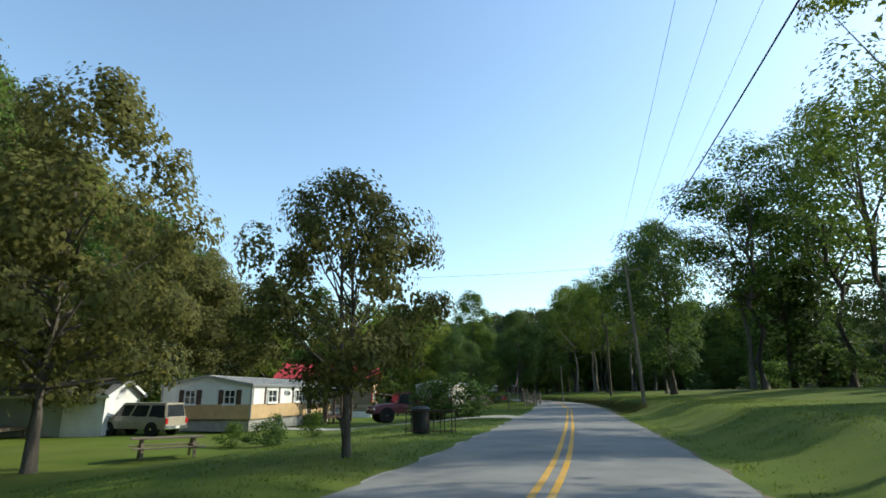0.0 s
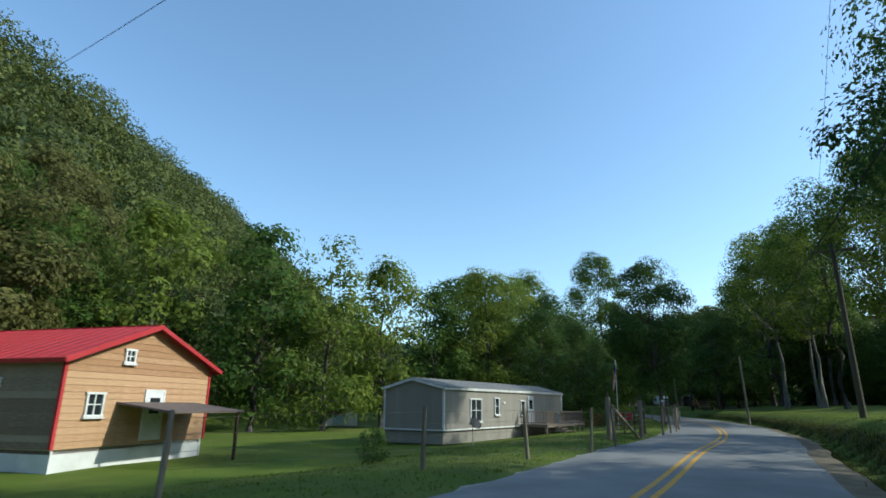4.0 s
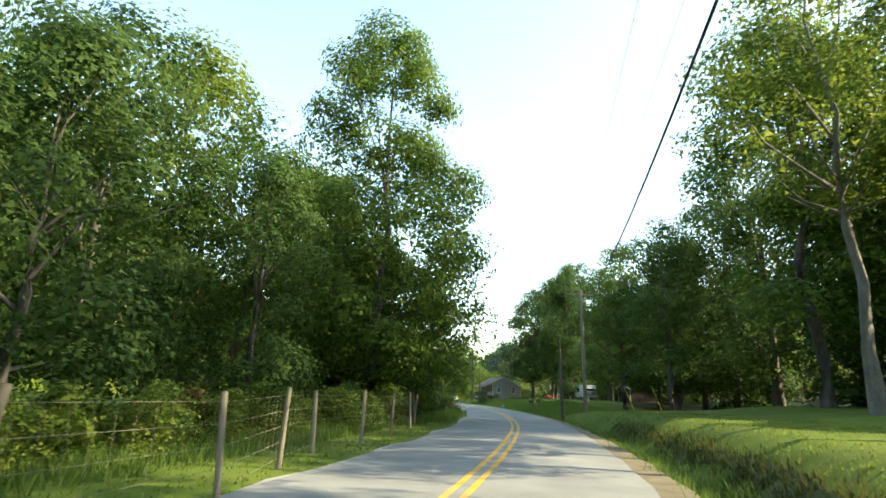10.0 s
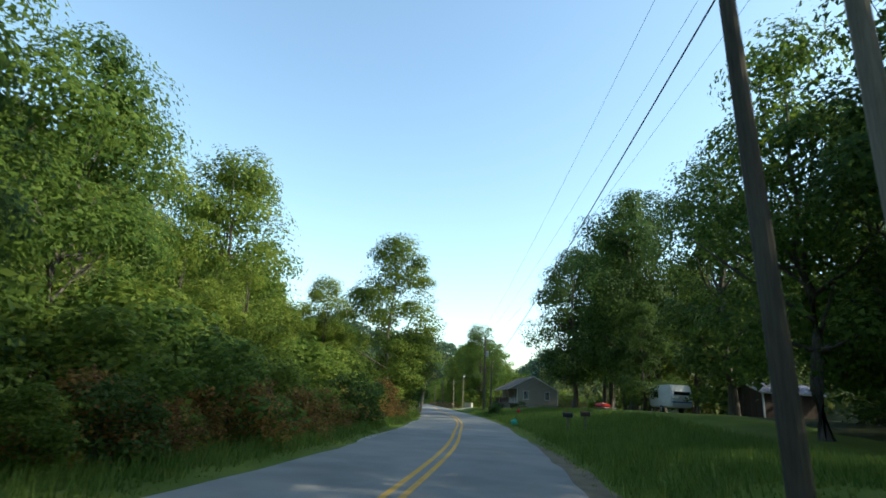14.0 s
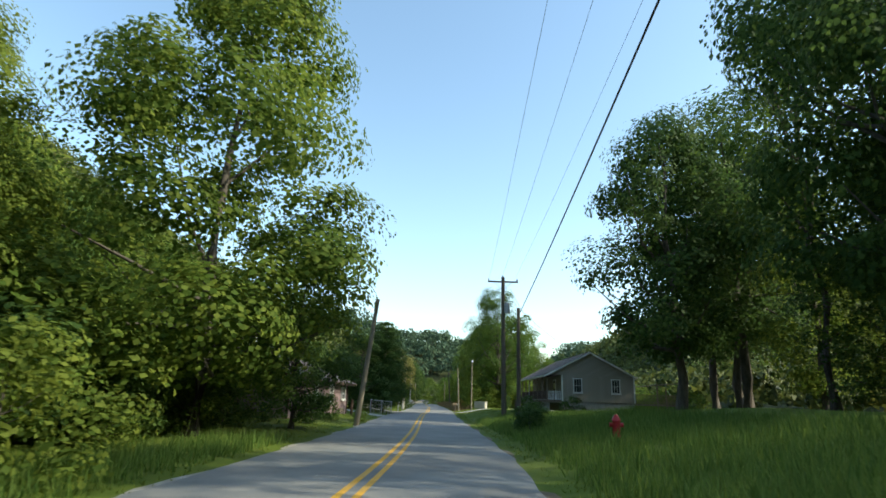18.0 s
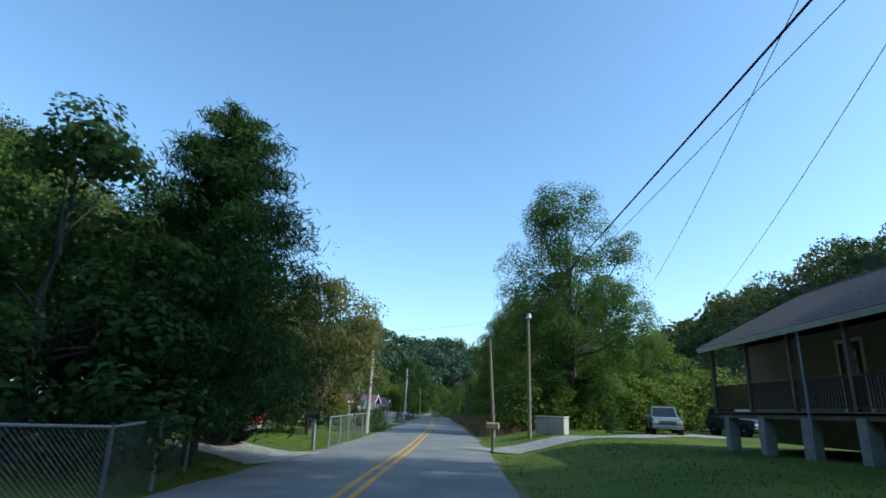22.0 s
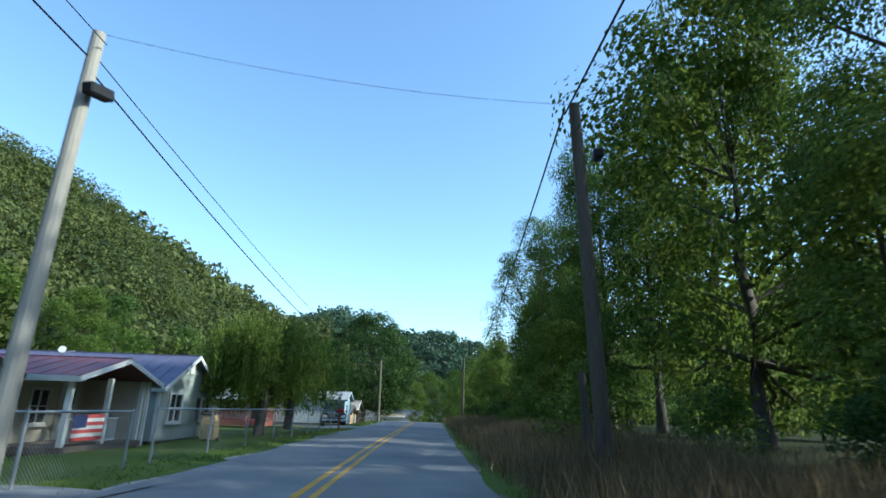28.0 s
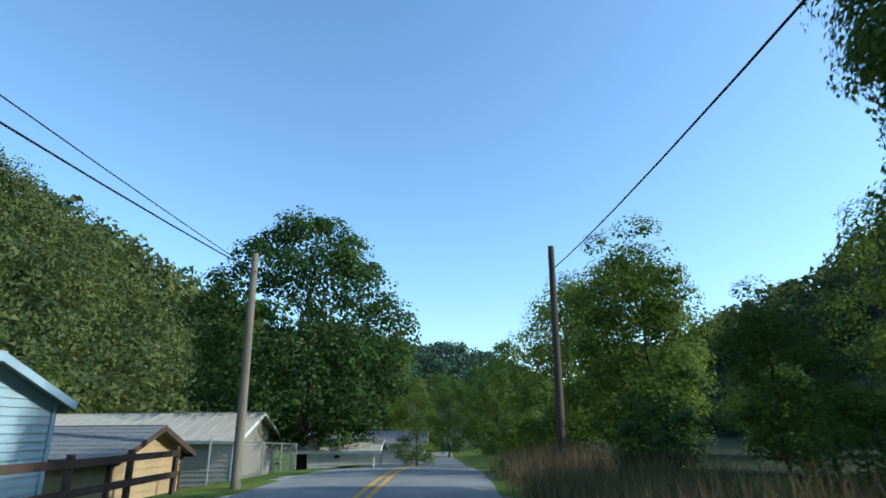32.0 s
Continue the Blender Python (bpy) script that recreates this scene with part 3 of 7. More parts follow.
archetype("sycamore", 20, [(0.06, 0.16), (0.2, 0.27), (0.42, 0.29), (0.7, 0.2), (0.88, 0.11), (1.0, 0.03)], 270, 210, 0.053, 0.17, LEAF_Y, 0.26, 20, first=0.12, aspect=0.9, limbs=12, lob=0.3, shell=0.7)
archetype("roadside", 20, [(0.06, 0.16), (0.2, 0.27), (0.42, 0.29), (0.7, 0.2), (0.88, 0.11), (1.0, 0.03)], 270, 240, 0.05, 0.16, LEAF, 0.26, 20, first=0.12, aspect=0.9, limbs=14, lob=0.3, shell=0.7)
archetype("walnut", 19, [(0.2, 0.16), (0.38, 0.3), (0.62, 0.34), (0.85, 0.25), (1.0, 0.06)], 230, 160, 0.058, 0.27, LEAF_D, 0.3, 21, lean=0.16, first=0.24, aspect=0.5, droop=0.6, limbs=26, shell=0.4)
archetype("spread", 25, [(0.16, 0.1), (0.32, 0.23), (0.58, 0.28), (0.82, 0.22), (1.0, 0.06)], 210, 130, 0.057, 0.3, LEAF_D, 0.42, 39, first=0.2, aspect=0.8, limbs=22, lob=0.5, shell=0.6)
archetype("maple", 16.5, DOME, 360, 95, 0.055, 0.24, LEAF_D, 0.35, 22, first=0.12, limbs=16, lob=0.15, shell=0.82, aspect=0.8)
archetype("verge", 14, LOWP, 150, 165, 0.072, 0.18, LEAF_D, 0.2, 36, first=0.1, aspect=0.8, limbs=18)
archetype("edge_a", 15, [(0.05, 0.14), (0.3, 0.26), (0.6, 0.28), (0.84, 0.2), (1.0, 0.05)], 150, 150, 0.068, 0.2, LEAF_Y, 0.22, 37, first=0.15, aspect=0.75, limbs=20, lob=0.45)
archetype("edge_y", 10, LOWP, 120, 130, 0.075, 0.16, LEAF_Y, 0.14, 38, first=0.1, aspect=0.7, limbs=20, lob=0.45)
archetype("yard_a", 11, YARD, 210, 120, 0.065, 0.18, LEAF_OLIVE, 0.2, 23, first=0.2, limbs=30, lob=0.3, aspect=0.75)
archetype("yard_b", 10, YARD, 190, 120, 0.065, 0.17, LEAF_OLIVE, 0.17, 24, lean=-0.05, first=0.22, limbs=30, lob=0.4, fork=2, aspect=0.75)
archetype("feather", 8, [(0.08, 0.3), (0.3, 0.46), (0.6, 0.48), (0.84, 0.34), (1.0, 0.1)], 200, 130, 0.07, 0.17, LEAF_OLIVE, 0.1, 25, first=0.12, limbs=34, aspect=0.48, droop=1.0, fork=3)
archetype("open_oak", 18, [(0.1, 0.16), (0.34, 0.25), (0.6, 0.3), (0.84, 0.25), (1.0, 0.08)], 210, 340, 0.058, 0.14, LEAF, 0.34, 26, first=0.2, limbs=30, lob=0.5, shell=0.65, aspect=0.7)
BUSH = [(0.02, 0.4), (0.3, 0.52), (0.7, 0.43), (1.0, 0.1)]
for key, m, seed in (("shrub_a", LEAF, 27), ("shrub_y", LEAF_Y, 28), ("shrub_d", LEAF_D, 29), ("shrub_r", LEAF_RUST, 30)):
    archetype(key, 2.6, BUSH, 55, 44, 0.16, 0.13, m, 0.04, seed, first=0.05, limbs=10, lob=0.15 if m is LEAF_D else 0.35, aspect=0.7, far=True)
archetype("arborvitae", 2.4, [(0.02, 0.2), (0.3, 0.24), (0.7, 0.15), (1.0, 0.02)], 60, 50, 0.07, 0.09, LEAF_D, 0.05, 31, first=0.05, limbs=0, lob=0.1)
archetype("cedar", 8, [(0.03, 0.3), (0.3, 0.36), (0.6, 0.26), (0.98, 0.04)], 150, 90, 0.07, 0.18, LEAF_D, 0.16, 33, first=0.1, limbs=20)


def tree(key, x, y, h, w=1.0, name="tree", label="", rz=None, dz=0.0, group="", cat="tree"):
    crown, tm, H = ARCH[key]
    k = h / H
    e = new(name)
    a = (x * 137.5 + y * 71.3) % 360 if rz is None else rz
    e.matrix_world = pose(x, y, gz(x, y) + dz - 0.05, 0, 0, a) @ Matrix.Diagonal((k * w, k * w, k, 1))
    for nm, me in (("trunk", tm), ("crown", crown)):
        o = new(nm, me)
        o.parent = e
    return tagged(e, label or "tall leafy green deciduous tree", cat, group)


def shrub(key, x, y, h, w=1.0, label="dense green roadside shrub", dz=0.0, name="shrub"):
    return tree(key, x, y, h, w, name, label, None, dz, "roadside shrubs", "shrub")


def pine(x, y, h):
    """A soft-needled pine with whorls of drooping boughs."""
    r = np.random.default_rng(41)
    v, f, pts, nm = [], [], [], []
    limb(v, f, [(0, 0, h * k / 6 - 0.1) for k in range(7)], [0.2 * (1 - 0.93 * k / 6) for k in range(7)], 7)
    for lev in np.linspace(0.1, 0.97, 17):
        n = 7 if lev < 0.85 else 5
        for k in range(n):
            a = 2 * np.pi * k / n + r.uniform(0, 1)
            L = h * 0.3 * (1 - lev) ** 0.5 * r.uniform(0.8, 1.15) + 0.3
            d = np.array([np.cos(a), np.sin(a), 0.12])
            b = np.array([0, 0, lev * h])
            tip = b + d * L
            limb(v, f, [tuple(b), tuple(b + d * L * 0.5 + np.array([0, 0, 0.06 * L])), tuple(tip)], [0.05, 0.03, 0.01], 4)
            m = int(420 * L / (h * 0.2)) + 80
            t = r.uniform(0.2, 1.05, m)
            q = b + d * (L * t)[:, None] + r.normal(size=(m, 3)) * (0.05 + 0.11 * L) * np.array([1, 1, 0.55])
            pts.append(q)
            g = r.normal(size=(m, 3)); nm.append(g / np.linalg.norm(g, axis=1)[:, None])
    e = thing("pine_tree", x, y, gz(x, y), 0, "full green pine tree with soft needles beside the fence", "tree")
    rawmesh("trunk", v, f, BARK, e, True)
    new("crown", leaf_mesh("crown", np.concatenate(pts), np.concatenate(nm), 0.3, NEEDLE, 0.12)).parent = e
    return e


def willow(x, y, h, w):
    r = np.random.default_rng(43)
    e = thing("weeping_willow", x, y, gz(x, y), 0, "weeping willow with hanging grey-green branches behind the fence", "tree")
    v, f, pts, nm = [], [], [], []
    limb(v, f, [(0, 0, -0.1), (0.1, 0, h * 0.2), (0.0, 0.15, h * 0.42), (0.1, 0, h * 0.8)], [0.3, 0.24, 0.2, 0.05], 8)
    for k in range(46):
        a = r.uniform(0, 2 * np.pi); R = w * np.sqrt(r.uniform(0.05, 1)); z = h * (0.98 - 0.33 * (R / w) ** 2) * r.uniform(0.93, 1.02)
        p = np.array([R * np.cos(a), R * np.sin(a), z])
        lv, lf = [], []
        limb(lv, lf, [(0.05, 0.1, h * 0.4), tuple(p * np.array([0.5, 0.5, 0.92])), tuple(p)], [0.05, 0.03, 0.012], 4)
        rawmesh("branch", lv, lf, BARK, e, True)
        for s in range(7):
            q = p + r.normal(size=3) * np.array([0.45, 0.45, 0.12])
            Ls = (q[2] - r.uniform(0.5, 1.9)) * r.uniform(0.55, 1)
            m = 100
            t = r.uniform(0, 1, m)
            pts.append(np.stack([q[0] + r.normal(size=m) * 0.1 + 0.15 * t * np.cos(a), q[1] + r.normal(size=m) * 0.1 + 0.15 * t * np.sin(a), q[2] - t * Ls], 1))
            g = r.normal(size=(m, 3)) * np.array([1, 1, 0.35]); nm.append(g / np.linalg.norm(g, axis=1)[:, None])
    rawmesh("trunk", v, f, BARK, e, True)
    new("crown", leaf_mesh("crown", np.concatenate(pts), np.concatenate(nm), 0.19, LEAF_Y, 0.34, 5.0)).parent = e
    return e


def along(y, d):
    """A place beside the road: its middle at that y, d metres to the right."""
    i = int(np.abs(LINE[:, 1] - y).argmin())
    p = LINE[i] + RIGHT[i] * d
    return float(p[0]), float(p[1])


# yard trees of the first houses
tree("yard_a", -8.2, 20.2, 12.8, 0.85, "yard_tree", "spreading yard tree with thin olive-brown leaves on mown grass", 40)
tree("yard_b", -14, 38, 8.5, 1.0, "yard_tree", "leaning small yard tree with bare lower limbs beside a shed", 200)
tree("yard_b", 0.95, 14.9, 7.5, 0.8, "yard_tree", "crooked dark-trunked yard tree with sparse olive leaves on the lawn", 10)
tree("yard_a", -16, 25, 12.5, 1.0, "yard_tree", "spreading yard tree with thin olive-brown leaves on mown grass")
# bushes put in to darken a bright slope that should lie in shade
for x, y, key, h in ((-19.5, 52.0, "shrub_d", 4.2), (-17.4, 53.6, "shrub_a", 4.0), (-15.4, 54.4, "shrub_d", 4.6), (-13.2, 55.6, "shrub_a", 3.8), (-11.0, 56.6, "shrub_d", 4.2), (-22.0, 49.5, "shrub_d", 4.5), (-24.5, 46.5, "shrub_a", 4.4)):
    shrub(key, x, y, h, 1.3, "tall bush added to darken the slope behind the white mobile home")
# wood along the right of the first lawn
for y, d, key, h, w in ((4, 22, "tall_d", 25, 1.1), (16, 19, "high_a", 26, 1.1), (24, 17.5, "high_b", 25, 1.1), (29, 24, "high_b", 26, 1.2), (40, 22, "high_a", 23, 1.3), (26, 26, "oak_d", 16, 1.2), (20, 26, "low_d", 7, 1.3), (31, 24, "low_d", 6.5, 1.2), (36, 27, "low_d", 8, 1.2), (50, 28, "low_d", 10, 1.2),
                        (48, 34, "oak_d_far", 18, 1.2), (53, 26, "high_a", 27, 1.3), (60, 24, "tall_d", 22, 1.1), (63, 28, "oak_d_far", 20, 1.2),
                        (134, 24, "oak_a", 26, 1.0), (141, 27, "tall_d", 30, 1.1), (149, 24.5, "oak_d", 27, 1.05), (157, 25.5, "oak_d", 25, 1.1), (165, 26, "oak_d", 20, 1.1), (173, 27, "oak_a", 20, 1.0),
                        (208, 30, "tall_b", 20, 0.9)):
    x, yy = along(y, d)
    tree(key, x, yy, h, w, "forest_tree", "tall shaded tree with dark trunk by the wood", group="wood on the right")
# four trees at y 215.5 and 231-242 stand unseen, added for their shade
for x, y, key, h, w in ((41.5, 45.0, "high_a", 24, 1.4), (45, 50.5, "high_b", 23, 1.3), (45.0, 64.0, "oak_d", 23, 1.0), (48.5, 70.5, "tall_a", 25, 1.0), (57.5, 87, "high_a", 25.5, 1.1), (58, 91.6, "high_b", 25, 1.1), (59.5, 96, "high_a", 25, 1.1), (58, 104, "high_a", 25, 1.1), (62, 101, "high_b", 24, 1.1), (59, 110, "high_b", 24, 1.0),
                        (60.5, 114, "high_b", 23, 1.0), (60.5, 122, "high_b", 26, 1.2), (64, 131, "tall_a", 26, 1.3), (72, 127, "tall_d", 20, 1.2), (64.5, 118, "high_a", 25, 1.1), (70, 128, "oak_a", 20, 1.1), (58.3, 227.5, "spread", 25, 0.97), (62, 204, "spread", 25, 0.8), (68, 214, "oak_b", 15, 1.1), (69, 205, "oak_b", 17, 1.1), (66, 209, "tall_d", 27, 1.1), (62, 166, "oak_a", 20, 1.0), (67, 224, "oak_b", 19, 1.0), (63.5, 215.5, "high_a", 28, 0.95), (64.5, 231, "tall_d", 29, 1.2), (66, 236.5, "tall_d", 29, 1.2), (65.5, 242, "tall_d", 28, 1.2), (80, 104, "oak_a", 16, 1.1), (79, 116, "oak_b", 16, 1.1),
                        (66, 160, "oak_d", 21, 1.0), (67, 169, "oak_a", 18, 1.0), (62.5, 152, "tall_d", 19, 1.1), (72, 177, "tall_d", 18, 1.1), (65, 184, "oak_d", 21, 1.0), (69, 192, "tall_d", 20, 1.2), (62, 199, "low_d", 11, 1.1), (66, 213, "low_d", 12, 1.2)):
    tree(key, x, y, h, w, "forest_tree", "tall tree with a bare lower trunk above the lawn", group="wood on the right")
for k in range(13):
    x, yy = 72 + 2.5 * math.sin(k * 2.3), 84 + 4.2 * k
    tree("low_b" if k % 2 else "low_a", x, yy, 7.6 + 1.2 * math.sin(k * 1.7), 1.3, "understorey_tree", "small sunlit tree under the tall wood", group="wood on the right")
for k in range(14):
    x, yy = 77 + 5 * (k % 3) + 1.5 * math.sin(k * 2.3), 82 + 4.6 * k
    tree(("low_a_far", "oak_d_far", "low_b_far", "oak_a_far")[k % 4], x, yy, 11.5 + 3.2 * (k % 3) + 1.5 * math.sin(k * 1.7), 1.25, "forest_tree", "leafy tree deep in the sunlit wood", group="wood on the right")
for k in range(10):
    tree("oak_a_far" if k % 2 else "oak_b_far", 89 + 2.5 * math.sin(k * 2.1), 84 + 6.0 * k, 20 + 1.5 * math.sin(k * 1.3), 1.1, "forest_tree", "leafy tree deep in the sunlit wood", group="wood on the right")
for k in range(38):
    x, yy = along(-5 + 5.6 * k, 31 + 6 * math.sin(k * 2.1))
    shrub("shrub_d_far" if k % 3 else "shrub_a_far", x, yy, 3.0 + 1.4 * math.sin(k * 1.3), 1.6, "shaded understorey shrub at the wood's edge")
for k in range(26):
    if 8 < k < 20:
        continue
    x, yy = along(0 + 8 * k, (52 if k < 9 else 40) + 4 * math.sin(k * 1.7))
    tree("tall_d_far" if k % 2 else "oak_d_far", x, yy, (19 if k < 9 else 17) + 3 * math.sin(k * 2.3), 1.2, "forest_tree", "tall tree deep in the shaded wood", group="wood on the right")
# trees behind the first houses and down to the bend on the left
for x, y, key, h, w in ((-24, 58, "oak_b", 17, 1.1), (-18, 66, "oak_a", 18, 1.1), (-12, 74, "low_a", 15, 1.2), (-6, 80, "oak_b", 18, 1.0), (0, 86, "oak_a", 18, 1.1), (5, 90, "low_b", 17, 1.0), (9, 97, "oak_b", 17.5, 1.0), (14, 101, "oak_a", 15, 1.1),
                        (20, 105, "oak_b", 18, 1.15), (26, 104, "low_d", 13, 1.1), (22, 113, "oak_a", 18, 1.1), (28, 116, "oak_d", 17, 1.0), (31, 110, "low_d", 12, 1.1), (15, 114, "oak_d", 19, 1.1), (25, 127, "oak_b", 22, 1.0),
                        (31, 124, "low_a", 15, 1.1), (34, 118, "low_d", 11, 1.0), (17, 124, "oak_a", 21, 1.1), (33, 135, "oak_d", 17, 1.1), (29, 142, "oak_a", 20, 1.1), (24, 150, "oak_a", 22, 1.1), (31, 152, "low_a", 14, 1.1),
                        (33.5, 147, "low_d", 11, 1.0), (27.5, 161, "oak_a", 18, 1.0), (21, 170, "oak_b", 20, 1.1), (22.5, 184, "oak_b", 23, 1.0), (17, 194, "oak_a", 25, 1.1), (24, 176, "low_b", 13, 1.0), (33.8, 167, "low_b", 9, 1.1), (15, 207, "oak_b", 17, 1.1), (21, 206, "low_d", 12, 1.1), (-28, 48, "oak_a", 17, 1.1), (-34, 40, "oak_b", 18, 1.1)):
    key += "_far" if x < 16 and y > 45 else ""
    tree(key, x, y, h, w, "forest_tree", "leafy green tree in the sunlit wood at the hill's foot", group="wood on the left")
for k in range(34):
    yy = 22 + 1.9 * k
    x = float(np.interp(yy, [-200, 0, 60, 120], [-45, -25, -14, 0])) - 3 - 9.5 * (k % 3) + 2.2 * math.sin(k * 2.7)
    tree(("oak_a", "yard_a", "oak_a", "oak_d", "yard_a")[k % 5], x, yy, 13.5 + 3.5 * math.sin(k * 1.9), 1.1, "forest_tree", "broad-crowned tree on the steep wooded slope", group="wood on the left")
for k in range(16):
    x, yy = 9 - 7 * (k % 3) + 2 * math.sin(k * 3.1), 214 + 3.4 * k
    tree(("oak_a", "oak_b", "tall_a")[k % 3], x, yy, 18 + 2.5 * math.sin(k * 1.9), 1.1, "forest_tree", "tall leafy tree at the foot of the wooded hill", group="wood on the left")
for k in range(30):
    yy = 203 + 6.8 * k
    x = np.interp(yy, [200, 260, 400], [2, -8, -34]) + 2.5 * math.sin(k * 2.4) - (3 if yy < 265 else 0)
    tree(("oak_a_far", "oak_b_far", "low_a_far", "oak_a_far")[k % 4], x, yy, (14.5 + 2.5 * math.sin(k * 1.9)) * (1.0 if yy < 300 else 0.9), 1.1, "forest_tree", "rounded green tree at the foot of the wooded hill", group="trees at the hill's foot")
for k in range(26):
    x, yy = along(93 + 1.5 * k, -9.5 - 2.2 * math.sin(k * 2.9))
    shrub("shrub_y_far" if k % 3 else "shrub_r_far", x, yy, 1.15 + 0.35 * math.sin(k * 1.7), 1.2, "sunlit tall weeds behind the wire fence")
for k in range(30):
    x, yy = along(97 + 1.0 * k, -7.6 - 0.9 * math.sin(k * 2.3))
    shrub("shrub_y" if k % 4 else "shrub_a", x, yy, 1.25 + 0.3 * math.sin(k * 1.3), 1.1, "tall yellow-green weeds behind the wire fence")
tree("walnut", 36.5, 95.3, 16.0, 0.9, "walnut_tree", "large leaning walnut tree with drooping compound leaves by the fence", 95)
tree("roadside", 37.2, 128.5, 25, 0.95, "sycamore_tree", "tall full roadside tree with broad leaves above the fence", 70)
tree("verge", 36.6, 136.5, 12.5, 1.0, "roadside_tree", "dense dark-leaved tree overhanging the verge", 30)
tree("verge", 35.2, 142.5, 13.5, 1.0, "roadside_tree", "dense dark-leaved tree overhanging the verge", 80)
tree("sycamore", 34.9, 199.5, 19.2, 1.2, "sycamore_tree", "tall sycamore with broad yellow-green leaves beside the road", 200)
tree("verge", 36.0, 205.5, 9.5, 0.95, "roadside_tree", "dark-leaved tree below the sycamore")
tree("sycamore", 29.5, 193, 13, 1.0, "sycamore_tree", "tall sycamore with broad yellow-green leaves beside the road", 110)
# thickets on the left verge
for k in range(40):
    y = 130 + 2.05 * k
    x, yy = along(y, -7.0 - 1.2 * math.sin(k * 1.9) - (1.6 if y > 190 else 0))
    shrub(("shrub_y", "shrub_r", "shrub_a", "shrub_r", "shrub_d")[k % 5] if 150 < y < 186 else ("shrub_d", "shrub_a", "shrub_y")[k % 3], x, yy, (2.2 + 0.7 * math.sin(k * 2.7)) * (0.8 if y > 195 else 1), 1.25, "tangled verge thicket of vines and browning leaves")
    x, yy = along(y, -11 - 1.5 * math.cos(k * 1.3))
    shrub(("shrub_a", "shrub_d", "shrub_y")[k % 3], x, yy, 4.0 + 0.8 * math.sin(k), 1.3, "tall thicket covered in green vines")
for k in range(25):
    x, yy = along(147 + 1.5 * k, -5.9 - 0.5 * math.sin(k * 2.1))
    shrub("shrub_r" if k % 3 else "shrub_y", x, yy, 1.35 + 0.35 * math.sin(k * 1.7), 1.25, "browning vine thicket leaning over the verge")
for k in range(5):
    x, yy = along(172 + 1.8 * k, -8.6)
    shrub("shrub_y", x, yy, 3.1 + 0.3 * math.sin(k), 1.3, "bright yellow-green bush on the verge")
for k in range(22):
    x, yy = along(100 + 1.6 * k, -8.6 - 1.3 * math.sin(k * 2.2))
    shrub("shrub_a" if k % 2 else "shrub_y", x, yy, 1.3 + 0.3 * math.sin(k), 1.4, "leafy weeds behind the wire fence")
for k in range(11):
    x, yy = along(118 + 1.5 * k, -6.5 - 0.4 * math.sin(k * 2.6))
    shrub("shrub_a" if k % 3 else "shrub_y", x, yy, 1.5 + 0.35 * math.sin(k * 1.9), 1.2, "broad-leaved weeds crowding the wire fence")
for y, d, h in ((207, 5.4, 1.15), (209.4, 5.8, 1.3), (212, 6.2, 1.2)):
    shrub("shrub_d", *along(y, d), h, 1.3, "dark weedy bush at the edge of the unmown field")
# middle houses
pine(31.0, 241.5, 9.7)
tree("cedar", 29.4, 238.0, 7.6, 1.15, "cedar_tree", "dark dense cedar by the chain-link fence")
tree("cedar", 26.5, 241.0, 6.6, 1.1, "cedar_tree", "dark dense cedar by the chain-link fence")
tree("feather", 28.0, 256.0, 8.2, 0.95, "yard_tree", "feathery small tree with drooping olive twigs behind the fence", 30)
tree("feather", 24.3, 254.5, 8.2, 1.05, "yard_tree", "feathery small tree with drooping olive twigs behind the fence", 120)
tree("low_d", 20, 250, 7.5, 1.1, "yard_tree", "shaded yard tree behind a house")
tree("open_oak", 42.0, 271.8, 18, 1.0, "oak_tree", "broad open roadside oak with twisting limbs", 60)
tree("low_a", 42.5, 277, 9, 1.1, "roadside_tree", "leafy tree under the oak")
for k in range(14):
    x, yy = 41 + 2.6 * k, 281 + 1.5 * math.sin(k * 2)
    shrub("shrub_y" if k % 3 else "shrub_a", x, yy, 3.8 + math.sin(k * 1.7), 1.4, "sunlit yellow-green thicket behind the parked cars")
for k in range(13):
    x, yy = 38.4 + 1.05 * k, 268.8 + 0.82 * k + 0.5 * math.sin(k * 2.2)
    shrub(("shrub_y", "shrub_a", "shrub_y")[k % 3], x, yy, 3.3 + 0.8 * math.sin(k * 1.7), 1.25, "vine-covered thicket under the roadside oak")
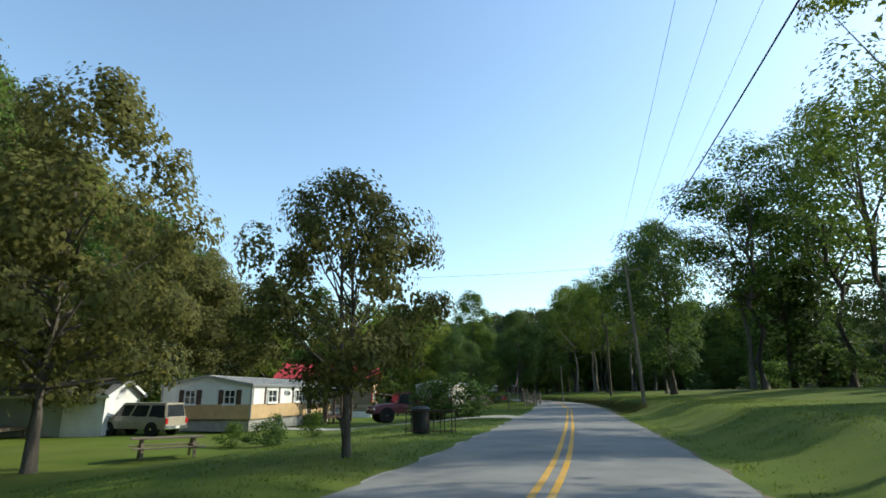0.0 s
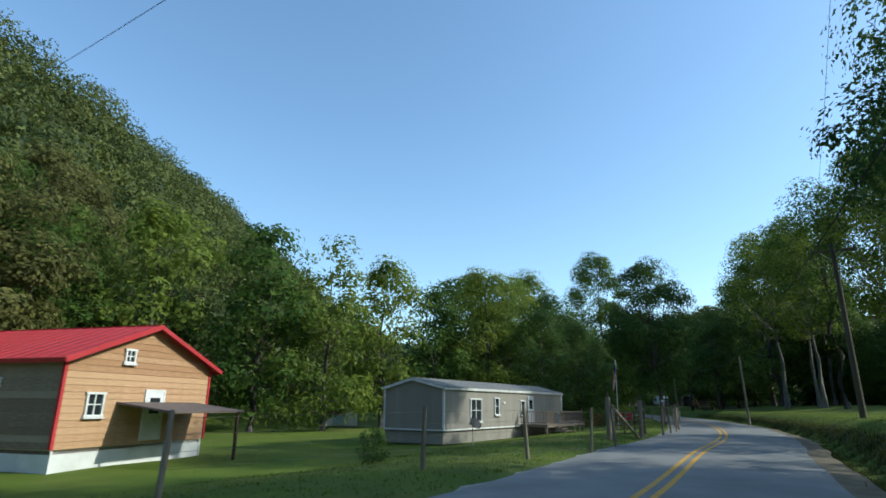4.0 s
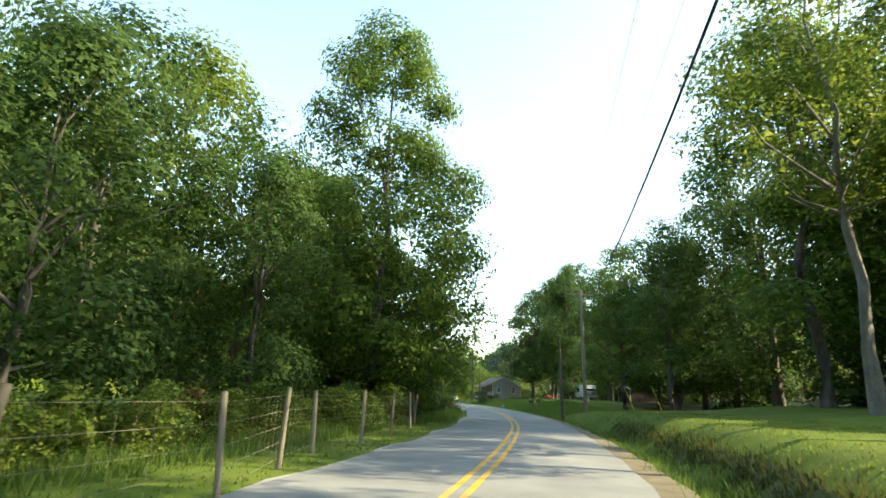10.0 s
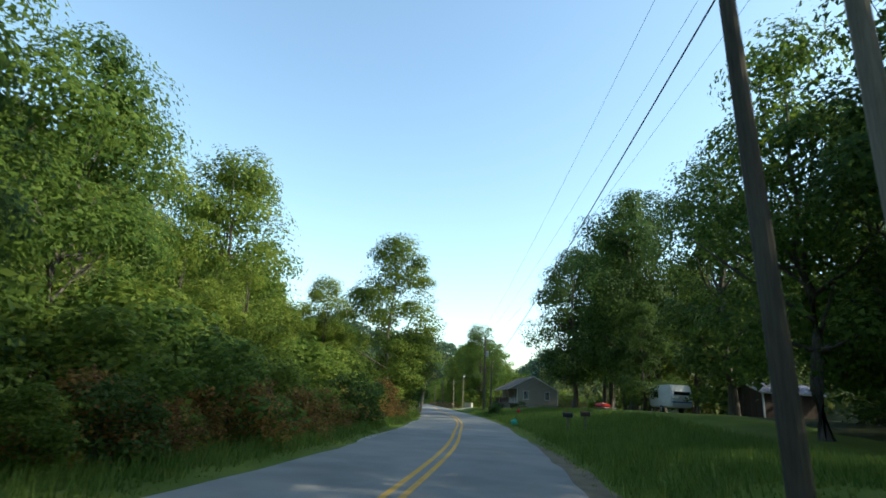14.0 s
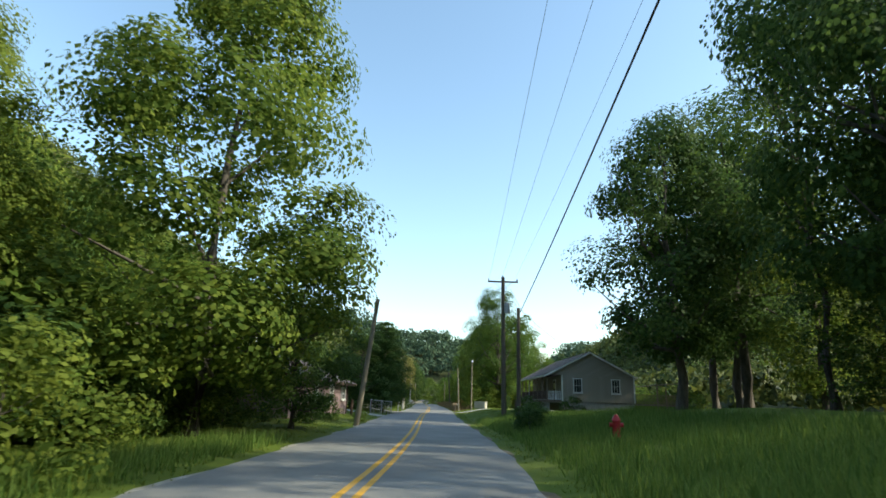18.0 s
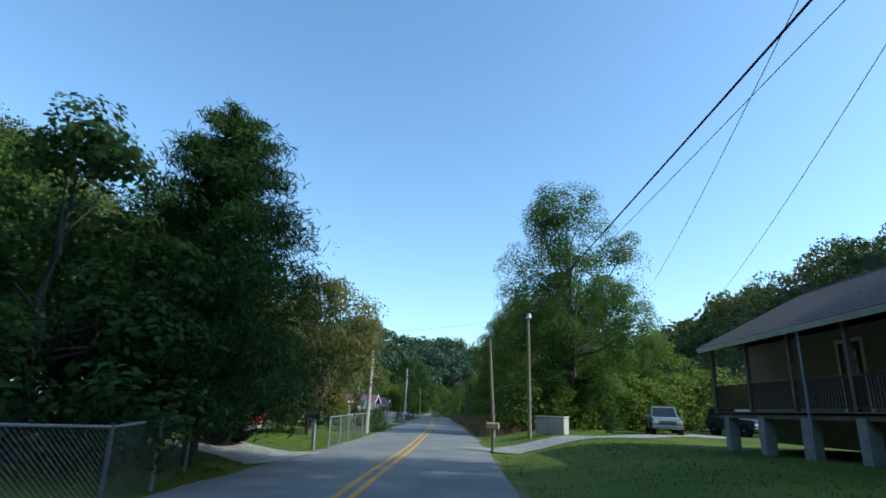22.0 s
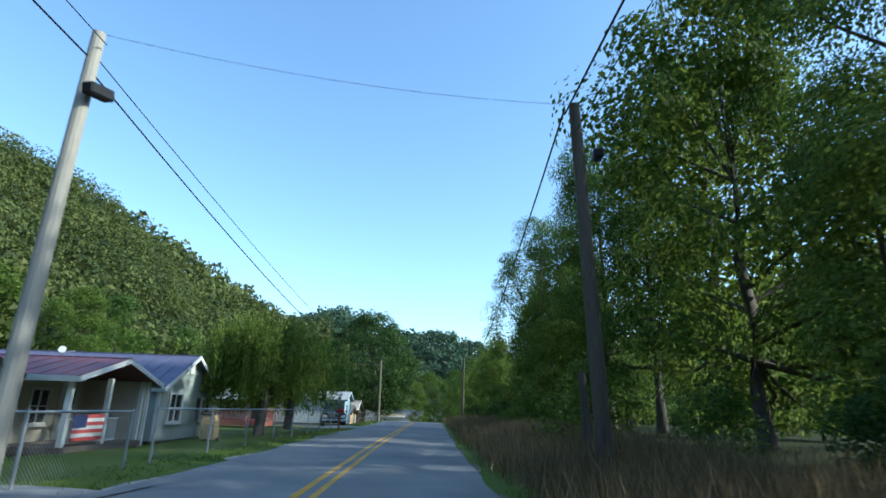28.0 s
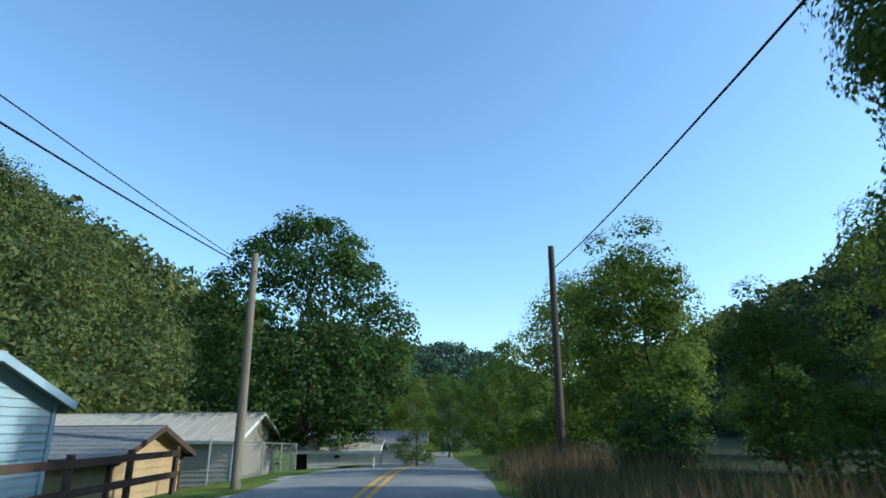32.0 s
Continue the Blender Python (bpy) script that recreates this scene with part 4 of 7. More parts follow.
# right wood of the last stretch
for y, d, key, h, w in ((281, 17, "open_oak", 14, 0.9), (286, 16, "low_a", 9, 1.0), (290, 18, "oak_a", 14, 1.0), (285, 7.6, "edge_y", 5.0, 0.7), (291, 8.6, "edge_y", 5.0, 0.8), (297, 17, "open_oak", 18, 0.9), (301, 11.5, "edge_a", 14, 0.9), (307, 17, "oak_b", 18, 0.9), (311, 10, "edge_y", 7, 1.0),
                        (314, 15, "open_oak", 20, 0.75), (320, 13, "edge_a", 19, 0.9), (327, 16, "oak_b", 20, 0.85), (334, 9.3, "edge_y", 7, 1.0), (333, 15, "open_oak", 18.5, 0.75), (339, 14, "open_oak", 20, 0.85), (343, 10.5, "edge_y", 8.5, 0.9), (350, 16, "oak_a", 15, 0.8), (345.5, 11.0, "open_oak", 16.5, 0.85),
                        (360, 8.8, "edge_y", 3.8, 1.0), (358, 15.3, "walnut", 17, 0.75), (357, 13.5, "edge_a", 14, 0.75), (370, 9.5, "edge_y", 8.2, 1.0), (377, 11, "edge_y", 10.5, 1.1), (367, 17, "low_b", 8, 1.1), (386, 10, "low_b", 11, 1.0), (394, 13, "oak_b_far", 14, 1.0), (404, 10, "low_b_far", 11, 1.0), (414, 8, "low_b_far", 10, 1.0), (424, 10, "oak_a_far", 14, 1.0), (434, 8, "low_a_far", 12, 1.0)):
    x, yy = along(y, d)
    tree(key, x, yy, h, w, "forest_tree", "leafy tree crowding the edge of the road", group="wood beyond the fields")
for k in range(34):
    x, yy = along(278 + 4.4 * k, 7.9 + 1.0 * math.sin(k * 1.9))
    shrub(("shrub_a", "shrub_y", "shrub_y", "shrub_d")[k % 4], x, yy, 1.8 + 0.6 * math.sin(k * 2.3), 1.15, "overgrown leafy bush by the road")
for k in range(16):
    x, yy = along(284 + 9 * k, 24 + 3 * math.sin(k * 2.2))
    tree("low_a_far" if k % 2 else "low_b_far", x, yy, 8 + 2 * math.sin(k), 1.3, "understorey_tree", "low leafy tree deeper in the wood", group="wood beyond the fields")
willow(14.2, 328.8, 6.4, 3.1)
willow(12.6, 335.8, 6.6, 2.7)
tree("maple", 4.5, 383, 16.5, 1.0, "maple_tree", "great round dark-green maple beside the road", 20)
tree("low_b", 11.5, 384, 5, 1.0, "roadside_tree", "small yellow-green tree by the verge")
for x, y, key, h, w in ((-8, 398, "oak_a", 15, 1.1), (2, 410, "oak_b", 14, 1.1), (-3, 425, "oak_a", 15, 1.0), (5, 436, "low_a", 12, 1.0), (-9, 445, "oak_d", 14, 1.0), (7, 455, "oak_a", 14, 1.1), (-2, 462, "oak_b", 14, 1.2), (14, 462, "low_a", 12, 1.3), (-12, 372, "oak_a", 13, 1.0), (-16, 350, "oak_b", 13, 1.0), (-22, 335, "oak_a", 14, 1.0)):
    tree(key, x, y, h, w, "forest_tree", "leafy green tree at the far end of the valley road", group="trees down the valley")


def canopy(name, n, xr, yr, size, leaf, per, material, label, seed, keep=None):
    """A far wood as clumped crowns that follow the slope."""
    r = np.random.default_rng(seed)
    x, y = r.uniform(*xr, n), r.uniform(*yr, n)
    if keep is not None:
        m = keep(x, y); x, y = x[m], y[m]
    z = ground_z(x, y)
    pts, nm = [], []
    for a, b, c in zip(x, y, z):
        s = size * r.uniform(0.55, 1.35)
        g = r.normal(size=(per, 3)); g /= np.linalg.norm(g, axis=1)[:, None]
        g[:, 2] = np.abs(g[:, 2]) - 0.2
        lump = 1 + 0.16 * np.sin(g[:, 0] * 6 + a) * np.sin(g[:, 1] * 6 + b) + 0.1 * np.sin(g[:, 2] * 9 + a + b)
        pts.append(np.array([a, b, c + s * r.uniform(0.6, 1.45)]) + g * np.array([1, 1, 1.15]) * s * lump[:, None] * r.uniform(0.75, 1.05, per)[:, None])
        k = g + r.normal(size=(per, 3)) * 0.45; nm.append(k / np.linalg.norm(k, axis=1)[:, None])
    ob = new(name, leaf_mesh(name, np.concatenate(pts), np.concatenate(nm), leaf, material, 0.8, 0, r, True))
    return tagged(ob, label, "forest", kind="stuff")


def left_slope(x, y):
    toe = np.interp(y, [-200, 0, 60, 120, 200, 260, 400, 600, 1500], [-45, -25, -14, 0, 2, -8, -34, -70, -230])
    return (x < toe + 2) & (x > toe - 115)


def right_slope(x, y):
    return x > np.interp(y, [-100, 100, 200, 300, 500, 1500], [95, 100, 100, 88, 70, 30]) - 20


def end_hill(x, y):
    return ground_z(x, y) > 4


# this first slope takes the olive foliage with shade in its colour
canopy("hillside_wood", 420, (-100, -10), (-10, 75), 4.6, 0.36, 640, HILL_OLIVE_SHADE, "steep hillside covered in sunlit green woodland", 60, left_slope)
canopy("hillside_wood", 1050, (-125, 4), (75, 270), 4.6, 0.62, 290, HILL, "steep hillside covered in sunlit green woodland", 61, left_slope)
canopy("hillside_wood", 1500, (-150, 4), (270, 520), 5.2, 0.85, 230, HILL, "steep hillside covered in sunlit green woodland", 64, left_slope)
canopy("hillside_wood", 1700, (-330, -40), (500, 1050), 6.0, 2.6, 50, HILL, "wooded ridge running down the valley", 65, left_slope)
canopy("hillside_wood", 1500, (70, 205), (-20, 560), 4.4, 1.1, 110, HILL, "wooded ridge beyond the valley fields", 62, right_slope)
canopy("hillside_wood", 900, (30, 210), (540, 1100), 6.5, 2.8, 46, HILL, "wooded ridge beyond the valley fields", 66, right_slope)
canopy("far_wood", 1100, (-420, 160), (950, 1400), 10, 4.2, 50, FAR_HAZE, "far hill covered in woodland, haze tint in its colour", 63, end_hill)

# ---- buildings ----
BOARDS = {}


def board_mesh(L, h, d, material):
    """A lapped siding board: thicker at its lower edge."""
    key = (round(L, 2), round(h, 3), d, material.name)
    if key not in BOARDS:
        me = bpy.data.meshes.new("board")
        v = [(x, y, z) for x in (0, L) for y, z in ((0, 0), (-d, 0), (-d * 0.25, h), (0, h))]
        me.from_pydata(v, [], [(0, 1, 2, 3), (7, 6, 5, 4), (0, 4, 5, 1), (1, 5, 6, 2), (2, 6, 7, 3), (3, 7, 4, 0)])
        me.materials.append(material)
        BOARDS[key] = me
    return BOARDS[key]


def wall(e, name, x, y, rz, L, z0, z1, material, pitch=0.2, gable=0.0, vertical=False):
    """A wall whose outer face looks along its own -y, faced with boards; gable: height of a gable over it."""
    bm = bmesh.new()
    if gable:
        prism(bm, [(0, z0), (L, z0), (L, z1), (L / 2, z1 + gable), (0, z1)], 0, 0.12)
    else:
        box(bm, L / 2, 0.06, z0, L, 0.12, z1 - z0)
    w = part(name, bm, material, e)
    w.matrix_local = pose(x, y, 0, 0, 0, rz)
    if vertical:
        n = int(L / pitch)
        for k in range(n):
            o = new("batten", board_mesh(z1 - z0, 0.03, 0.02, material)); o.parent = w
            o.matrix_local = pose((k + 0.5) * L / n, -0.002, z0, 0, -90, 0)
        return w
    n = max(1, round((z1 - z0) / pitch))
    h = (z1 - z0) / n
    for k in range(n):
        o = new("board", board_mesh(L, h, 0.03, material)); o.parent = w
        o.location = (0, -0.001, z0 + k * h)
    if gable:
        n = max(1, round(gable / pitch)); h = gable / n
        for k in range(n):
            t0 = (k + 0.7) / n
            w0 = L * (1 - t0)
            if w0 > 0.15:
                o = new("board", board_mesh(round(w0, 1), h, 0.03, material)); o.parent = w
                o.location = ((L - round(w0, 1)) / 2, -0.001, z1 + k * h)
    return w


def window(parent, x, z, w, h, frame_mat=None, cols=2, rows=2, shutters=None, curtain=False):
    """A sash window on a wall's face at its own y = 0, which looks along -y."""
    fm = frame_mat or WHITE
    bm = bmesh.new()
    for a, b, c, d in ((x - w / 2, z, 0.08, h), (x + w / 2, z, 0.08, h)):
        box(bm, a, -0.05, b, c, 0.1, d)
    for zz in (z - 0.04, z + h - 0.04):
        box(bm, x, -0.053, zz, w + 0.16, 0.106, 0.08)
    fr = part("window", bm, fm, parent)
    for c in range(1, cols):
        part("mullion", boxm(x - w / 2 + w * c / cols, -0.045, z + 0.04, 0.05 if cols == 2 else 0.025, 0.05, h - 0.08), fm, fr)
    for r in range(1, rows):
        part("glazing_bar", boxm(x, -0.044, z + h * r / rows - 0.02, w - 0.08, 0.05, 0.04), fm, fr)
    part("pane", boxm(x, -0.028, z + 0.04, w - 0.08, 0.012, h - 0.08), GLASS, fr)
    part("sill", boxm(x, -0.08, z - 0.1, w + 0.2, 0.16, 0.05), fm, fr)
    if shutters:
        for s in (-1, 1):
            part("shutter", boxm(x + s * (w / 2 + 0.24), -0.05, z - 0.02, 0.34, 0.06, h + 0.04, bevel=0.01), shutters, fr)
    return fr


def door(parent, x, z, w, h, material=None):
    d = part("door", boxm(x, -0.05, z, w, 0.07, h, bevel=0.01), material or WHITE, parent)
    part("door_frame", box(box(boxm(x, -0.045, z + h, w + 0.2, 0.09, 0.1), x - w / 2 - 0.05, -0.045, z, 0.1, 0.09, h), x + w / 2 + 0.05, -0.045, z, 0.1, 0.09, h), WHITE, parent)
    part("door_pane", boxm(x, -0.09, z + h * 0.55, w * 0.6, 0.01, h * 0.33), GLASS, d)
    part("door_handle", tubem((x + w * 0.38, -0.085, z + h * 0.48), (x + w * 0.38, -0.14, z + h * 0.48), 0.03), GALV, d)
    return d


def roof(e, L, W, z, hr, material, over=0.35, x0=0.0, y0=0.0, metal=True, fascia=None, thick=0.07):
    """Two slopes over a plan of L by W, the ridge along x, with ribs or courses as pieces."""
    ang = math.degrees(math.atan2(hr, W / 2))
    sl = math.hypot(hr, W / 2) + over
    for s in (-1, 1):
        r = part("roof_slope", boxm(0, 0, 0, L + 2 * over, sl, thick), material, e)
        cy = y0 + W / 2 + s * (W / 2 + over * math.cos(radians(ang))) / 2
        cz = z + hr / 2 - over * math.sin(radians(ang)) / 2
        r.matrix_local = pose(x0 + L / 2, cy, cz, -s * ang, 0, 0)
        if metal:
            n = int((L + 2 * over) / 0.6)
            me = None
            for k in range(n + 1):
                if me is None:
                    rb = part("rib", boxm(0, 0, 0, 0.04, sl - 0.02, 0.025), material, r); me = rb.data
                else:
                    rb = new("rib", me); rb.parent = r
                rb.location = (-(L + 2 * over) / 2 + (k + 0.01) * (L + 2 * over - 0.05) / n, 0, thick - 0.002)
        else:
            n = max(3, int(sl / 0.3))
            me = None
            for k in range(n):
                if me is None:
                    rb = part("shingle_course", boxm(0, 0, 0, L + 2 * over, sl / n * 1.02, 0.012, (s * 1.6, 0, 0)), material, r); me = rb.data
                else:
                    rb = new("shingle_course", me); rb.parent = r
                rb.location = (0, -sl / 2 + (k + 0.5) * sl / n, thick)
        part("eave_trim", boxm(0, s * (sl / 2 + 0.015), -0.1, L + 2 * over, 0.03, 0.16), fascia or WHITE, r)
        for q in (-1, 1):
            part("rake_trim", boxm(q * (L / 2 + over + 0.015), 0, -0.1, 0.03, sl, 0.16), fascia or WHITE, r)
    part("ridge_cap", boxm(x0 + L / 2, y0 + W / 2, z + hr + 0.02, L + 2 * over, 0.24, 0.06), material, e)


def house(name, x, y, rz, L, W, hw, hr, wm, rm, label, z=None, skirt=0.0, skirt_mat=None, metal=True, over=0.35, fascia=None, pitch=0.2, gable_mat=None, vertical=False, side_in=0.0, end_in=0.0, cat="house"):
    """A gabled building: its front looks along its own -y; near gable at x = 0, far gable at x = L."""
    e = thing(name, x, y, gz(x, y) if z is None else z, rz, label, cat)
    g = gable_mat or wm
    w = {}
    if skirt:
        sm = skirt_mat or BLOCK
        for nm, bx in (("skirting", (L / 2, 0.1, 0, L - 0.04, 0.1, skirt)), ("skirting", (L / 2, W - side_in - 0.1, 0, L - 0.04, 0.1, skirt)), ("skirting", (0.1, (W - side_in) / 2, 0, 0.1, W - side_in - 0.3, skirt)), ("skirting", (L - 0.1, (W - side_in) / 2, 0, 0.1, W - side_in - 0.3, skirt))):
            part(nm, boxm(*bx), sm, e)
    w["front"] = wall(e, "wall", 0, 0, 0, L - end_in, skirt, hw, wm, pitch, 0, vertical)
    w["back"] = wall(e, "wall", L, W - side_in, 180, L, skirt, hw, wm, pitch, 0, vertical)
    w["near"] = wall(e, "wall", 0.002, W - side_in, -90, W - side_in - 0.004, skirt, hw, g, pitch, 0 if side_in else hr, False)
    w["far"] = wall(e, "wall", L - 0.002 - end_in, 0.002, 90, W - side_in - 0.004, skirt, hw, g, pitch, 0 if side_in else hr, False)
    if side_in:
        for nm, xx in (("gable_wall", 0.0), ("gable_wall", L - 0.12)):
            bm = bmesh.new(); prism(bm, [(0, hw), (W, hw), (W / 2, hw + hr)], 0, 0.12)
            o = part(nm, bm, g, e); o.matrix_local = pose(xx + 0.12, 0, 0, 0, 0, 90)
            n = max(1, round(hr / pitch))
            for k in range(n):
                w0 = round(W * (1 - (k + 0.7) / n), 1)
                if xx == 0 and w0 > 0.2:
                    b = new("board", board_mesh(w0, hr / n, 0.03, g)); b.parent = e
                    b.matrix_local = pose(0.0, W - (W - w0) / 2, hw + k * hr / n, 0, 0, -90)
    part("floor_slab", boxm(L / 2, W / 2, max(skirt - 0.15, 0.02), L - 0.1, W - 0.1, 0.12), DECK, e)
    roof(e, L, W, hw, hr, rm, over, metal=metal, fascia=fascia)
    for cx, cy in ((0, 0), (L - end_in, 0), (0, W - side_in), (L, W - side_in)):
        part("corner_trim", boxm(cx, cy, skirt, 0.12, 0.12, hw - skirt), fascia or WHITE, e)
    return e, w


def railing(e, x0, y0, x1, y1, z, h, material, gap=0.13):
    d = math.hypot(x1 - x0, y1 - y0)
    a = math.degrees(math.atan2(y1 - y0, x1 - x0))
    r = part("railing", boxm(d / 2, 0, h - 0.05, d, 0.07, 0.05), material, e)
    r.matrix_local = pose(x0, y0, z, 0, 0, a)
    part("bottom_rail", boxm(d / 2, 0, 0.08, d, 0.05, 0.05), material, r)
    n = max(2, int(d / gap)); me = None
    for k in range(n):
        if me is None:
            b = part("baluster", boxm(0, 0, 0.1, 0.035, 0.035, h - 0.15), material, r); me = b.data
        else:
            b = new("baluster", me); b.parent = r
        b.location = ((k + 0.5) * d / n, 0, 0)
    return r


def post_row(e, pts, z, h, material, s=0.11, name="post"):
    for x, y in pts:
        part(name, boxm(x, y, z, s, s, h), material, e)


def deck(e, x, y, w, d, z, material, legs=True):
    n = max(3, int(w / 0.16)); me = None
    for k in range(n):
        if me is None:
            b = part("deck_board", boxm(0, 0, 0, w / n - 0.012, d, 0.035), material, e); me = b.data
        else:
            b = new("deck_board", me); b.parent = e
        b.location = (x - w / 2 + (k + 0.5) * w / n, y, z - 0.035)
    part("deck_rim", box(box(boxm(x, y - d / 2 - 0.02, z - 0.2, w, 0.04, 0.18), x - w / 2 - 0.02, y, z - 0.2, 0.04, d, 0.18), x + w / 2 + 0.02, y, z - 0.2, 0.04, d, 0.18), material, e)
    if legs:
        post_row(e, [(x + sx * (w / 2 - 0.1), y + sy * (d / 2 - 0.1)) for sx in (-1, 1) for sy in (-1, 1)], 0, z - 0.1, material, name="deck_leg")


def steps(e, x, y, z, w, n, material, dy=-1):
    for k in range(n):
        part("step", boxm(x, y + dy * (0.28 * (k + 0.5)), z - (k + 1) * z / (n + 1) - 0.03, w, 0.27, 0.05), material, e)
    for s in (-1, 1):
        bm = bmesh.new()
        prism(bm, [(0, z - 0.05), (0.28 * n * 1.0, 0), (0.28 * n - 0.25, 0), (0, z - 0.3)], -0.02, 0.02)
        o = part("stringer", bm, material, e); o.matrix_local = pose(x + s * w / 2, y, 0, 0, 0, -90 if dy < 0 else 90)


# white trailer with a porch
t1, w1 = house("mobile_home", -3.63, 37.67, 67, 13.4, 6.2, 2.83, 0.54, WHITE, SILVER, "white mobile home with a tan lower band and brown porch", z=-0.75, skirt=0.75, pitch=0.24, metal=True, over=0.12, fascia=GALV)
for nm, L in (("front", 13.44), ("near", 6.24)):
    part("lower_band", boxm(L / 2 - 0.02, -0.035, 0.74, L, 0.05, 0.89), TAN, w1[nm], "tan lower siding band")
window(w1["front"], 2.7, 1.72, 1.2, 0.8)
part("vent", boxm(4.85, -0.05, 2.2, 0.62, 0.06, 0.3, bevel=0.01), GALV, w1["front"], "small grey louvred vent")
window(w1["front"], 6.95, 1.72, 1.2, 0.8)
for xx in (0.06, 1.75, 3.75, 5.95, 7.85):
    part("brown_panel", boxm(xx, -0.036, 1.63, 0.2, 0.045, 1.2), BROWN, w1["front"])
for xx in (2.0, 4.75):
    window(w1["near"], xx, 1.66, 0.75, 0.85, shutters=BROWN)
window(w1["front"], 10.6, 1.6, 1.0, 0.9)
door(w1["front"], 8.9, 0.8, 0.9, 1.95, BROWN)
deck(t1, 10.5, -1.0, 5.2, 1.9, 0.62, BROWN)
part("porch_roof", boxm(10.9, -0.95, 2.62, 6.4, 2.3, 0.1, (3.5, 0, 0)), SILVER, t1, "flat metal porch roof")
post_row(t1, [(7.95, -1.85), (9.6, -1.85), (11.2, -1.85), (12.5, -1.85), (13.7, -1.85)], 0.0, 2.6, BROWN, 0.14)
railing(t1, 11.2, -1.9, 13.0, -1.9, 0.62, 0.75, BROWN)
steps(t1, 10.4, -1.98, 0.62, 1.1, 3, BROWN)
part("corner_support", boxm(8.15, -1.7, 0, 0.4, 0.25, 2.55, (0, 6, 0)), BROWN, t1)
bb = thing("blue_barrel", -2.3, 41.6, -0.72, 0, "blue plastic tub beside the mobile home's skirting", "barrel")
part("body", tubem((0, 0, 0), (0, 0, 0.55), 0.3, 0.34, 14), BLUEP, bb); part("rim", tubem((0, 0, 0.53), (0, 0, 0.58), 0.36, 0.36, 14), BLUEP, bb)


def chair(x, y, z, rz, material, label):
    e = thing("lawn_chair", x, y, z, rz, label, "chair", "porch chairs")
    part("seat", boxm(0, 0, 0.4, 0.5, 0.48, 0.04), material, e)
    part("backrest", boxm(0, 0.26, 0.42, 0.5, 0.04, 0.55, (-12, 0, 0)), material, e)
    for sx in (-1, 1):
        for sy in (-1, 1):
            part("leg", tubem((sx * 0.22, sy * 0.2, 0), (sx * 0.24, sy * 0.22, 0.42), 0.014), GALV, e)
        part("armrest", boxm(sx * 0.27, 0, 0.6, 0.05, 0.45, 0.03), GALV, e)


def local(e, x, y):
    p = e.matrix_world @ Vector((x, y, 0))
    return p.x, p.y


for lx, ly, m, lb in ((9.6, -1.2, WHITE, "white folding lawn chair on the porch"), (11.6, -1.2, BLUEP, "blue padded chair on the porch")):
    x, y = local(t1, lx, ly)
    chair(x, y, -0.75 + 0.62, 95, m, lb)
# shed at the first yard
s1, ws = house("shed", -20.5, 38.6, -13, 9.2, 3.6, 2.5, 0.8, GREENG, SHINGLE_G, "pale green shed with a white end and grey roof", z=-0.95, pitch=0.2, metal=False, gable_mat=WHITE)
part("white_panel", boxm(8.0, -0.045, 0.1, 2.2, 0.05, 2.35), WHITE, ws["front"], "white boarded panel")
deck(s1, 2.6, -1.3, 5.0, 2.4, 0.75, DECK); railing(s1, 0.2, -2.45, 5.1, -2.45, 0.75, 0.9, DECK)
# red-roofed barn house
b1, wb = house("barn_house", -3.3, 58.9, -10, 9.4, 7.6, 4.05, 1.5, BOARD, RED_ROOF, "weathered board barn house with a bright red metal roof", z=-0.95, skirt=0.9, skirt_mat=WHITE, pitch=0.24, gable_mat=BOARD_O, over=0.4, fascia=RED_ROOF)
window(wb["front"], 6.2, 2.2, 0.7, 1.1); window(wb["front"], 2.5, 2.2, 0.7, 1.1)
door(wb["far"], 4.3, 1.0, 0.9, 1.9); window(wb["far"], 1.4, 2.0, 0.7, 0.8); window(wb["far"], 2.7, 4.0, 0.45, 0.5)
part("lean_to_roof", boxm(10.4, 4.6, 2.3, 3.4, 4.4, 0.08, (0, 7, 0)), SHINGLE, b1); post_row(b1, [(11.9, 2.6), (11.9, 6.6)], 0, 2.1, BROWN)
# grey trailer
g1, wg = house("mobile_home", 17.75, 73.1, 62.5, 18.8, 4.5, 3.3, 0.55, GREYS, SHINGLE_G, "long tan-grey mobile home with white trim on mown grass", z=-0.74, skirt=0.8, skirt_mat=GREYS, pitch=0.17, metal=False, over=0.14)
for nm, L in (("front", 18.8), ("near", 4.5)):
    part("white_band", boxm(L / 2, -0.04, 0.76, L, 0.05, 0.09), WHITE, wg[nm])
window(wg["front"], 3.8, 1.25, 1.4, 1.4); window(wg["front"], 6.7, 1.65, 0.62, 1.1, cols=1); window(wg["front"], 10.9, 1.6, 0.7, 1.0, cols=1)
door(wg["front"], 12.3, 0.95, 0.9, 1.95)
part("wall_lamp", tubem((11.6, -0.08, 2.7), (11.6, -0.2, 2.65), 0.06), LAMPW, wg["front"]); part("meter_box", boxm(7.8, -0.06, 2.35, 0.34, 0.1, 0.16, bevel=0.01), WHITE, wg["front"])
deck(g1, 14.1, -1.2, 7.8, 2.1, 0.95, DECK); railing(g1, 12.9, -2.2, 17.9, -2.2, 0.95, 0.9, DECK); railing(g1, 17.9, -2.2, 17.9, -0.2, 0.95, 0.9, DECK); railing(g1, 10.2, -2.2, 11.7, -2.2, 0.95, 0.9, DECK); railing(g1, 10.2, -2.2, 10.2, -0.2, 0.95, 0.9, DECK)
steps(g1, 12.3, -2.25, 0.95, 1.1, 5, DECK)
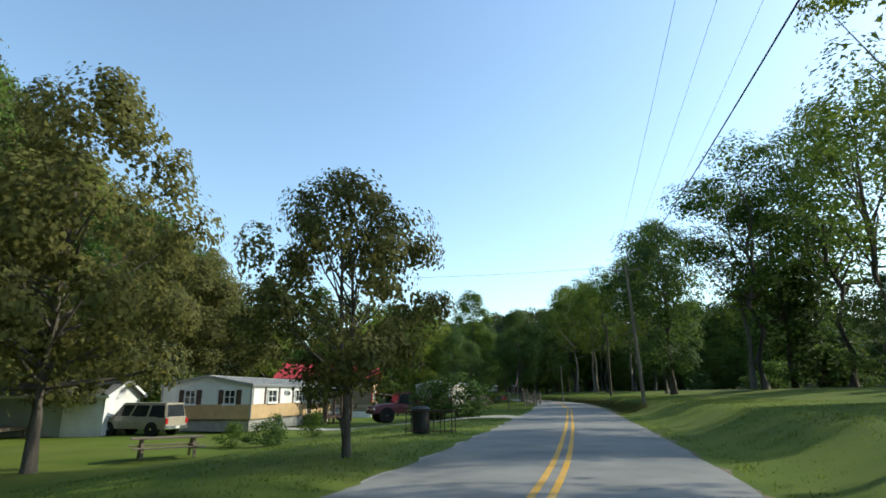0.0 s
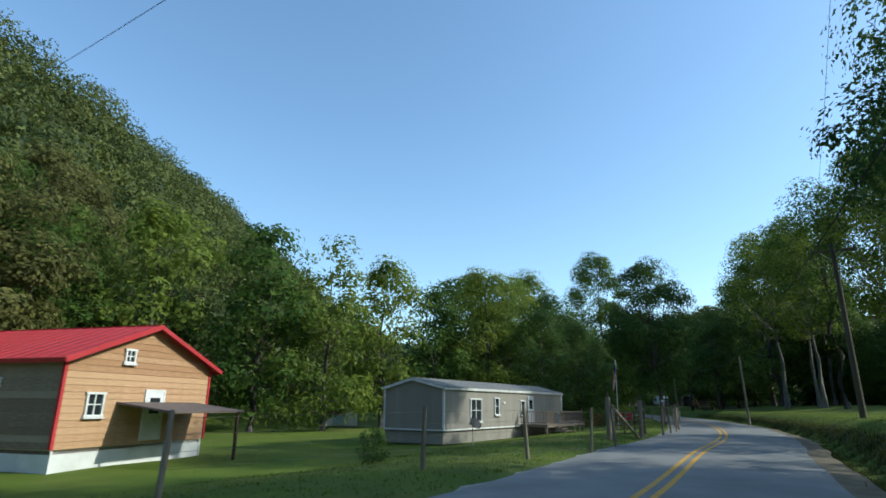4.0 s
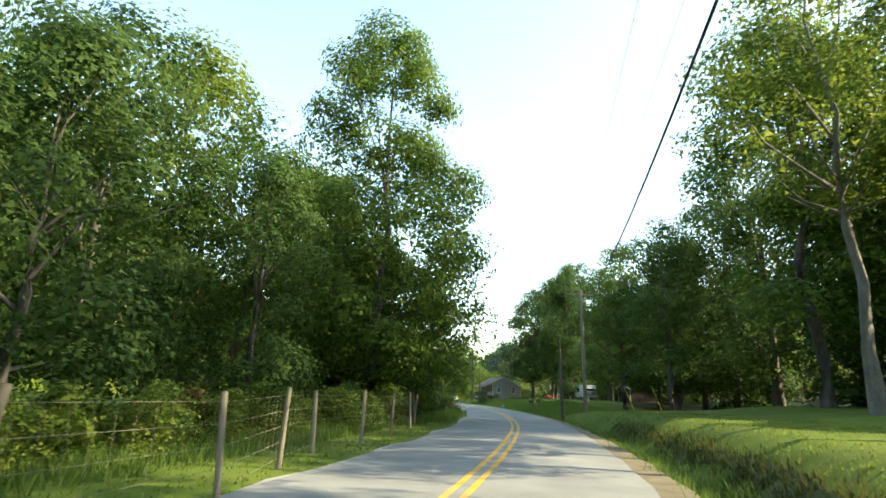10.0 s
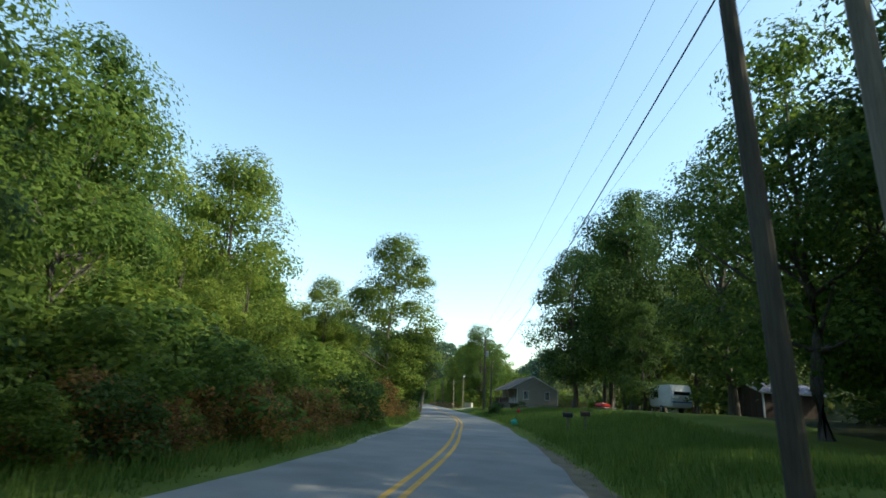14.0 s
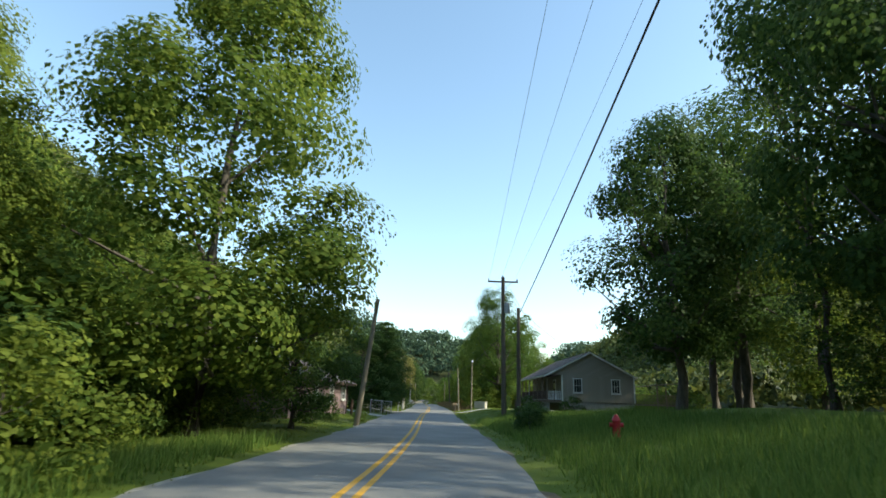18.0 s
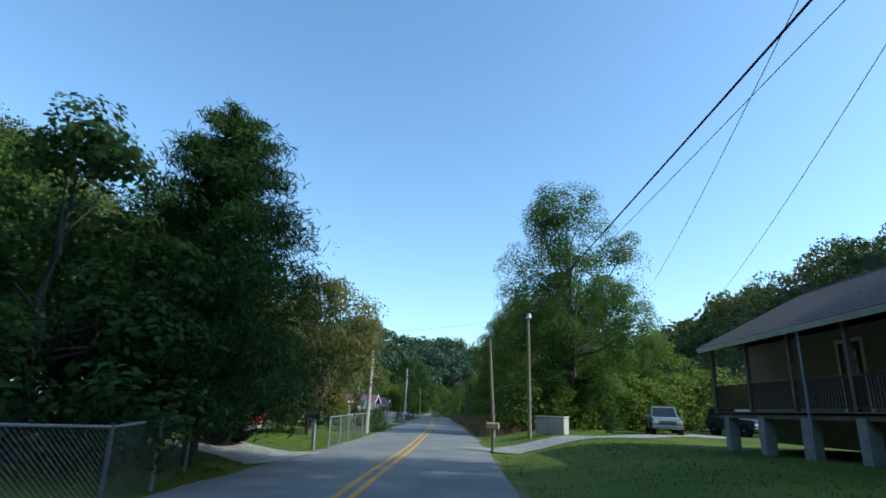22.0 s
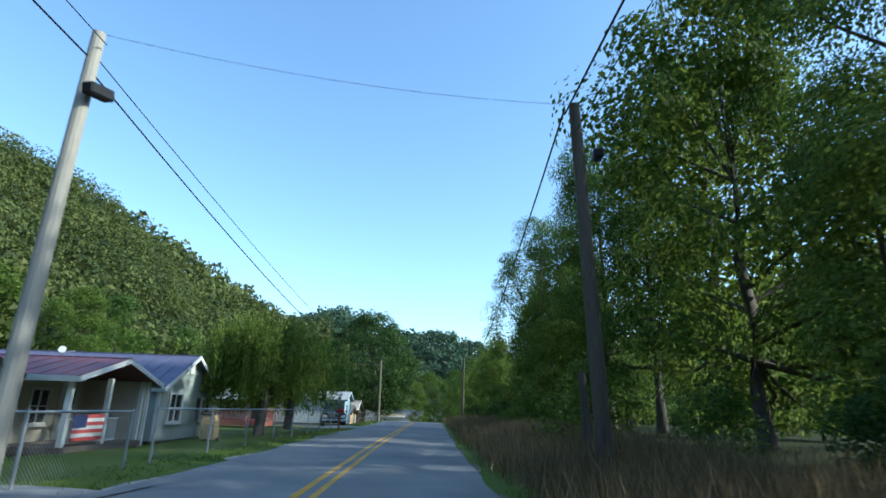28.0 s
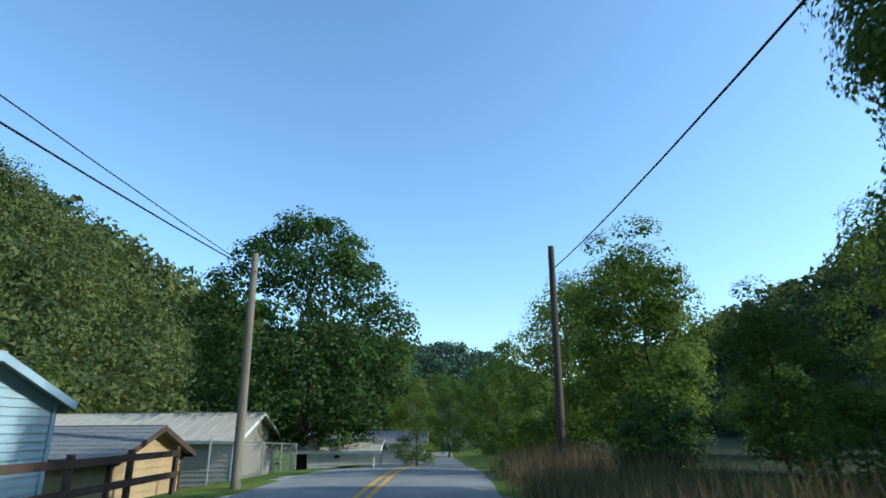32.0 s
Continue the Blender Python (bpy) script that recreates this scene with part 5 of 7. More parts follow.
for s in (11.75, 12.85):
    bm = bmesh.new(); tube(bm, (s, -2.3, 1.75), (s, -3.7, 0.9), 0.03); tube(bm, (s, -3.7, 0), (s, -3.7, 0.9), 0.04)
    part("stair_rail", bm, DECK, g1)
for xx, h in ((0.8, 0.3), (9, 0.35)):
    part("roof_vent", tubem((xx, 2.0, 3.4), (xx, 2.0, 3.5 + h), 0.06), GALV, g1)
s5, w5 = house("shed", 2.6, 97.6, 10, 3.4, 3.0, 2.3, 0.5, WHITE, SHINGLE, "small white storage shed with a brown roof", z=-0.7, metal=False)
door(w5["front"], 1.7, 0.1, 1.2, 1.8, BLUEW)

# house with the side porch on the right
hb, whb = house("house", 56.8, 238.0, 99.7, 14.6, 8.5, 3.4, 2.2, BEIGE, SHINGLE, "weathered beige clapboard house with a long side porch", z=0.83, skirt=0.94, skirt_mat=BLOCK, metal=False, side_in=1.5, pitch=0.14, over=0.3)
window(whb["near"], 1.5, 1.78, 0.78, 1.3, frame_mat=WHITE, rows=2, cols=3); window(whb["near"], 5.2, 1.78, 0.78, 1.3, cols=3)
deck(hb, 7.3, 7.78, 14.5, 1.5, 1.0, DECK, False)
post_row(hb, [(0.1 + 2.4 * k, 8.42) for k in range(7)], 0.95, 2.45, DECK, 0.12)
post_row(hb, [(0.6 + 2.2 * k, 8.3) for k in range(7)], -0.3, 1.15, BLOCK, 0.34, "foundation_pier")
railing(hb, 0.1, 8.44, 14.5, 8.44, 1.0, 0.9, BROWN, 0.12); railing(hb, 0.08, 7.1, 0.08, 8.4, 1.0, 0.85, WHITE)
door(whb["back"], 5.5, 1.0, 0.9, 1.95, BROWN); door(whb["back"], 11.5, 1.0, 0.9, 1.95, BROWN)
part("conduit", tubem((8.9, 8.62, -0.4), (8.9, 8.62, 3.5), 0.035), GALV, hb, "thin grey conduit up to the eave")
steps(hb, 3.0, 8.55, 1.0, 1.3, 4, DECK, 1)
part("back_porch_roof", boxm(2.6, -2.6, 2.7, 4.6, 5.4, 0.08, (-6, 0, 0)), SHINGLE, hb); post_row(hb, [(0.4, -5.1), (4.8, -5.1), (0.4, -2.4)], 0, 2.6, DECK)
deck(hb, 2.6, -2.6, 4.6, 5.2, 0.95, DECK); railing(hb, 0.35, -5.2, 0.35, -0.1, 0.95, 0.85, DECK)
# mauve house by the leaning pole
pu, wpu = house("house", 33.2, 211.4, 93, 12.7, 8.0, 2.45, 1.5, PURPLE, SHINGLE, "mauve-brown board house with a rusty brown roof", z=0.2, metal=False, over=0.6, fascia=BROWN, vertical=True, pitch=0.35)
window(wpu["front"], 8.2, 0.9, 0.85, 1.2); window(wpu["front"], 11.4, 1.1, 0.9, 0.85); window(wpu["front"], 4.6, 0.9, 0.85, 1.2)
part("chimney", boxm(3.2, 2.4, 2.6, 0.9, 0.6, 1.9, bevel=0.02), BLOCK, pu, "stubby grey block chimney")
# house with carport behind the blue pickup
gp, wgp = house("house", 23.5, 236.0, 96, 12.5, 8.0, 2.6, 1.5, BLUEW, PURP_ROOF, "pale blue house with a maroon metal roof and carport", z=0.3)
window(wgp["front"], 3, 1.0, 0.9, 1.0); window(wgp["front"], 7.5, 1.0, 0.9, 1.0); door(wgp["front"], 5.4, 0.2, 0.9, 2.0)
cp = thing("carport", 24.8, 241.5, 0.3, 96, "open carport with a maroon metal roof", "carport")
roof(cp, 4.2, 4.0, 2.3, 0.8, PURP_ROOF, 0.25, 0, -4.0); post_row(cp, [(0.1, -3.9), (4.1, -3.9), (0.1, -0.1), (4.1, -0.1)], 0, 2.35, WHITE)
# tan house behind the feathery trees
th, wth = house("house", 19.6, 251.5, 99, 12.5, 7.2, 3.3, 1.3, TAN, PURP_ROOF, "tan house with maroon roof and brown deck", z=0.2, skirt=0.9, skirt_mat=BROWN)
window(wth["front"], 9.0, 1.7, 0.9, 1.2); window(wth["front"], 10.6, 1.7, 0.9, 1.2); window(wth["front"], 4.0, 1.7, 0.9, 1.2)
deck(th, 8.0, -1.4, 8.6, 2.6, 1.0, BROWN); railing(th, 3.7, -2.7, 12.3, -2.7, 1.0, 0.9, REDWOOD)
sd, wsd = house("shed", 20.6, 261.6, 99, 4.4, 3.0, 1.9, 0.35, CREAM, TANROOF, "low cream garden shed with a flat-pitched roof", z=0.1, vertical=True, pitch=0.3)
# row of maroon-roofed houses behind the chain-link fence
ga, wga = house("garage", 11.4, 277.0, 15, 9.2, 6.4, 2.25, 0.85, CREAM, PURP_ROOF, "cream-sided garage with a maroon metal roof", z=-0.1, pitch=0.2, gable_mat=CREAM)
# near-black panel on the closed wall stands for shade inside the doorway
part("doorway_shade", boxm(3.2, -0.03, 0.02, 4.2, 0.05, 1.9), DARK, wga["far"], "near-black panel for the shaded garage doorway")
h1, wh1 = house("house", 19.0, 286.8, 99, 11.0, 8.8, 2.45, 1.6, GREYS, PURP_ROOF, "grey-tan house with a maroon metal roof and porch", z=-0.1)
window(wh1["front"], 3.0, 0.9, 1.0, 1.1); door(wh1["front"], 5.0, 0.2, 0.9, 2.0); window(wh1["front"], 7.5, 0.9, 1.0, 1.1); window(wh1["near"], 3, 0.9, 1.0, 1.1)
deck(h1, 5.2, -1.4, 5.6, 2.5, 0.4, DECK)
po = thing("porch_gable", 19.0, 286.8, -0.1, 9, "small maroon porch roof on white posts", "porch roof")
roof(po, 3.2, 5.2, 2.3, 0.9, PURP_ROOF, 0.25, -0.6, 2.8)
post_row(h1, [(2.6, -2.5), (5.2, -2.5), (7.8, -2.5)], 0.4, 1.9, WHITE, 0.14)
railing(h1, 2.6, -2.55, 4.6, -2.55, 0.4, 0.85, WHITE); railing(h1, 5.8, -2.55, 7.8, -2.55, 0.4, 0.85, WHITE)
for k in range(2):
    part("lattice", boxm(3.9 + 2.6 * k, -2.62, 0.02, 2.5, 0.03, 0.34), TAN, h1)
po2 = thing("porch_gable", 17.0, 300.2, -0.15, 9, "small maroon porch roof on white posts", "porch roof")
roof(po2, 3.0, 3.6, 2.2, 0.75, PURP_ROOF, 0.25, -0.2, 0.0); post_row(po2, [(2.7, 0.2), (2.7, 3.4)], 0, 2.25, WHITE, 0.13); railing(po2, 2.75, 0.2, 2.75, 3.4, 0.25, 0.8, WHITE)
h2, wh2 = house("house", 17.2, 298.5, 99, 7.0, 7.0, 2.35, 1.0, CREAM, PURP_ROOF, "cream house with a maroon metal roof", z=-0.15)
window(wh2["near"], 2, 0.9, 0.9, 1.0); window(wh2["front"], 5.6, 0.9, 0.9, 1.0)
c2, wc2 = house("garage", 7.6, 307.6, 11, 7.0, 6.4, 2.3, 1.05, CREAM, TANROOF, "cream garage with a tan metal roof", z=-0.2, fascia=BROWN)
part("wall_lamp", tubem((3.2, -0.1, 2.95), (3.2, -0.28, 2.9), 0.08), LAMPW, wc2["far"])
part("gable_vent", boxm(2.9, -0.05, 2.55, 0.16, 0.06, 0.3), BROWN, wc2["far"])
door(wc2["far"], 4.9, 0.1, 0.9, 1.95, WHITE); window(wc2["far"], 1.6, 0.9, 0.9, 0.9)
ms = thing("lean_shed", 18.7, 303.4, gz(18.7, 303.4), 99, "low tan shed with a maroon roof by the fence", "shed")
part("body", boxm(1.6, 0.7, 0, 3.2, 1.4, 1.3, bevel=0.02), TAN, ms); part("roof_slope", boxm(1.6, 0.7, 1.34, 3.6, 1.9, 0.07, (9, 0, 0)), PURP_ROOF, ms)
gh_ = thing("garden_hose", *local(ms, 2.6, -0.07), gz(18.7, 303.4) + 0.78, 99, "coiled yellow garden hose hung on a tan wall", "hose")
for k in range(4):
    pr = 0.2 + 0.022 * k
    bm = bmesh.new()
    for j in range(16):
        a0, a1 = 2 * math.pi * j / 16, 2 * math.pi * (j + 1) / 16
        tube(bm, (pr * math.cos(a0), -0.02 * (k % 2), pr * math.sin(a0)), (pr * math.cos(a1), -0.02 * (k % 2), pr * math.sin(a1)), 0.016, None, 6, False)
    part("coil", bm, HOSE, gh_)
h4, wh4 = house("house", 6.5, 315.2, 10, 7.9, 4.5, 2.4, 0.62, CREAM, PURP_ROOF, "cream house with a maroon roof and open front porch", z=-0.3, end_in=2.3)
deck(h4, 6.8, 2.25, 2.2, 4.4, 0.35, DECK); post_row(h4, [(7.75, 0.15), (7.75, 2.2), (7.75, 4.35)], 0.3, 2.1, WHITE, 0.15)
railing(h4, 7.8, 0.2, 7.8, 2.9, 0.35, 0.8, WHITE); window(wh4["far"], 2.0, 0.9, 0.9, 1.1); door(wh4["far"], 3.5, 0.3, 0.9, 1.95)
gh, wgh = house("house", 4.0, 321.0, 10, 9.0, 5.4, 2.4, 1.35, GREENG, BLUE_ROOF, "pale grey-green house with a slate-blue metal roof", z=-0.35, skirt=0.25, pitch=0.13, fascia=WHITE)
window(wgh["far"], 1.5, 0.95, 1.2, 1.15); window(wgh["far"], 4.4, 0.95, 0.5, 1.0, shutters=BROWN); part("gable_vent", boxm(2.7, -0.05, 3.0, 0.4, 0.06, 0.4), WHITE, wgh["far"])
window(wgh["front"], 4.5, 1.0, 1.0, 1.0)
# long white corrugated building with the blue end
wt, wwt = house("mobile_home", -4.2, 353.2, 10, 14.0, 4.2, 2.65, 0.72, WHITE, SILVER, "white corrugated mobile home with a pale blue end", z=-0.5, skirt=0.35, vertical=True, pitch=0.16, gable_mat=BLUEW, over=0.3, fascia=BLUEW)
window(wwt["front"], 8.6, 1.05, 1.0, 1.15, frame_mat=GALV); window(wwt["far"], 1.4, 1.0, 0.6, 1.1, frame_mat=GALV, cols=1)
window(wwt["front"], 2.4, 1.15, 1.0, 0.95, frame_mat=GALV); door(wwt["front"], 5.4, 0.5, 0.9, 1.95, BROWN)
deck(wt, 4.1, -1.5, 6.2, 2.8, 0.5, REDWOOD); railing(wt, 1.0, -2.85, 5.7, -2.85, 0.5, 0.85, REDWOOD); railing(wt, 7.2, -2.6, 7.2, -0.1, 0.5, 0.85, REDWOOD)
part("porch_roof", boxm(4.1, -1.5, 2.38, 6.9, 3.3, 0.08, (4, 0, 0)), SILVER, wt); part("porch_beam", boxm(4.1, -2.95, 2.16, 6.7, 0.07, 0.2), REDWOOD, wt); part("porch_beam", boxm(7.35, -1.4, 2.2, 0.07, 3.0, 0.2), REDWOOD, wt)
post_row(wt, [(1.1, -2.8), (3.4, -2.8), (5.8, -2.8), (7.2, -2.8), (7.2, -0.15)], 0, 2.3, REDWOOD)
part("skirt_board", boxm(4.1, -2.9, 0.0, 6.2, 0.04, 0.48), REDWOOD, wt); part("skirt_board", boxm(7.22, -1.5, 0.0, 0.04, 2.7, 0.48), REDWOOD, wt)
part("screen_panel", boxm(7.2, -0.75, 1.4, 0.03, 1.05, 0.8), TAN, wt, "tan panel closing the porch end")
steps(wt, 6.45, -2.9, 0.5, 1.2, 4, REDWOOD, -1)
for sx in (5.85, 7.05):
    part("stair_rail", tubem((sx, -2.9, 1.35), (sx, -4.1, 0.65), 0.045), REDWOOD, wt); part("stair_post", boxm(sx, -4.1, -0.2, 0.09, 0.09, 0.9), REDWOOD, wt)
    for k in range(6):
        part("stair_baluster", boxm(sx, -3.05 - 0.17 * k, 0.42 - 0.09 * k, 0.035, 0.035, 0.82), REDWOOD, wt)
# yellow shed, tan-roofed house and carport farther on
ys, wys = house("shed", 1.5, 362.2, 10, 6.2, 4.2, 1.9, 0.75, TAN, SHINGLE_G, "ochre wooden shed with a grey shingle roof", z=-1.05, metal=False, pitch=0.22, fascia=BROWN)
tn, wtn = house("house", -6.5, 372.5, 10, 11.5, 6.5, 2.5, 1.2, BEIGE, TANROOF, "house with a broad tan metal roof", z=-1.4)
fw, wfw = house("house", 1.0, 392.0, 10, 9, 6, 2.6, 0.8, WHITE, SHINGLE_G, "white house with grey roof among trees", z=-2.2, metal=False)
cpo = thing("carport", 4.6, 381.0, -1.9, 10, "open white carport with a tan roof", "carport")
roof(cpo, 5, 4.2, 2.2, 0.5, TANROOF, 0.3); post_row(cpo, [(0.1, 0.1), (4.9, 0.1), (0.1, 4.1), (4.9, 4.1)], 0, 2.25, WHITE)
# shed and trailer in the shaded clearing on the right
bs, wbs = house("shed", 69.5, 189.5, 15, 5.4, 3.6, 2.3, 0.7, BROWN, BLUE_ROOF, "dark brown shed with a blue metal roof in shade", z=gz(69.5, 189.5) - 0.05)


# ---- vehicles ----
def wheel(e, x, y, r, w, rim_mat=None):
    s = 1 if y > 0 else -1
    t = part("wheel", tubem((x, y - w / 2, r), (x, y + w / 2, r), r, r, 22), TYRE, e)
    bmesh_r = tubem((x, y + s * (w / 2 - 0.02), r), (x, y + s * (w / 2 + 0.012), r), r * 0.62, r * 0.56, 18)
    part("rim", bmesh_r, rim_mat or GALV, t)
    part("hub", tubem((x, y + s * (w / 2), r), (x, y + s * (w / 2 + 0.03), r), r * 0.2, r * 0.16, 10), CHROME, t)
    return t


def loft(bm, rings):
    """Skins a run of four- or six-cornered sections."""
    vs = [[bm.verts.new(p) for p in ring] for ring in rings]
    n = len(rings[0])
    for a, b in zip(vs, vs[1:]):
        for i in range(n):
            j = (i + 1) % n
            bm.faces.new((a[i], a[j], b[j], b[i]))
    bm.faces.new(vs[0][::-1]); bm.faces.new(vs[-1])
    bmesh.ops.recalc_face_normals(bm, faces=bm.faces)
    bmesh.ops.bevel(bm, geom=[e for e in bm.edges if e.calc_face_angle(0) > 0.35], offset=0.035, segments=2, affect="EDGES")
    return bm


def vehicle(name, x, y, rz, L, W, lower, cab, paint_mat, label, wheels, r=0.36, clear=0.25, trim=None, z=None, bed=None, rim=None, cat="car"):
    """lower: (x, top height) along the body; cab: (x, height) outline of the glasshouse."""
    e = thing(name, x, y, gz(x, y) if z is None else z, rz, label, cat)
    h = W / 2
    rings = []
    for px, pz in lower:
        k = 1 - 0.1 * (abs(px) / (L / 2)) ** 6
        rings.append([(px, -h * k, clear + 0.1), (px, -h * k * 1.0, clear + (pz - clear) * 0.62), (px, -h * k * 0.93, pz), (px, h * k * 0.93, pz), (px, h * k, clear + (pz - clear) * 0.62), (px, h * k, clear + 0.1)])
    body = part("body", loft(bmesh.new(), rings), paint_mat, e)
    z0 = lower[len(lower) // 2][1]
    (x0, _), (x1, c1), (x2, c2), (x3, _) = cab
    zb = min(p for _, p in lower[1:-1]) - 0.03
    rr = []
    for px, pz, k in ((x0, zb, 0.9), (x1, c1, 0.76), (x2, c2, 0.78), (x3, zb, 0.9)):
        rr.append((px, pz, h * k))
    bm = bmesh.new()
    a = [[bm.verts.new((px, s * w, pz)) for px, pz, w in rr] for s in (-1, 1)]
    for q in a:
        bm.faces.new(q)
    for i in range(4):
        j = (i + 1) % 4
        bm.faces.new((a[0][i], a[0][j], a[1][j], a[1][i]))
    bmesh.ops.recalc_face_normals(bm, faces=bm.faces)
    bmesh.ops.bevel(bm, geom=bm.edges[:], offset=0.05, segments=2, affect="EDGES")
    cabin = part("cabin", bm, paint_mat, e)

    def pane(pts, nm="window"):
        b = bmesh.new()
        v = [b.verts.new(p) for p in pts]
        f = b.faces.new(v)
        f.normal_update()
        bmesh.ops.solidify(b, geom=[f], thickness=0.012)
        return part(nm, b, GLASS, cabin)

    def lerp(p, q, t):
        return tuple(u + (v - u) * t for u, v in zip(p, q))

    for s in (-1, 1):
        c = [(px, s * (w + 0.008), pz) for px, pz, w in rr]
        n = 3 if (x3 - x0) > 2.6 else 2 if (x3 - x0) > 1.7 else 1
        for k in range(n):
            t0, t1 = (k + 0.07) / n, (k + 0.93) / n
            lo0, lo1 = lerp(c[0], c[3], t0), lerp(c[0], c[3], t1)
            hi0, hi1 = lerp(c[1], c[2], t0), lerp(c[1], c[2], t1)
            pane([lerp(lo0, hi0, 0.16), lerp(lo1, hi1, 0.16), lerp(lo1, hi1, 0.86), lerp(lo0, hi0, 0.86)], "side_window")
    for i, j, d, nm in ((0, 1, -1, "rear_window"), (3, 2, 1, "windscreen")):
        p, q = rr[i], rr[j]
        A, B, C, D = (p[0] + d * 0.01, -p[2], p[1]), (p[0] + d * 0.01, p[2], p[1]), (q[0] + d * 0.01, q[2], q[1]), (q[0] + d * 0.01, -q[2], q[1])
        pane([lerp(lerp(A, D, 0.15), lerp(B, C, 0.15), 0.07), lerp(lerp(A, D, 0.15), lerp(B, C, 0.15), 0.93), lerp(lerp(A, D, 0.9), lerp(B, C, 0.9), 0.93), lerp(lerp(A, D, 0.9), lerp(B, C, 0.9), 0.07)], nm)
    tm = trim or CHROME
    zf = lower[-1][1]
    part("front_bumper", boxm(L / 2 + 0.02, 0, clear + 0.05, 0.16, W * 0.96, 0.2, bevel=0.03), tm, e)
    part("rear_bumper", boxm(-L / 2 - 0.02, 0, clear + 0.08, 0.16, W * 0.96, 0.2, bevel=0.03), tm, e)
    gr = part("grille", boxm(L / 2 + 0.01, 0, clear + 0.32, 0.06, W * 0.5, max(0.12, zf - clear - 0.42), bevel=0.01), DARK, e)
    for k in range(3):
        part("grille_bar", boxm(L / 2 + 0.045, 0, clear + 0.36 + k * max(0.05, (zf - clear - 0.45) / 3), 0.02, W * 0.5, 0.025), CHROME, gr)
    for s in (-1, 1):
        part("headlight", boxm(L / 2, s * W * 0.37, clear + 0.34, 0.08, W * 0.18, 0.17, bevel=0.02), LAMPW, e)
        part("tail_light", boxm(-L / 2, s * W * 0.42, clear + 0.38, 0.06, W * 0.1, 0.3, bevel=0.01), LAMPRED, e)
        part("mirror", boxm(x3 - 0.25, s * (h + 0.06), zb + 0.1, 0.1, 0.18, 0.14, bevel=0.02), paint_mat, e)
        for wx in wheels:
            wheel(e, wx, s * (h - 0.13), r, 0.24, rim)
            part("wheel_arch", tubem((wx, s * (h - 0.3), r), (wx, s * (h + 0.004), r), r * 1.2, r * 1.2, 22), DARK, e)
        part("door_seam", boxm((x0 + x3) / 2, s * (h * 0.985), clear + 0.15, 0.02, 0.02, zb - clear - 0.2), DARK, e)
        part("door_handle", boxm((x0 + x3) / 2 - 0.25, s * h * 0.97, zb - 0.18, 0.16, 0.04, 0.03), tm, e)
    part("number_plate", boxm(-L / 2 - 0.11, 0, clear + 0.12, 0.02, 0.3, 0.14), WHITE, e)
    if bed:
        bx0, bx1, bz = bed
        part("bed_liner", boxm((bx0 + bx1) / 2, 0, bz, bx1 - bx0, W * 0.78, 0.03), DARK, e)
    return e


SEDAN_W = (-1.45, 1.45)
vehicle("minivan", -9.6, 37.2, 153, 4.7, 1.95, [(-2.35, 1.0), (-2.2, 1.06), (0, 1.06), (1.3, 1.04), (2.2, 0.85), (2.35, 0.7)], [(-2.3, 0), (-2.15, 1.78), (0.75, 1.8), (1.55, 0)], paint("tan_paint", (0.3, 0.26, 0.2)), "tan minivan parked on the grass", SEDAN_W, 0.34)
dt = vehicle("dump_truck", 7.7, 44.9, 190, 6.4, 2.2, [(-3.2, 1.0), (-3.1, 1.02), (-0.4, 1.02), (0.8, 1.35), (1.3, 1.38), (2.7, 1.3), (3.2, 1.15)], [(0.1, 0), (0.2, 2.25), (1.1, 2.25), (1.45, 0)], paint("dark_red_paint", (0.11, 0.025, 0.03), 0.5), "old dark red dump truck parked by the house", (-2.0, 2.2), 0.5, 0.55, IRON, cat="truck")
for nm, bx in (("bed_side", (-1.7, -1.05, 1.05, 3.0, 0.08, 0.75)), ("bed_side", (-1.7, 1.05, 1.05, 3.0, 0.08, 0.75)), ("bed_front", (-0.24, 0, 1.05, 0.08, 2.1, 0.75)), ("tailgate", (-3.2, 0, 1.05, 0.08, 2.1, 0.7))):
    part(nm, boxm(*bx, bevel=0.015), paint("dark_red_bed", (0.12, 0.03, 0.03), 0.6), dt)
vehicle("pickup_truck", 27.2, 231.6, 8, 5.2, 1.95, [(-2.6, 1.02), (-2.5, 1.08), (-0.3, 1.08), (0.9, 1.1), (1.2, 1.12), (2.4, 1.08), (2.6, 0.95)], [(-0.55, 0), (-0.4, 1.78), (0.75, 1.76), (1.15, 0)], paint("turquoise_paint", (0.03, 0.21, 0.28)), "old turquoise pickup truck parked in a driveway", (-1.6, 1.65), 0.4, 0.42, bed=(-2.45, -0.6, 1.09), cat="truck")
vehicle("suv", 27.8, 246.2, 186, 4.7, 1.9, [(-2.35, 1.05), (-2.25, 1.1), (0, 1.1), (1.1, 1.1), (2.2, 1.0), (2.35, 0.85)], [(-2.25, 0), (-1.95, 1.75), (0.5, 1.76), (1.2, 0)], paint("red_car_paint", (0.32, 0.02, 0.035)), "red sport utility vehicle in a gravel driveway", SEDAN_W, 0.38, 0.32)
vehicle("suv", 47.3, 267.0, 265, 4.5, 1.85, [(-2.25, 1.0), (-2.15, 1.05), (0, 1.05), (1.1, 1.05), (2.1, 0.95), (2.25, 0.8)], [(-2.15, 0), (-1.9, 1.66), (0.4, 1.68), (1.1, 0)], paint("grey_green_paint", (0.2, 0.24, 0.22)), "grey-green sport utility vehicle parked on grass", SEDAN_W, 0.36, 0.3)
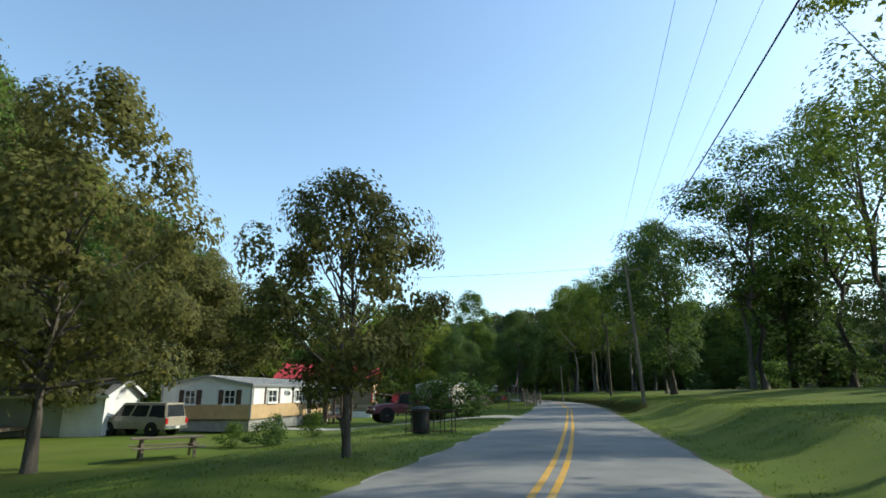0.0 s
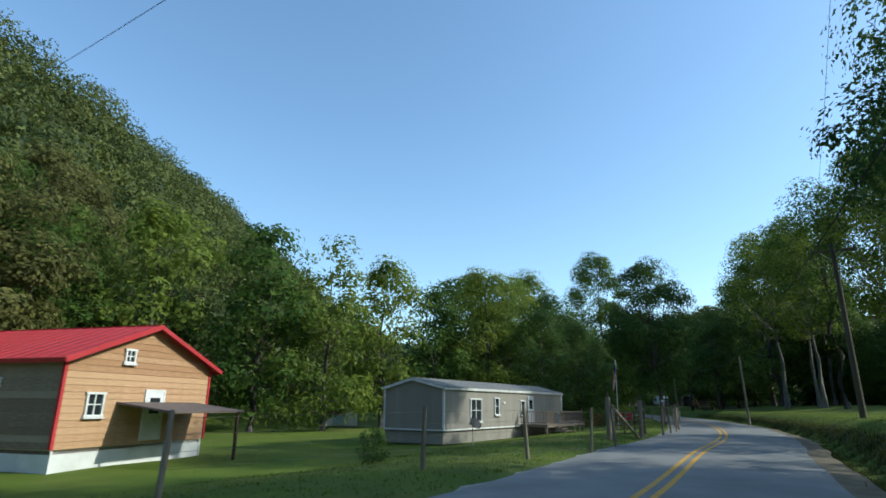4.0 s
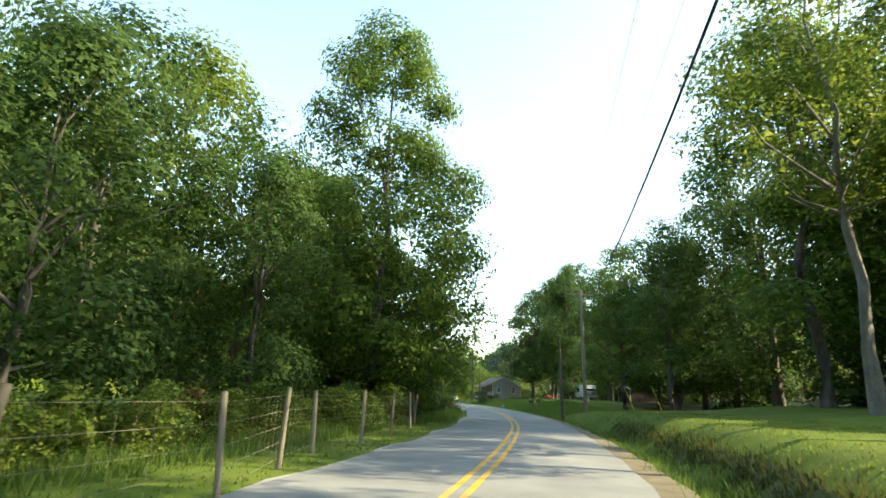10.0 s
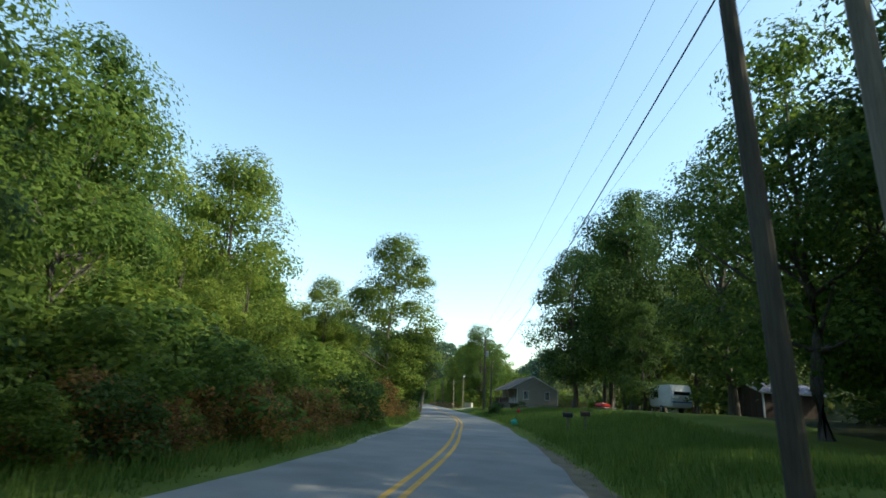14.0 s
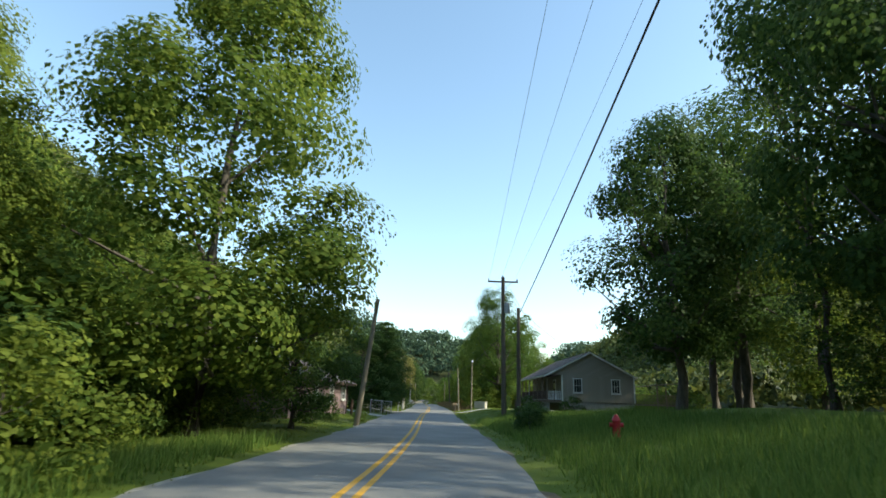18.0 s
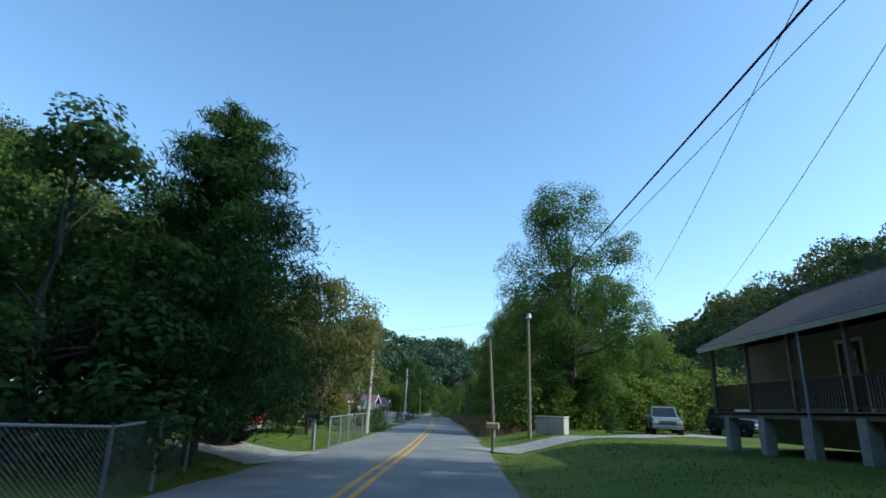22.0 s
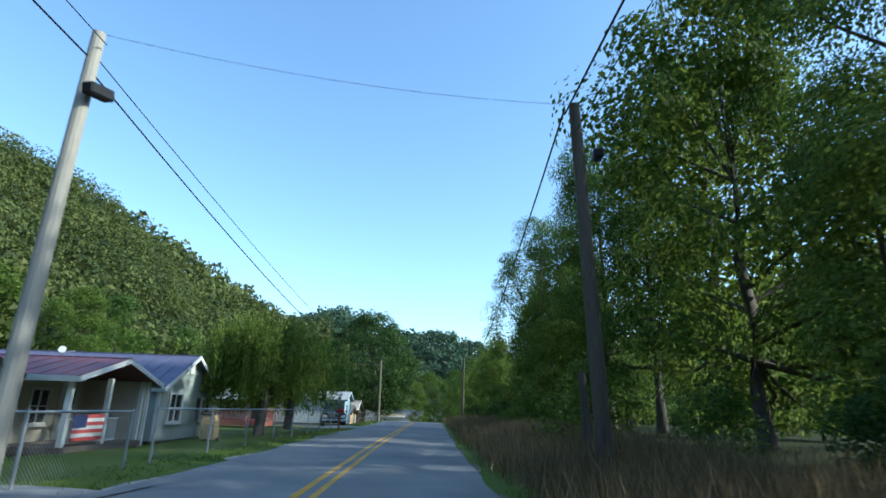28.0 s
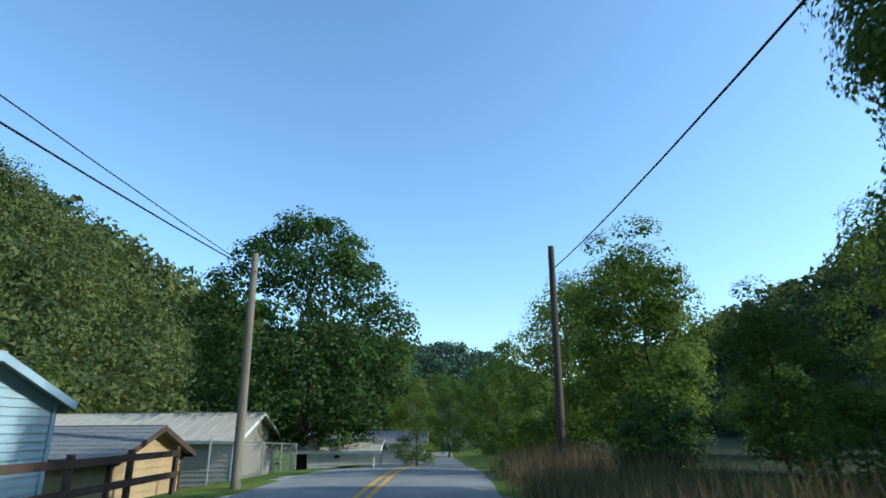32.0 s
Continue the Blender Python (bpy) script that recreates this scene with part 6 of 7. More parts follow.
vehicle("suv", 53.0, 270.5, 290, 5.0, 2.0, [(-2.5, 1.08), (-2.4, 1.12), (0, 1.12), (1.2, 1.12), (2.35, 1.05), (2.5, 0.9)], [(-2.4, 0), (-2.15, 1.85), (0.4, 1.86), (1.15, 0)], paint("navy_paint", (0.02, 0.03, 0.06)), "dark blue sport utility vehicle parked on grass", (-1.5, 1.55), 0.4, 0.36)
rm = vehicle("pickup_truck", 10.3, 350.6, 291, 5.9, 2.05, [(-2.95, 1.12), (-2.85, 1.2), (-0.8, 1.2), (0.9, 1.22), (1.3, 1.27), (2.55, 1.24), (2.86, 1.17), (2.95, 1.02)], [(-1.1, 0), (-0.9, 1.95), (0.55, 1.95), (1.4, 0)], paint("charcoal_paint", (0.018, 0.019, 0.023), 0.18), "charcoal pickup truck with a chrome grille by the road", (-1.8, 1.95), 0.43, 0.42, bed=(-2.8, -1.15, 1.21), cat="truck")
gs = part("grille_surround", boxm(2.975, 0, 0.7, 0.05, 1.16, 0.42, bevel=0.02), CHROME, rm)
for gy in (-0.28, 0.28):
    for gz_ in (0.735, 0.925):
        part("grille_opening", boxm(3.0, gy, gz_, 0.02, 0.47, 0.145, bevel=0.008), DARK, gs)
        for k in range(3):
            part("grille_bar", boxm(3.012, gy, gz_ + 0.03 + 0.04 * k, 0.01, 0.45, 0.012), CHROME, gs)
part("grille_badge", boxm(3.015, 0, 0.82, 0.02, 0.13, 0.15, bevel=0.02), CHROME, gs)
for sy in (-1, 1):
    hl = part("headlamp_unit", boxm(2.93, sy * 0.79, 0.78, 0.1, 0.4, 0.27, bevel=0.03), DARK, rm)
    part("lens", boxm(2.985, sy * 0.79, 0.82, 0.03, 0.3, 0.17, bevel=0.02), LAMPW, hl)
    part("fog_lamp", boxm(3.06, sy * 0.72, 0.5, 0.03, 0.16, 0.1, bevel=0.02), LAMPW, rm)
part("lower_bumper", boxm(2.97, 0, 0.33, 0.14, 1.9, 0.14, bevel=0.03), DARK, rm)
rv = thing("camper_trailer", 63.9, 196.6, gz(63.9, 196.6), 100, "white camper trailer in the shade of trees", "trailer")
bm = bmesh.new(); prism(bm, [(-2.3, 0.5), (2.3, 0.5), (2.5, 1.2), (2.1, 2.6), (-2.0, 2.6), (-2.5, 1.5)], -1.05, 1.05)
bmesh.ops.bevel(bm, geom=bm.edges[:], offset=0.12, segments=2, affect="EDGES"); part("body", bm, WHITE, rv)
for bx in ((-2.42, 0.0, 1.35, 0.05, 1.5, 0.62), (0.8, 1.05, 1.4, 1.0, 0.04, 0.6), (0.8, -1.05, 1.4, 1.0, 0.04, 0.6)):
    part("window", boxm(*bx, (0, -18 if bx[0] < -2 else 0, 0)), GLASS, rv)
part("stripe", boxm(-2.4, 0, 0.95, 0.12, 1.9, 0.1), BLUEP, rv)
for s in (-1, 1):
    wheel(rv, -0.2, s * 0.95, 0.34, 0.2)

# ---- poles and cables ----
def pole(x, y, h, material=None, r=0.15, lean=(0, 0), z=None, name="utility_pole", label="weathered wooden utility pole beside the road", arm=None, extras=()):
    z0 = gz(x, y) - 0.05 if z is None else z
    e = thing(name, x, y, z0, 0, label, "pole")
    m = material or POLE
    tx, ty = lean
    part("shaft", tubem((0, 0, -0.3), (tx, ty, h), r * 1.12, r * 0.75, 12), m, e)
    if arm:
        L, rz = arm
        a = part("crossarm", boxm(0, 0, 0, L, 0.1, 0.13, bevel=0.01), m, e); a.matrix_local = pose(tx, ty, h - 0.45, 0, 0, rz)
        for s in (-0.47, 0, 0.47):
            ins = part("insulator", tubem((s * L, 0, 0.13 if s else 0.45), (s * L, 0, 0.34 if s else 0.62), 0.055, 0.035), BROWN, a)
        for s in (-1, 1):
            part("arm_brace", tubem((s * L * 0.28, 0.07, 0.0), (0, 0.12, -0.6), 0.018), GALV, a)
    for k in extras:
        if k[0] == "transformer":
            t = part("transformer", tubem((tx * 0.9 + k[2], 0.1 + ty * 0.9, k[1]), (tx * 0.9 + k[2], 0.1 + ty * 0.9, k[1] + 0.85), 0.26, 0.26, 14), GALV, e)
            part("bushing", tubem((tx * 0.9 + k[2], 0.1, k[1] + 0.85), (tx * 0.9 + k[2], 0.1, k[1] + 1.08), 0.05, 0.03), BROWN, t)
        elif k[0] == "lamp":
            a = part("lamp_arm", tubem((tx, ty, k[1]), (tx + k[2] * 0.7, ty, k[1] + 0.1), 0.025), GALV, e)
            part("lamp_head", tubem((tx + k[2] * 0.7, ty, k[1] + 0.15), (tx + k[2] * 0.7, ty, k[1] - 0.12), 0.1, 0.17, 12), LAMPW, a)
        elif k[0] == "box":
            part("splice_case", boxm(k[2], 0, k[1], 0.22, 0.5, 0.2, (12, 0, 0), 0.03), WIRE, e)
    return (x + tx, y + ty, z0 + h)


def cable(a, b, sag, r=0.012, name="cable", label="black overhead cable between poles"):
    a, b = Vector(a), Vector(b)
    v, f = [], []
    n = 22
    pts = [tuple(a.lerp(b, k / n) - Vector((0, 0, sag * 4 * (k / n) * (1 - k / n)))) for k in range(n + 1)]
    limb(v, f, pts, [r] * (n + 1), 4)
    o = rawmesh(name, v, f, WIRE)
    return tagged(o, label, "cable", "overhead cables")


P0 = pole(-1.5, -11.4, 11.5, arm=(2.4, -30))
P1 = pole(27.3, 43.0, 12.0, lean=(-0.4, 0.4), arm=(2.4, -28))
P3 = pole(42.9, 76.0, 10.8, POLE_D, lean=(-0.15, -0.3), arm=(2.4, -25), r=0.17)
P2 = pole(44.0, 94.8, 6.4, POLE, r=0.11, lean=(-0.1, 0.1))
P5 = pole(53.0, 146.0, 10.6, POLE, arm=(2.3, 3), lean=(-0.25, 0), r=0.17)
P6 = pole(50.9, 145.0, 7.3, POLE_D, r=0.13, lean=(-0.3, 0))
Q1 = pole(44.7, 226.6, 11.2, POLE_D, r=0.19, lean=(-0.1, -0.4), arm=(2.5, 8), extras=(("transformer", 8.2, 0.3),), label="tall dark utility pole with a crossarm and transformer")
Q2 = pole(46.0, 215.0, 6.9, POLE_D, r=0.13)
pole(36.95, 212.3, 7.15, POLE, r=0.15, lean=(1.0, -0.6), label="leaning weathered wooden pole in front of a house")
SP = pole(39.0, 259.6, 6.7, POLE, r=0.1, extras=(("lamp", 6.6, 0.05),), label="slim pale pole with a yard lamp on top")
pole(36.7, 264.6, 6.2, POLE, r=0.1, lean=(-0.3, 0))
R1 = pole(28.4, 264.5, 6.7, PALE, r=0.13, lean=(0.15, 0.1), extras=(("box", 5.6, 0.3),))
S1 = pole(20.35, 308.6, 7.45, PALE, r=0.14, lean=(0.1, 0), extras=(("box", 6.2, 0.35),))
S2 = pole(29.0, 312.8, 7.65, POLE_D, r=0.15, lean=(-0.4, -0.5), extras=(("box", 6.6, 0.1),))
S3 = pole(10.8, 364.2, 7.3, POLE, r=0.13, lean=(-0.1, 0), z=-0.6)
S4 = pole(19.7, 368.5, 7.75, POLE_D, r=0.14, lean=(0.1, -0.6), z=-0.2)
PL = pole(-20.5, 67.5, 9.2, POLE, r=0.14, lean=(0.6, 0), extras=(("transformer", 7.6, 0.3), ("lamp", 6.6, 0.6)), label="pole with a transformer and yard lamp behind the houses")
pole(13.5, 243.0, 9.5, POLE, r=0.14, lean=(0.9, 0), arm=(2.2, 60), extras=(("transformer", 6.8, 0.3),), label="leaning pole with a transformer behind the houses")
pole(28.9, 314.6, 2.2, POLE_D, r=0.11, name="pole_stub", label="cut-off pole stub in tall dry weeds", lean=(-0.15, 0))
for n, (a, b) in enumerate(((P0, P1), (P1, P3), (P3, P5), (P5, Q1))):
    for s in (-1.1, 0, 1.1):
        va, vb = Vector(a), Vector(b)
        side = Vector(((vb - va).y, -(vb - va).x, 0)).normalized() * s
        cable(va + side + Vector((0, 0, 0.1 if s else 0.25)), vb + side + Vector((0, 0, 0.1 if s else 0.25)), 0.9, 0.006)
for a, b, sag in (((-1.5, -11.4, 7.1), (26.75, 43.1, 11.86), 0.74), ((26.6, 43.2, 6.72), (P2[0], P2[1], P2[2]), 0.2), (P2, (52.2, 146.1, 10.4), 1.9), ((52.3, 146.0, 10.2), (Q2[0], Q2[1], 6.65), 0.6),
                  ((Q2[0], Q2[1], 6.45), (28.4, 312.3, 7.54), 1.12), ((28.4, 312.4, 7.7), (S4[0], S4[1], 6.7), 1.92)):
    cable(a, b, sag, 0.022, label="thick black telephone cable between poles")
cable((Q2[0] + 0.15, Q2[1], 6.2), (28.6, 312.3, 7.1), 1.0, 0.008)
cable(P6, (P5[0], P5[1], 8.0), 0.1, 0.012)
cable(Q1, (46.5, 262, 9.5), 0.5, 0.012); cable((Q1[0] + 0.6, Q1[1], Q1[2] - 1.0), (50, 262, 8.5), 0.5, 0.012)
cable(R1, SP, 0.25, 0.005); cable((28.55, 264.7, 6.5), (20.4, 308.6, 6.9), 0.05, 0.02); cable((R1[0] + 0.4, R1[1], R1[2] - 0.1), (S1[0] + 0.2, S1[1], 7.15), 0.1, 0.012)
cable((20.45, 308.7, 6.64), (10.6, 364.2, 6.2), 1.47, 0.02); cable((20.4, 308.7, 7.0), (10.8, 364.2, 6.1), 1.02, 0.013); cable(S3, (3, 410, 3.5), 0.4, 0.02)
cable(S1, S2, 0.25, 0.005); cable(P1, PL, 1.0, 0.012); cable(Q2, (52, 234, 5.5), 0.3, 0.012)
for sx, (bx, by) in ((0.9, (57.6, 147.5)), (1.2, (60.5, 149))):
    cable((P5[0], P5[1], P5[2] - 1.2), (bx, by, gz(bx, by)), 0.0, 0.012, "guy_wire", "steel guy wire anchoring a utility pole")
    gw = tubem((0, 0, 0), (-0.95, -0.3, 2.2), 0.03); o = part("guy_guard", gw, YELP, None, "yellow plastic guard on a guy wire"); o.location = (bx, by, gz(bx, by)); tagged(o, "yellow plastic guard on a guy wire", "guard")

# ---- fences ----
def post_fence(pts, h, label, strands=5, r=0.06, group="fence posts"):
    e = thing("wire_fence", 0, 0, 0, 0, label, "fence")
    tops = []
    for k, (x, y) in enumerate(pts):
        z = gz(x, y)
        lx, ly = 0.12 * math.sin(k * 2.7), 0.1 * math.cos(k * 1.9)
        part("post", tubem((x, y, z - 0.2), (x + lx, y + ly, z + h * (1 + 0.06 * math.sin(k * 3.1))), r * (1 + 0.25 * math.sin(k * 1.3)), r * 0.85, 9), POLE, e)
        tops.append((x, y, z))
    for a, b in zip(tops, tops[1:]):
        for s in range(strands):
            zz = 0.2 + s * (h - 0.35) / (strands - 1)
            part("wire", tubem((a[0], a[1], a[2] + zz), (b[0], b[1], b[2] + zz), 0.003, None, 4), POLE, e)
        n = int(math.hypot(b[0] - a[0], b[1] - a[1]) / 0.3)
        bm = bmesh.new()
        for q in range(1, n):
            t = q / n
            x, y, z = (u + (v - u) * t for u, v in zip(a, b))
            tube(bm, (x, y, z + 0.2), (x, y, z + h - 0.2), 0.0018, None, 3, False)
        part("stay_mesh", bm, POLE, e)["kind"] = "stuff"
    return e


post_fence([(15.0, 49.0), (19.1, 53.8), (21.9, 56.6), (24.2, 59.6), (25.6, 62.3), (26.3, 66.6)], 1.55, "leaning wooden posts with woven wire along a yard")
post_fence([(28.7, 70.6), (30.1, 72.3), (31.2, 74.6), (32.2, 77.0), (33.15, 79.5), (33.8, 82.2), (34.45, 84.95), (35.25, 87.3), (36.0, 89.3)], 1.55, "grey wooden posts with woven wire along the road")
for x, y in ((28.7, 70.6), (30.1, 72.3), (31.2, 74.6), (32.2, 77.0), (33.15, 79.5), (33.8, 82.2), (34.45, 84.95), (35.25, 87.3)):
    fo = thing("post_ornament", x + 0.05, y + 0.03, gz(x, y) + 1.5, 0, "small dark pointed ornament on a fence post", "ornament", "fence ornaments")
    part("spike", tubem((0, 0, 0.0), (0.01, 0, 0.34), 0.05, 0.008, 6), POLE_D, fo); part("wing", boxm(0.02, 0, 0.1, 0.14, 0.02, 0.1, (0, 25, 0)), POLE_D, fo)
g2 = thing("farm_gate", 36.0, 89.4, gz(36.0, 89.4), 68, "grey tubular farm gate in the roadside fence", "gate")
for k in range(6):
    part("gate_bar", tubem((0.15, 0, 0.2 + 0.2 * k), (2.65, 0, 0.2 + 0.2 * k), 0.022), GALV, g2)
for xx in (0.15, 1.4, 2.65):
    part("gate_upright", tubem((xx, 0.01, 0.15), (xx, 0.01, 1.25), 0.028), GALV, g2)
pb = thing("pallet_bundle", 33.9, 101.0, gz(33.9, 101.0), 20, "bundle of weathered grey boards wrapped on the grass", "boards")
for k in range(4):
    part("board", boxm(-0.75 + 0.5 * k, 0, 0.1, 0.46, 0.9, 1.0, bevel=0.01), BLOCK, pb)
for yy in (-0.35, 0.35):
    part("skid", boxm(0, yy, 0, 2.0, 0.12, 0.1), DECK, pb)
post_fence([(37.0, 92.0), (37.3, 95.0), (37.9, 98.7), (38.4, 100.9), (39.0, 104.5), (38.7, 108.0), (38.6, 111.0), (39.2, 114.6), (39.7, 118.1), (40.0, 123.0), (39.9, 126), (39.7, 128.7)], 1.55, "grey wooden posts with woven wire along overgrown ground")
gl = thing("farm_gate", 26.3, 67.0, gz(26.3, 67), 52, "rusty tubular steel farm gate between wooden posts", "gate")
for k in range(6):
    part("gate_bar", tubem((0.25, 0, 0.25 + 0.2 * k), (3.7, 0, 0.25 + 0.2 * k), 0.024), IRON, gl)
for xx in (0.25, 1.4, 2.55, 3.7):
    part("gate_upright", tubem((xx, 0.01, 0.2), (xx, 0.01, 1.3), 0.03), IRON, gl)
gpst = thing("gate_post", 26.2, 66.9, gz(26.2, 66.9), 52, "thick grey wooden gate post with a diagonal brace", "post")
part("post", tubem((0, 0, -0.2), (0.05, 0, 1.95), 0.13, 0.12, 10), POLE, gpst); part("finial", tubem((0.05, 0, 1.95), (0.06, 0, 2.2), 0.07, 0.02), POLE_D, gpst)
part("brace", tubem((0.05, -0.12, 1.6), (2.3, -0.35, 0.05), 0.075, None, 8), POLE, gpst)
gps2 = thing("gate_post", 28.3, 69.6, gz(28.3, 69.6), 0, "grey wooden gate post with a small ornament", "post")
part("post", tubem((0, 0, -0.2), (0.03, 0, 1.85), 0.12, 0.11, 10), POLE, gps2); part("finial", tubem((0.03, 0, 1.85), (0.03, 0, 2.1), 0.06, 0.02), POLE_D, gps2)


def chain_link(pts, h, label):
    """Posts, top rail and woven wire as crossing strips."""
    e = thing("chain_link_fence", 0, 0, 0, 0, label, "fence")
    v, f = [], []
    for a, b in zip(pts, pts[1:]):
        d = math.hypot(b[0] - a[0], b[1] - a[1])
        ux, uy = (b[0] - a[0]) / d, (b[1] - a[1]) / d
        za, zb = gz(*a), gz(*b)
        m = max(1, round(d / 2.9))
        for k in range(m + 1):
            t = k / m
            x, y, z = a[0] + ux * d * t, a[1] + uy * d * t, za + (zb - za) * t
            part("post", tubem((x, y, z - 0.1), (x, y, z + h + 0.05), 0.032, None, 8), GALV, e)
        part("top_rail", tubem((a[0], a[1], za + h), (b[0], b[1], zb + h), 0.022, None, 6), GALV, e)
        step = 0.085
        n = int(d / step)
        for k in range(-int(h / step), n):
            for s in (1, -1):
                x0, x1 = k * step, k * step + h
                z0, z1 = (0.03, h) if s > 0 else (h, 0.03)
                if x0 < 0:
                    z0 += (z1 - z0) * (-x0) / h; x0 = 0
                if x1 > d:
                    z1 = z0 + (z1 - z0) * (d - x0) / (x1 - x0); x1 = d
                i = len(v)
                for xx, zz in ((x0, z0), (x1, z1)):
                    zg = za + (zb - za) * xx / d
                    v += [(a[0] + ux * (xx - 0.003) + uy * 0.01 * s, a[1] + uy * (xx - 0.003) - ux * 0.01 * s, zg + zz - 0.003), (a[0] + ux * (xx + 0.003) + uy * 0.01 * s, a[1] + uy * (xx + 0.003) - ux * 0.01 * s, zg + zz + 0.003)]
                f.append((i, i + 1, i + 3, i + 2))
    o = rawmesh("wire_mesh", v, f, GALV, e); o["kind"] = "stuff"
    return e


chain_link([(32.6, 231.0), (33.4, 235.8), (31.6, 240.5)], 1.25, "grey chain-link fence in the shade of cedars")
chain_link([(31.4, 250.0), (29.2, 259.8), (27.2, 271.5), (25.2, 283.0)], 1.25, "grey chain-link fence along a green verge")
chain_link([(23.6, 288.5), (21.8, 297.5), (20.2, 306.5), (18.9, 313.2)], 1.2, "grey chain-link fence in front of maroon-roofed houses")
chain_link([(18.6, 314.5), (17.0, 324.5), (15.4, 334.0), (14.6, 338.2)], 1.25, "grey chain-link fence before the willow")
chain_link([(8.8, 366.0), (6.6, 377.5)], 1.3, "grey chain-link fence beyond the shed")
rf = thing("rail_fence", 0, 0, 0, 0, "dark brown three-rail wooden fence beside the road", "fence")
fp = [(12.0, 352.2), (11.4, 354.4), (10.9, 356.6), (10.3, 358.9), (9.8, 361.2), (9.3, 363.6)]
for x, y in fp:
    part("post", boxm(x, y, gz(x, y) - 0.15, 0.12, 0.12, 1.35, bevel=0.01), BROWN, rf)
for a, b in zip(fp, fp[1:]):
    for zz in (0.42, 0.95):
        d = math.hypot(b[0] - a[0], b[1] - a[1]); an = math.degrees(math.atan2(b[1] - a[1], b[0] - a[0]))
        r_ = part("rail", boxm(d / 2, -0.08, 0, d, 0.04, 0.15), BROWN, rf); r_.matrix_local = pose(a[0], a[1], gz(*a) + zz, 0, -math.degrees(math.atan2(gz(*b) - gz(*a), d)), an)

# ---- small things ----
def mailbox(x, y, rz, material, label, post=None, h=1.05):
    e = thing("mailbox", x, y, gz(x, y), rz, label, "mailbox")
    part("post", boxm(0, 0, -0.1, 0.1, 0.1, h + 0.1, (0, 3, 0)), post or DECK, e)
    bm = bmesh.new()
    pts = [(-0.11, 0), (0.11, 0)] + [(0.11 * math.cos(a), 0.14 + 0.11 * math.sin(a)) for a in np.linspace(0, math.pi, 9)]
    prism(bm, pts, -0.26, 0.26)
    b = part("box", bm, material, e); b.location = (0, 0, h)
    part("door_rim", boxm(0, -0.265, h + 0.01, 0.2, 0.015, 0.2, bevel=0.004), GALV, b).matrix_local = pose(0, 0, -h)
    part("flag", boxm(0.125, 0.05, 0.12, 0.012, 0.05, 0.2), REDP, b)
    part("support_board", boxm(0, 0, h - 0.03, 0.18, 0.5, 0.03), post or DECK, e)
    return e


mailbox(37.6, 252.6, 80, TAN, "worn tan mailbox on a wooden post at a driveway", h=0.95)
mailbox(31.0, 249.4, -100, WIRE, "black mailbox on grey posts at a fence corner", GALV, 1.15)
mailbox(51.2, 170.0, 90, WIRE, "dark mailbox on a post in tall grass", h=0.9)
mailbox(52.2, 170.6, 90, BROWN, "weathered mailbox on a post in tall grass", h=0.85)
mailbox(15.0, 338.6, -80, REDP, "red mailbox on a red wooden post", REDWOOD, 1.05)
mailbox(22.4, 300.5, -80, WHITE, "white mailbox on a post by the fence", h=1.0)
wb_ = thing("utility_box", 40.2, 260.8, gz(40.2, 260.8), -25, "stained off-white discarded chest lying in roadside grass", "chest")
part("body", boxm(0, 0, 0, 1.7, 0.7, 0.85, bevel=0.03), PALE, wb_); part("lid", boxm(0, 0, 0.86, 1.74, 0.74, 0.1, bevel=0.02), PALE, wb_)
for k in range(3):
    part("panel", boxm(-0.55 + 0.55 * k, -0.36, 0.15, 0.4, 0.02, 0.5, bevel=0.006), PALE, wb_)
hy = thing("fire_hydrant", 49.3, 200.2, gz(49.3, 200.2), 0, "red fire hydrant in long grass", "hydrant")
part("barrel", tubem((0, 0, 0), (0, 0, 0.55), 0.13, 0.12, 14), REDP, hy); part("bonnet", tubem((0, 0, 0.55), (0, 0, 0.74), 0.16, 0.05, 14), REDP, hy)
for a in (0, 90, 180):
    o = part("outlet", tubem((0, 0, 0.42), (0.22, 0, 0.42), 0.07, None, 10), REDP, hy); o.matrix_local = pose(0, 0, 0, 0, 0, a)
pt = thing("picnic_table", -5.0, 23.0, gz(-5, 23), 20, "weathered wooden picnic table on shaded grass", "table")
for k in range(5):
    part("top_board", boxm(0, -0.32 + 0.16 * k, 0.72, 2.4, 0.145, 0.04), DECK, pt)
for s in (-1, 1):
    for k in range(2):
        part("seat_board", boxm(0, s * (0.66 + 0.15 * k), 0.42, 2.4, 0.14, 0.04), DECK, pt)
    for q in (-1, 1):
        part("leg", boxm(s * 0.85, q * 0.4, 0, 0.09, 0.09, 0.78, (q * 28, 0, 0)), DECK, pt)
    part("cross_beam", boxm(s * 0.85, 0, 0.37, 0.05, 1.6, 0.1), DECK, pt)
tc_ = thing("trash_rack", 4.5, 22.8, gz(4.5, 22.8), -25, "black trash can in a welded steel rack", "rack")
cn = part("trash_can", tubem((-0.15, 0, 0.02), (-0.15, 0, 0.95), 0.32, 0.38, 16), WIRE, tc_); part("lid", tubem((-0.15, 0, 0.95), (-0.15, 0, 1.05), 0.4, 0.25, 16), WIRE, cn)
for xx in (-0.65, 0.3, 0.75, 1.2):
    for yy in (-0.4, 0.4):
        part("rack_upright", tubem((xx, yy, 0), (xx, yy, 0.9), 0.02), IRON, tc_)
for zz in (0.12, 0.88):
    for yy in (-0.4, 0.4):
        part("rack_rail", tubem((-0.65, yy, zz), (1.2, yy, zz), 0.018), IRON, tc_)
    for xx in (-0.65, 1.2):
        part("rack_rail", tubem((xx, -0.4, zz), (xx, 0.4, zz), 0.018), IRON, tc_)


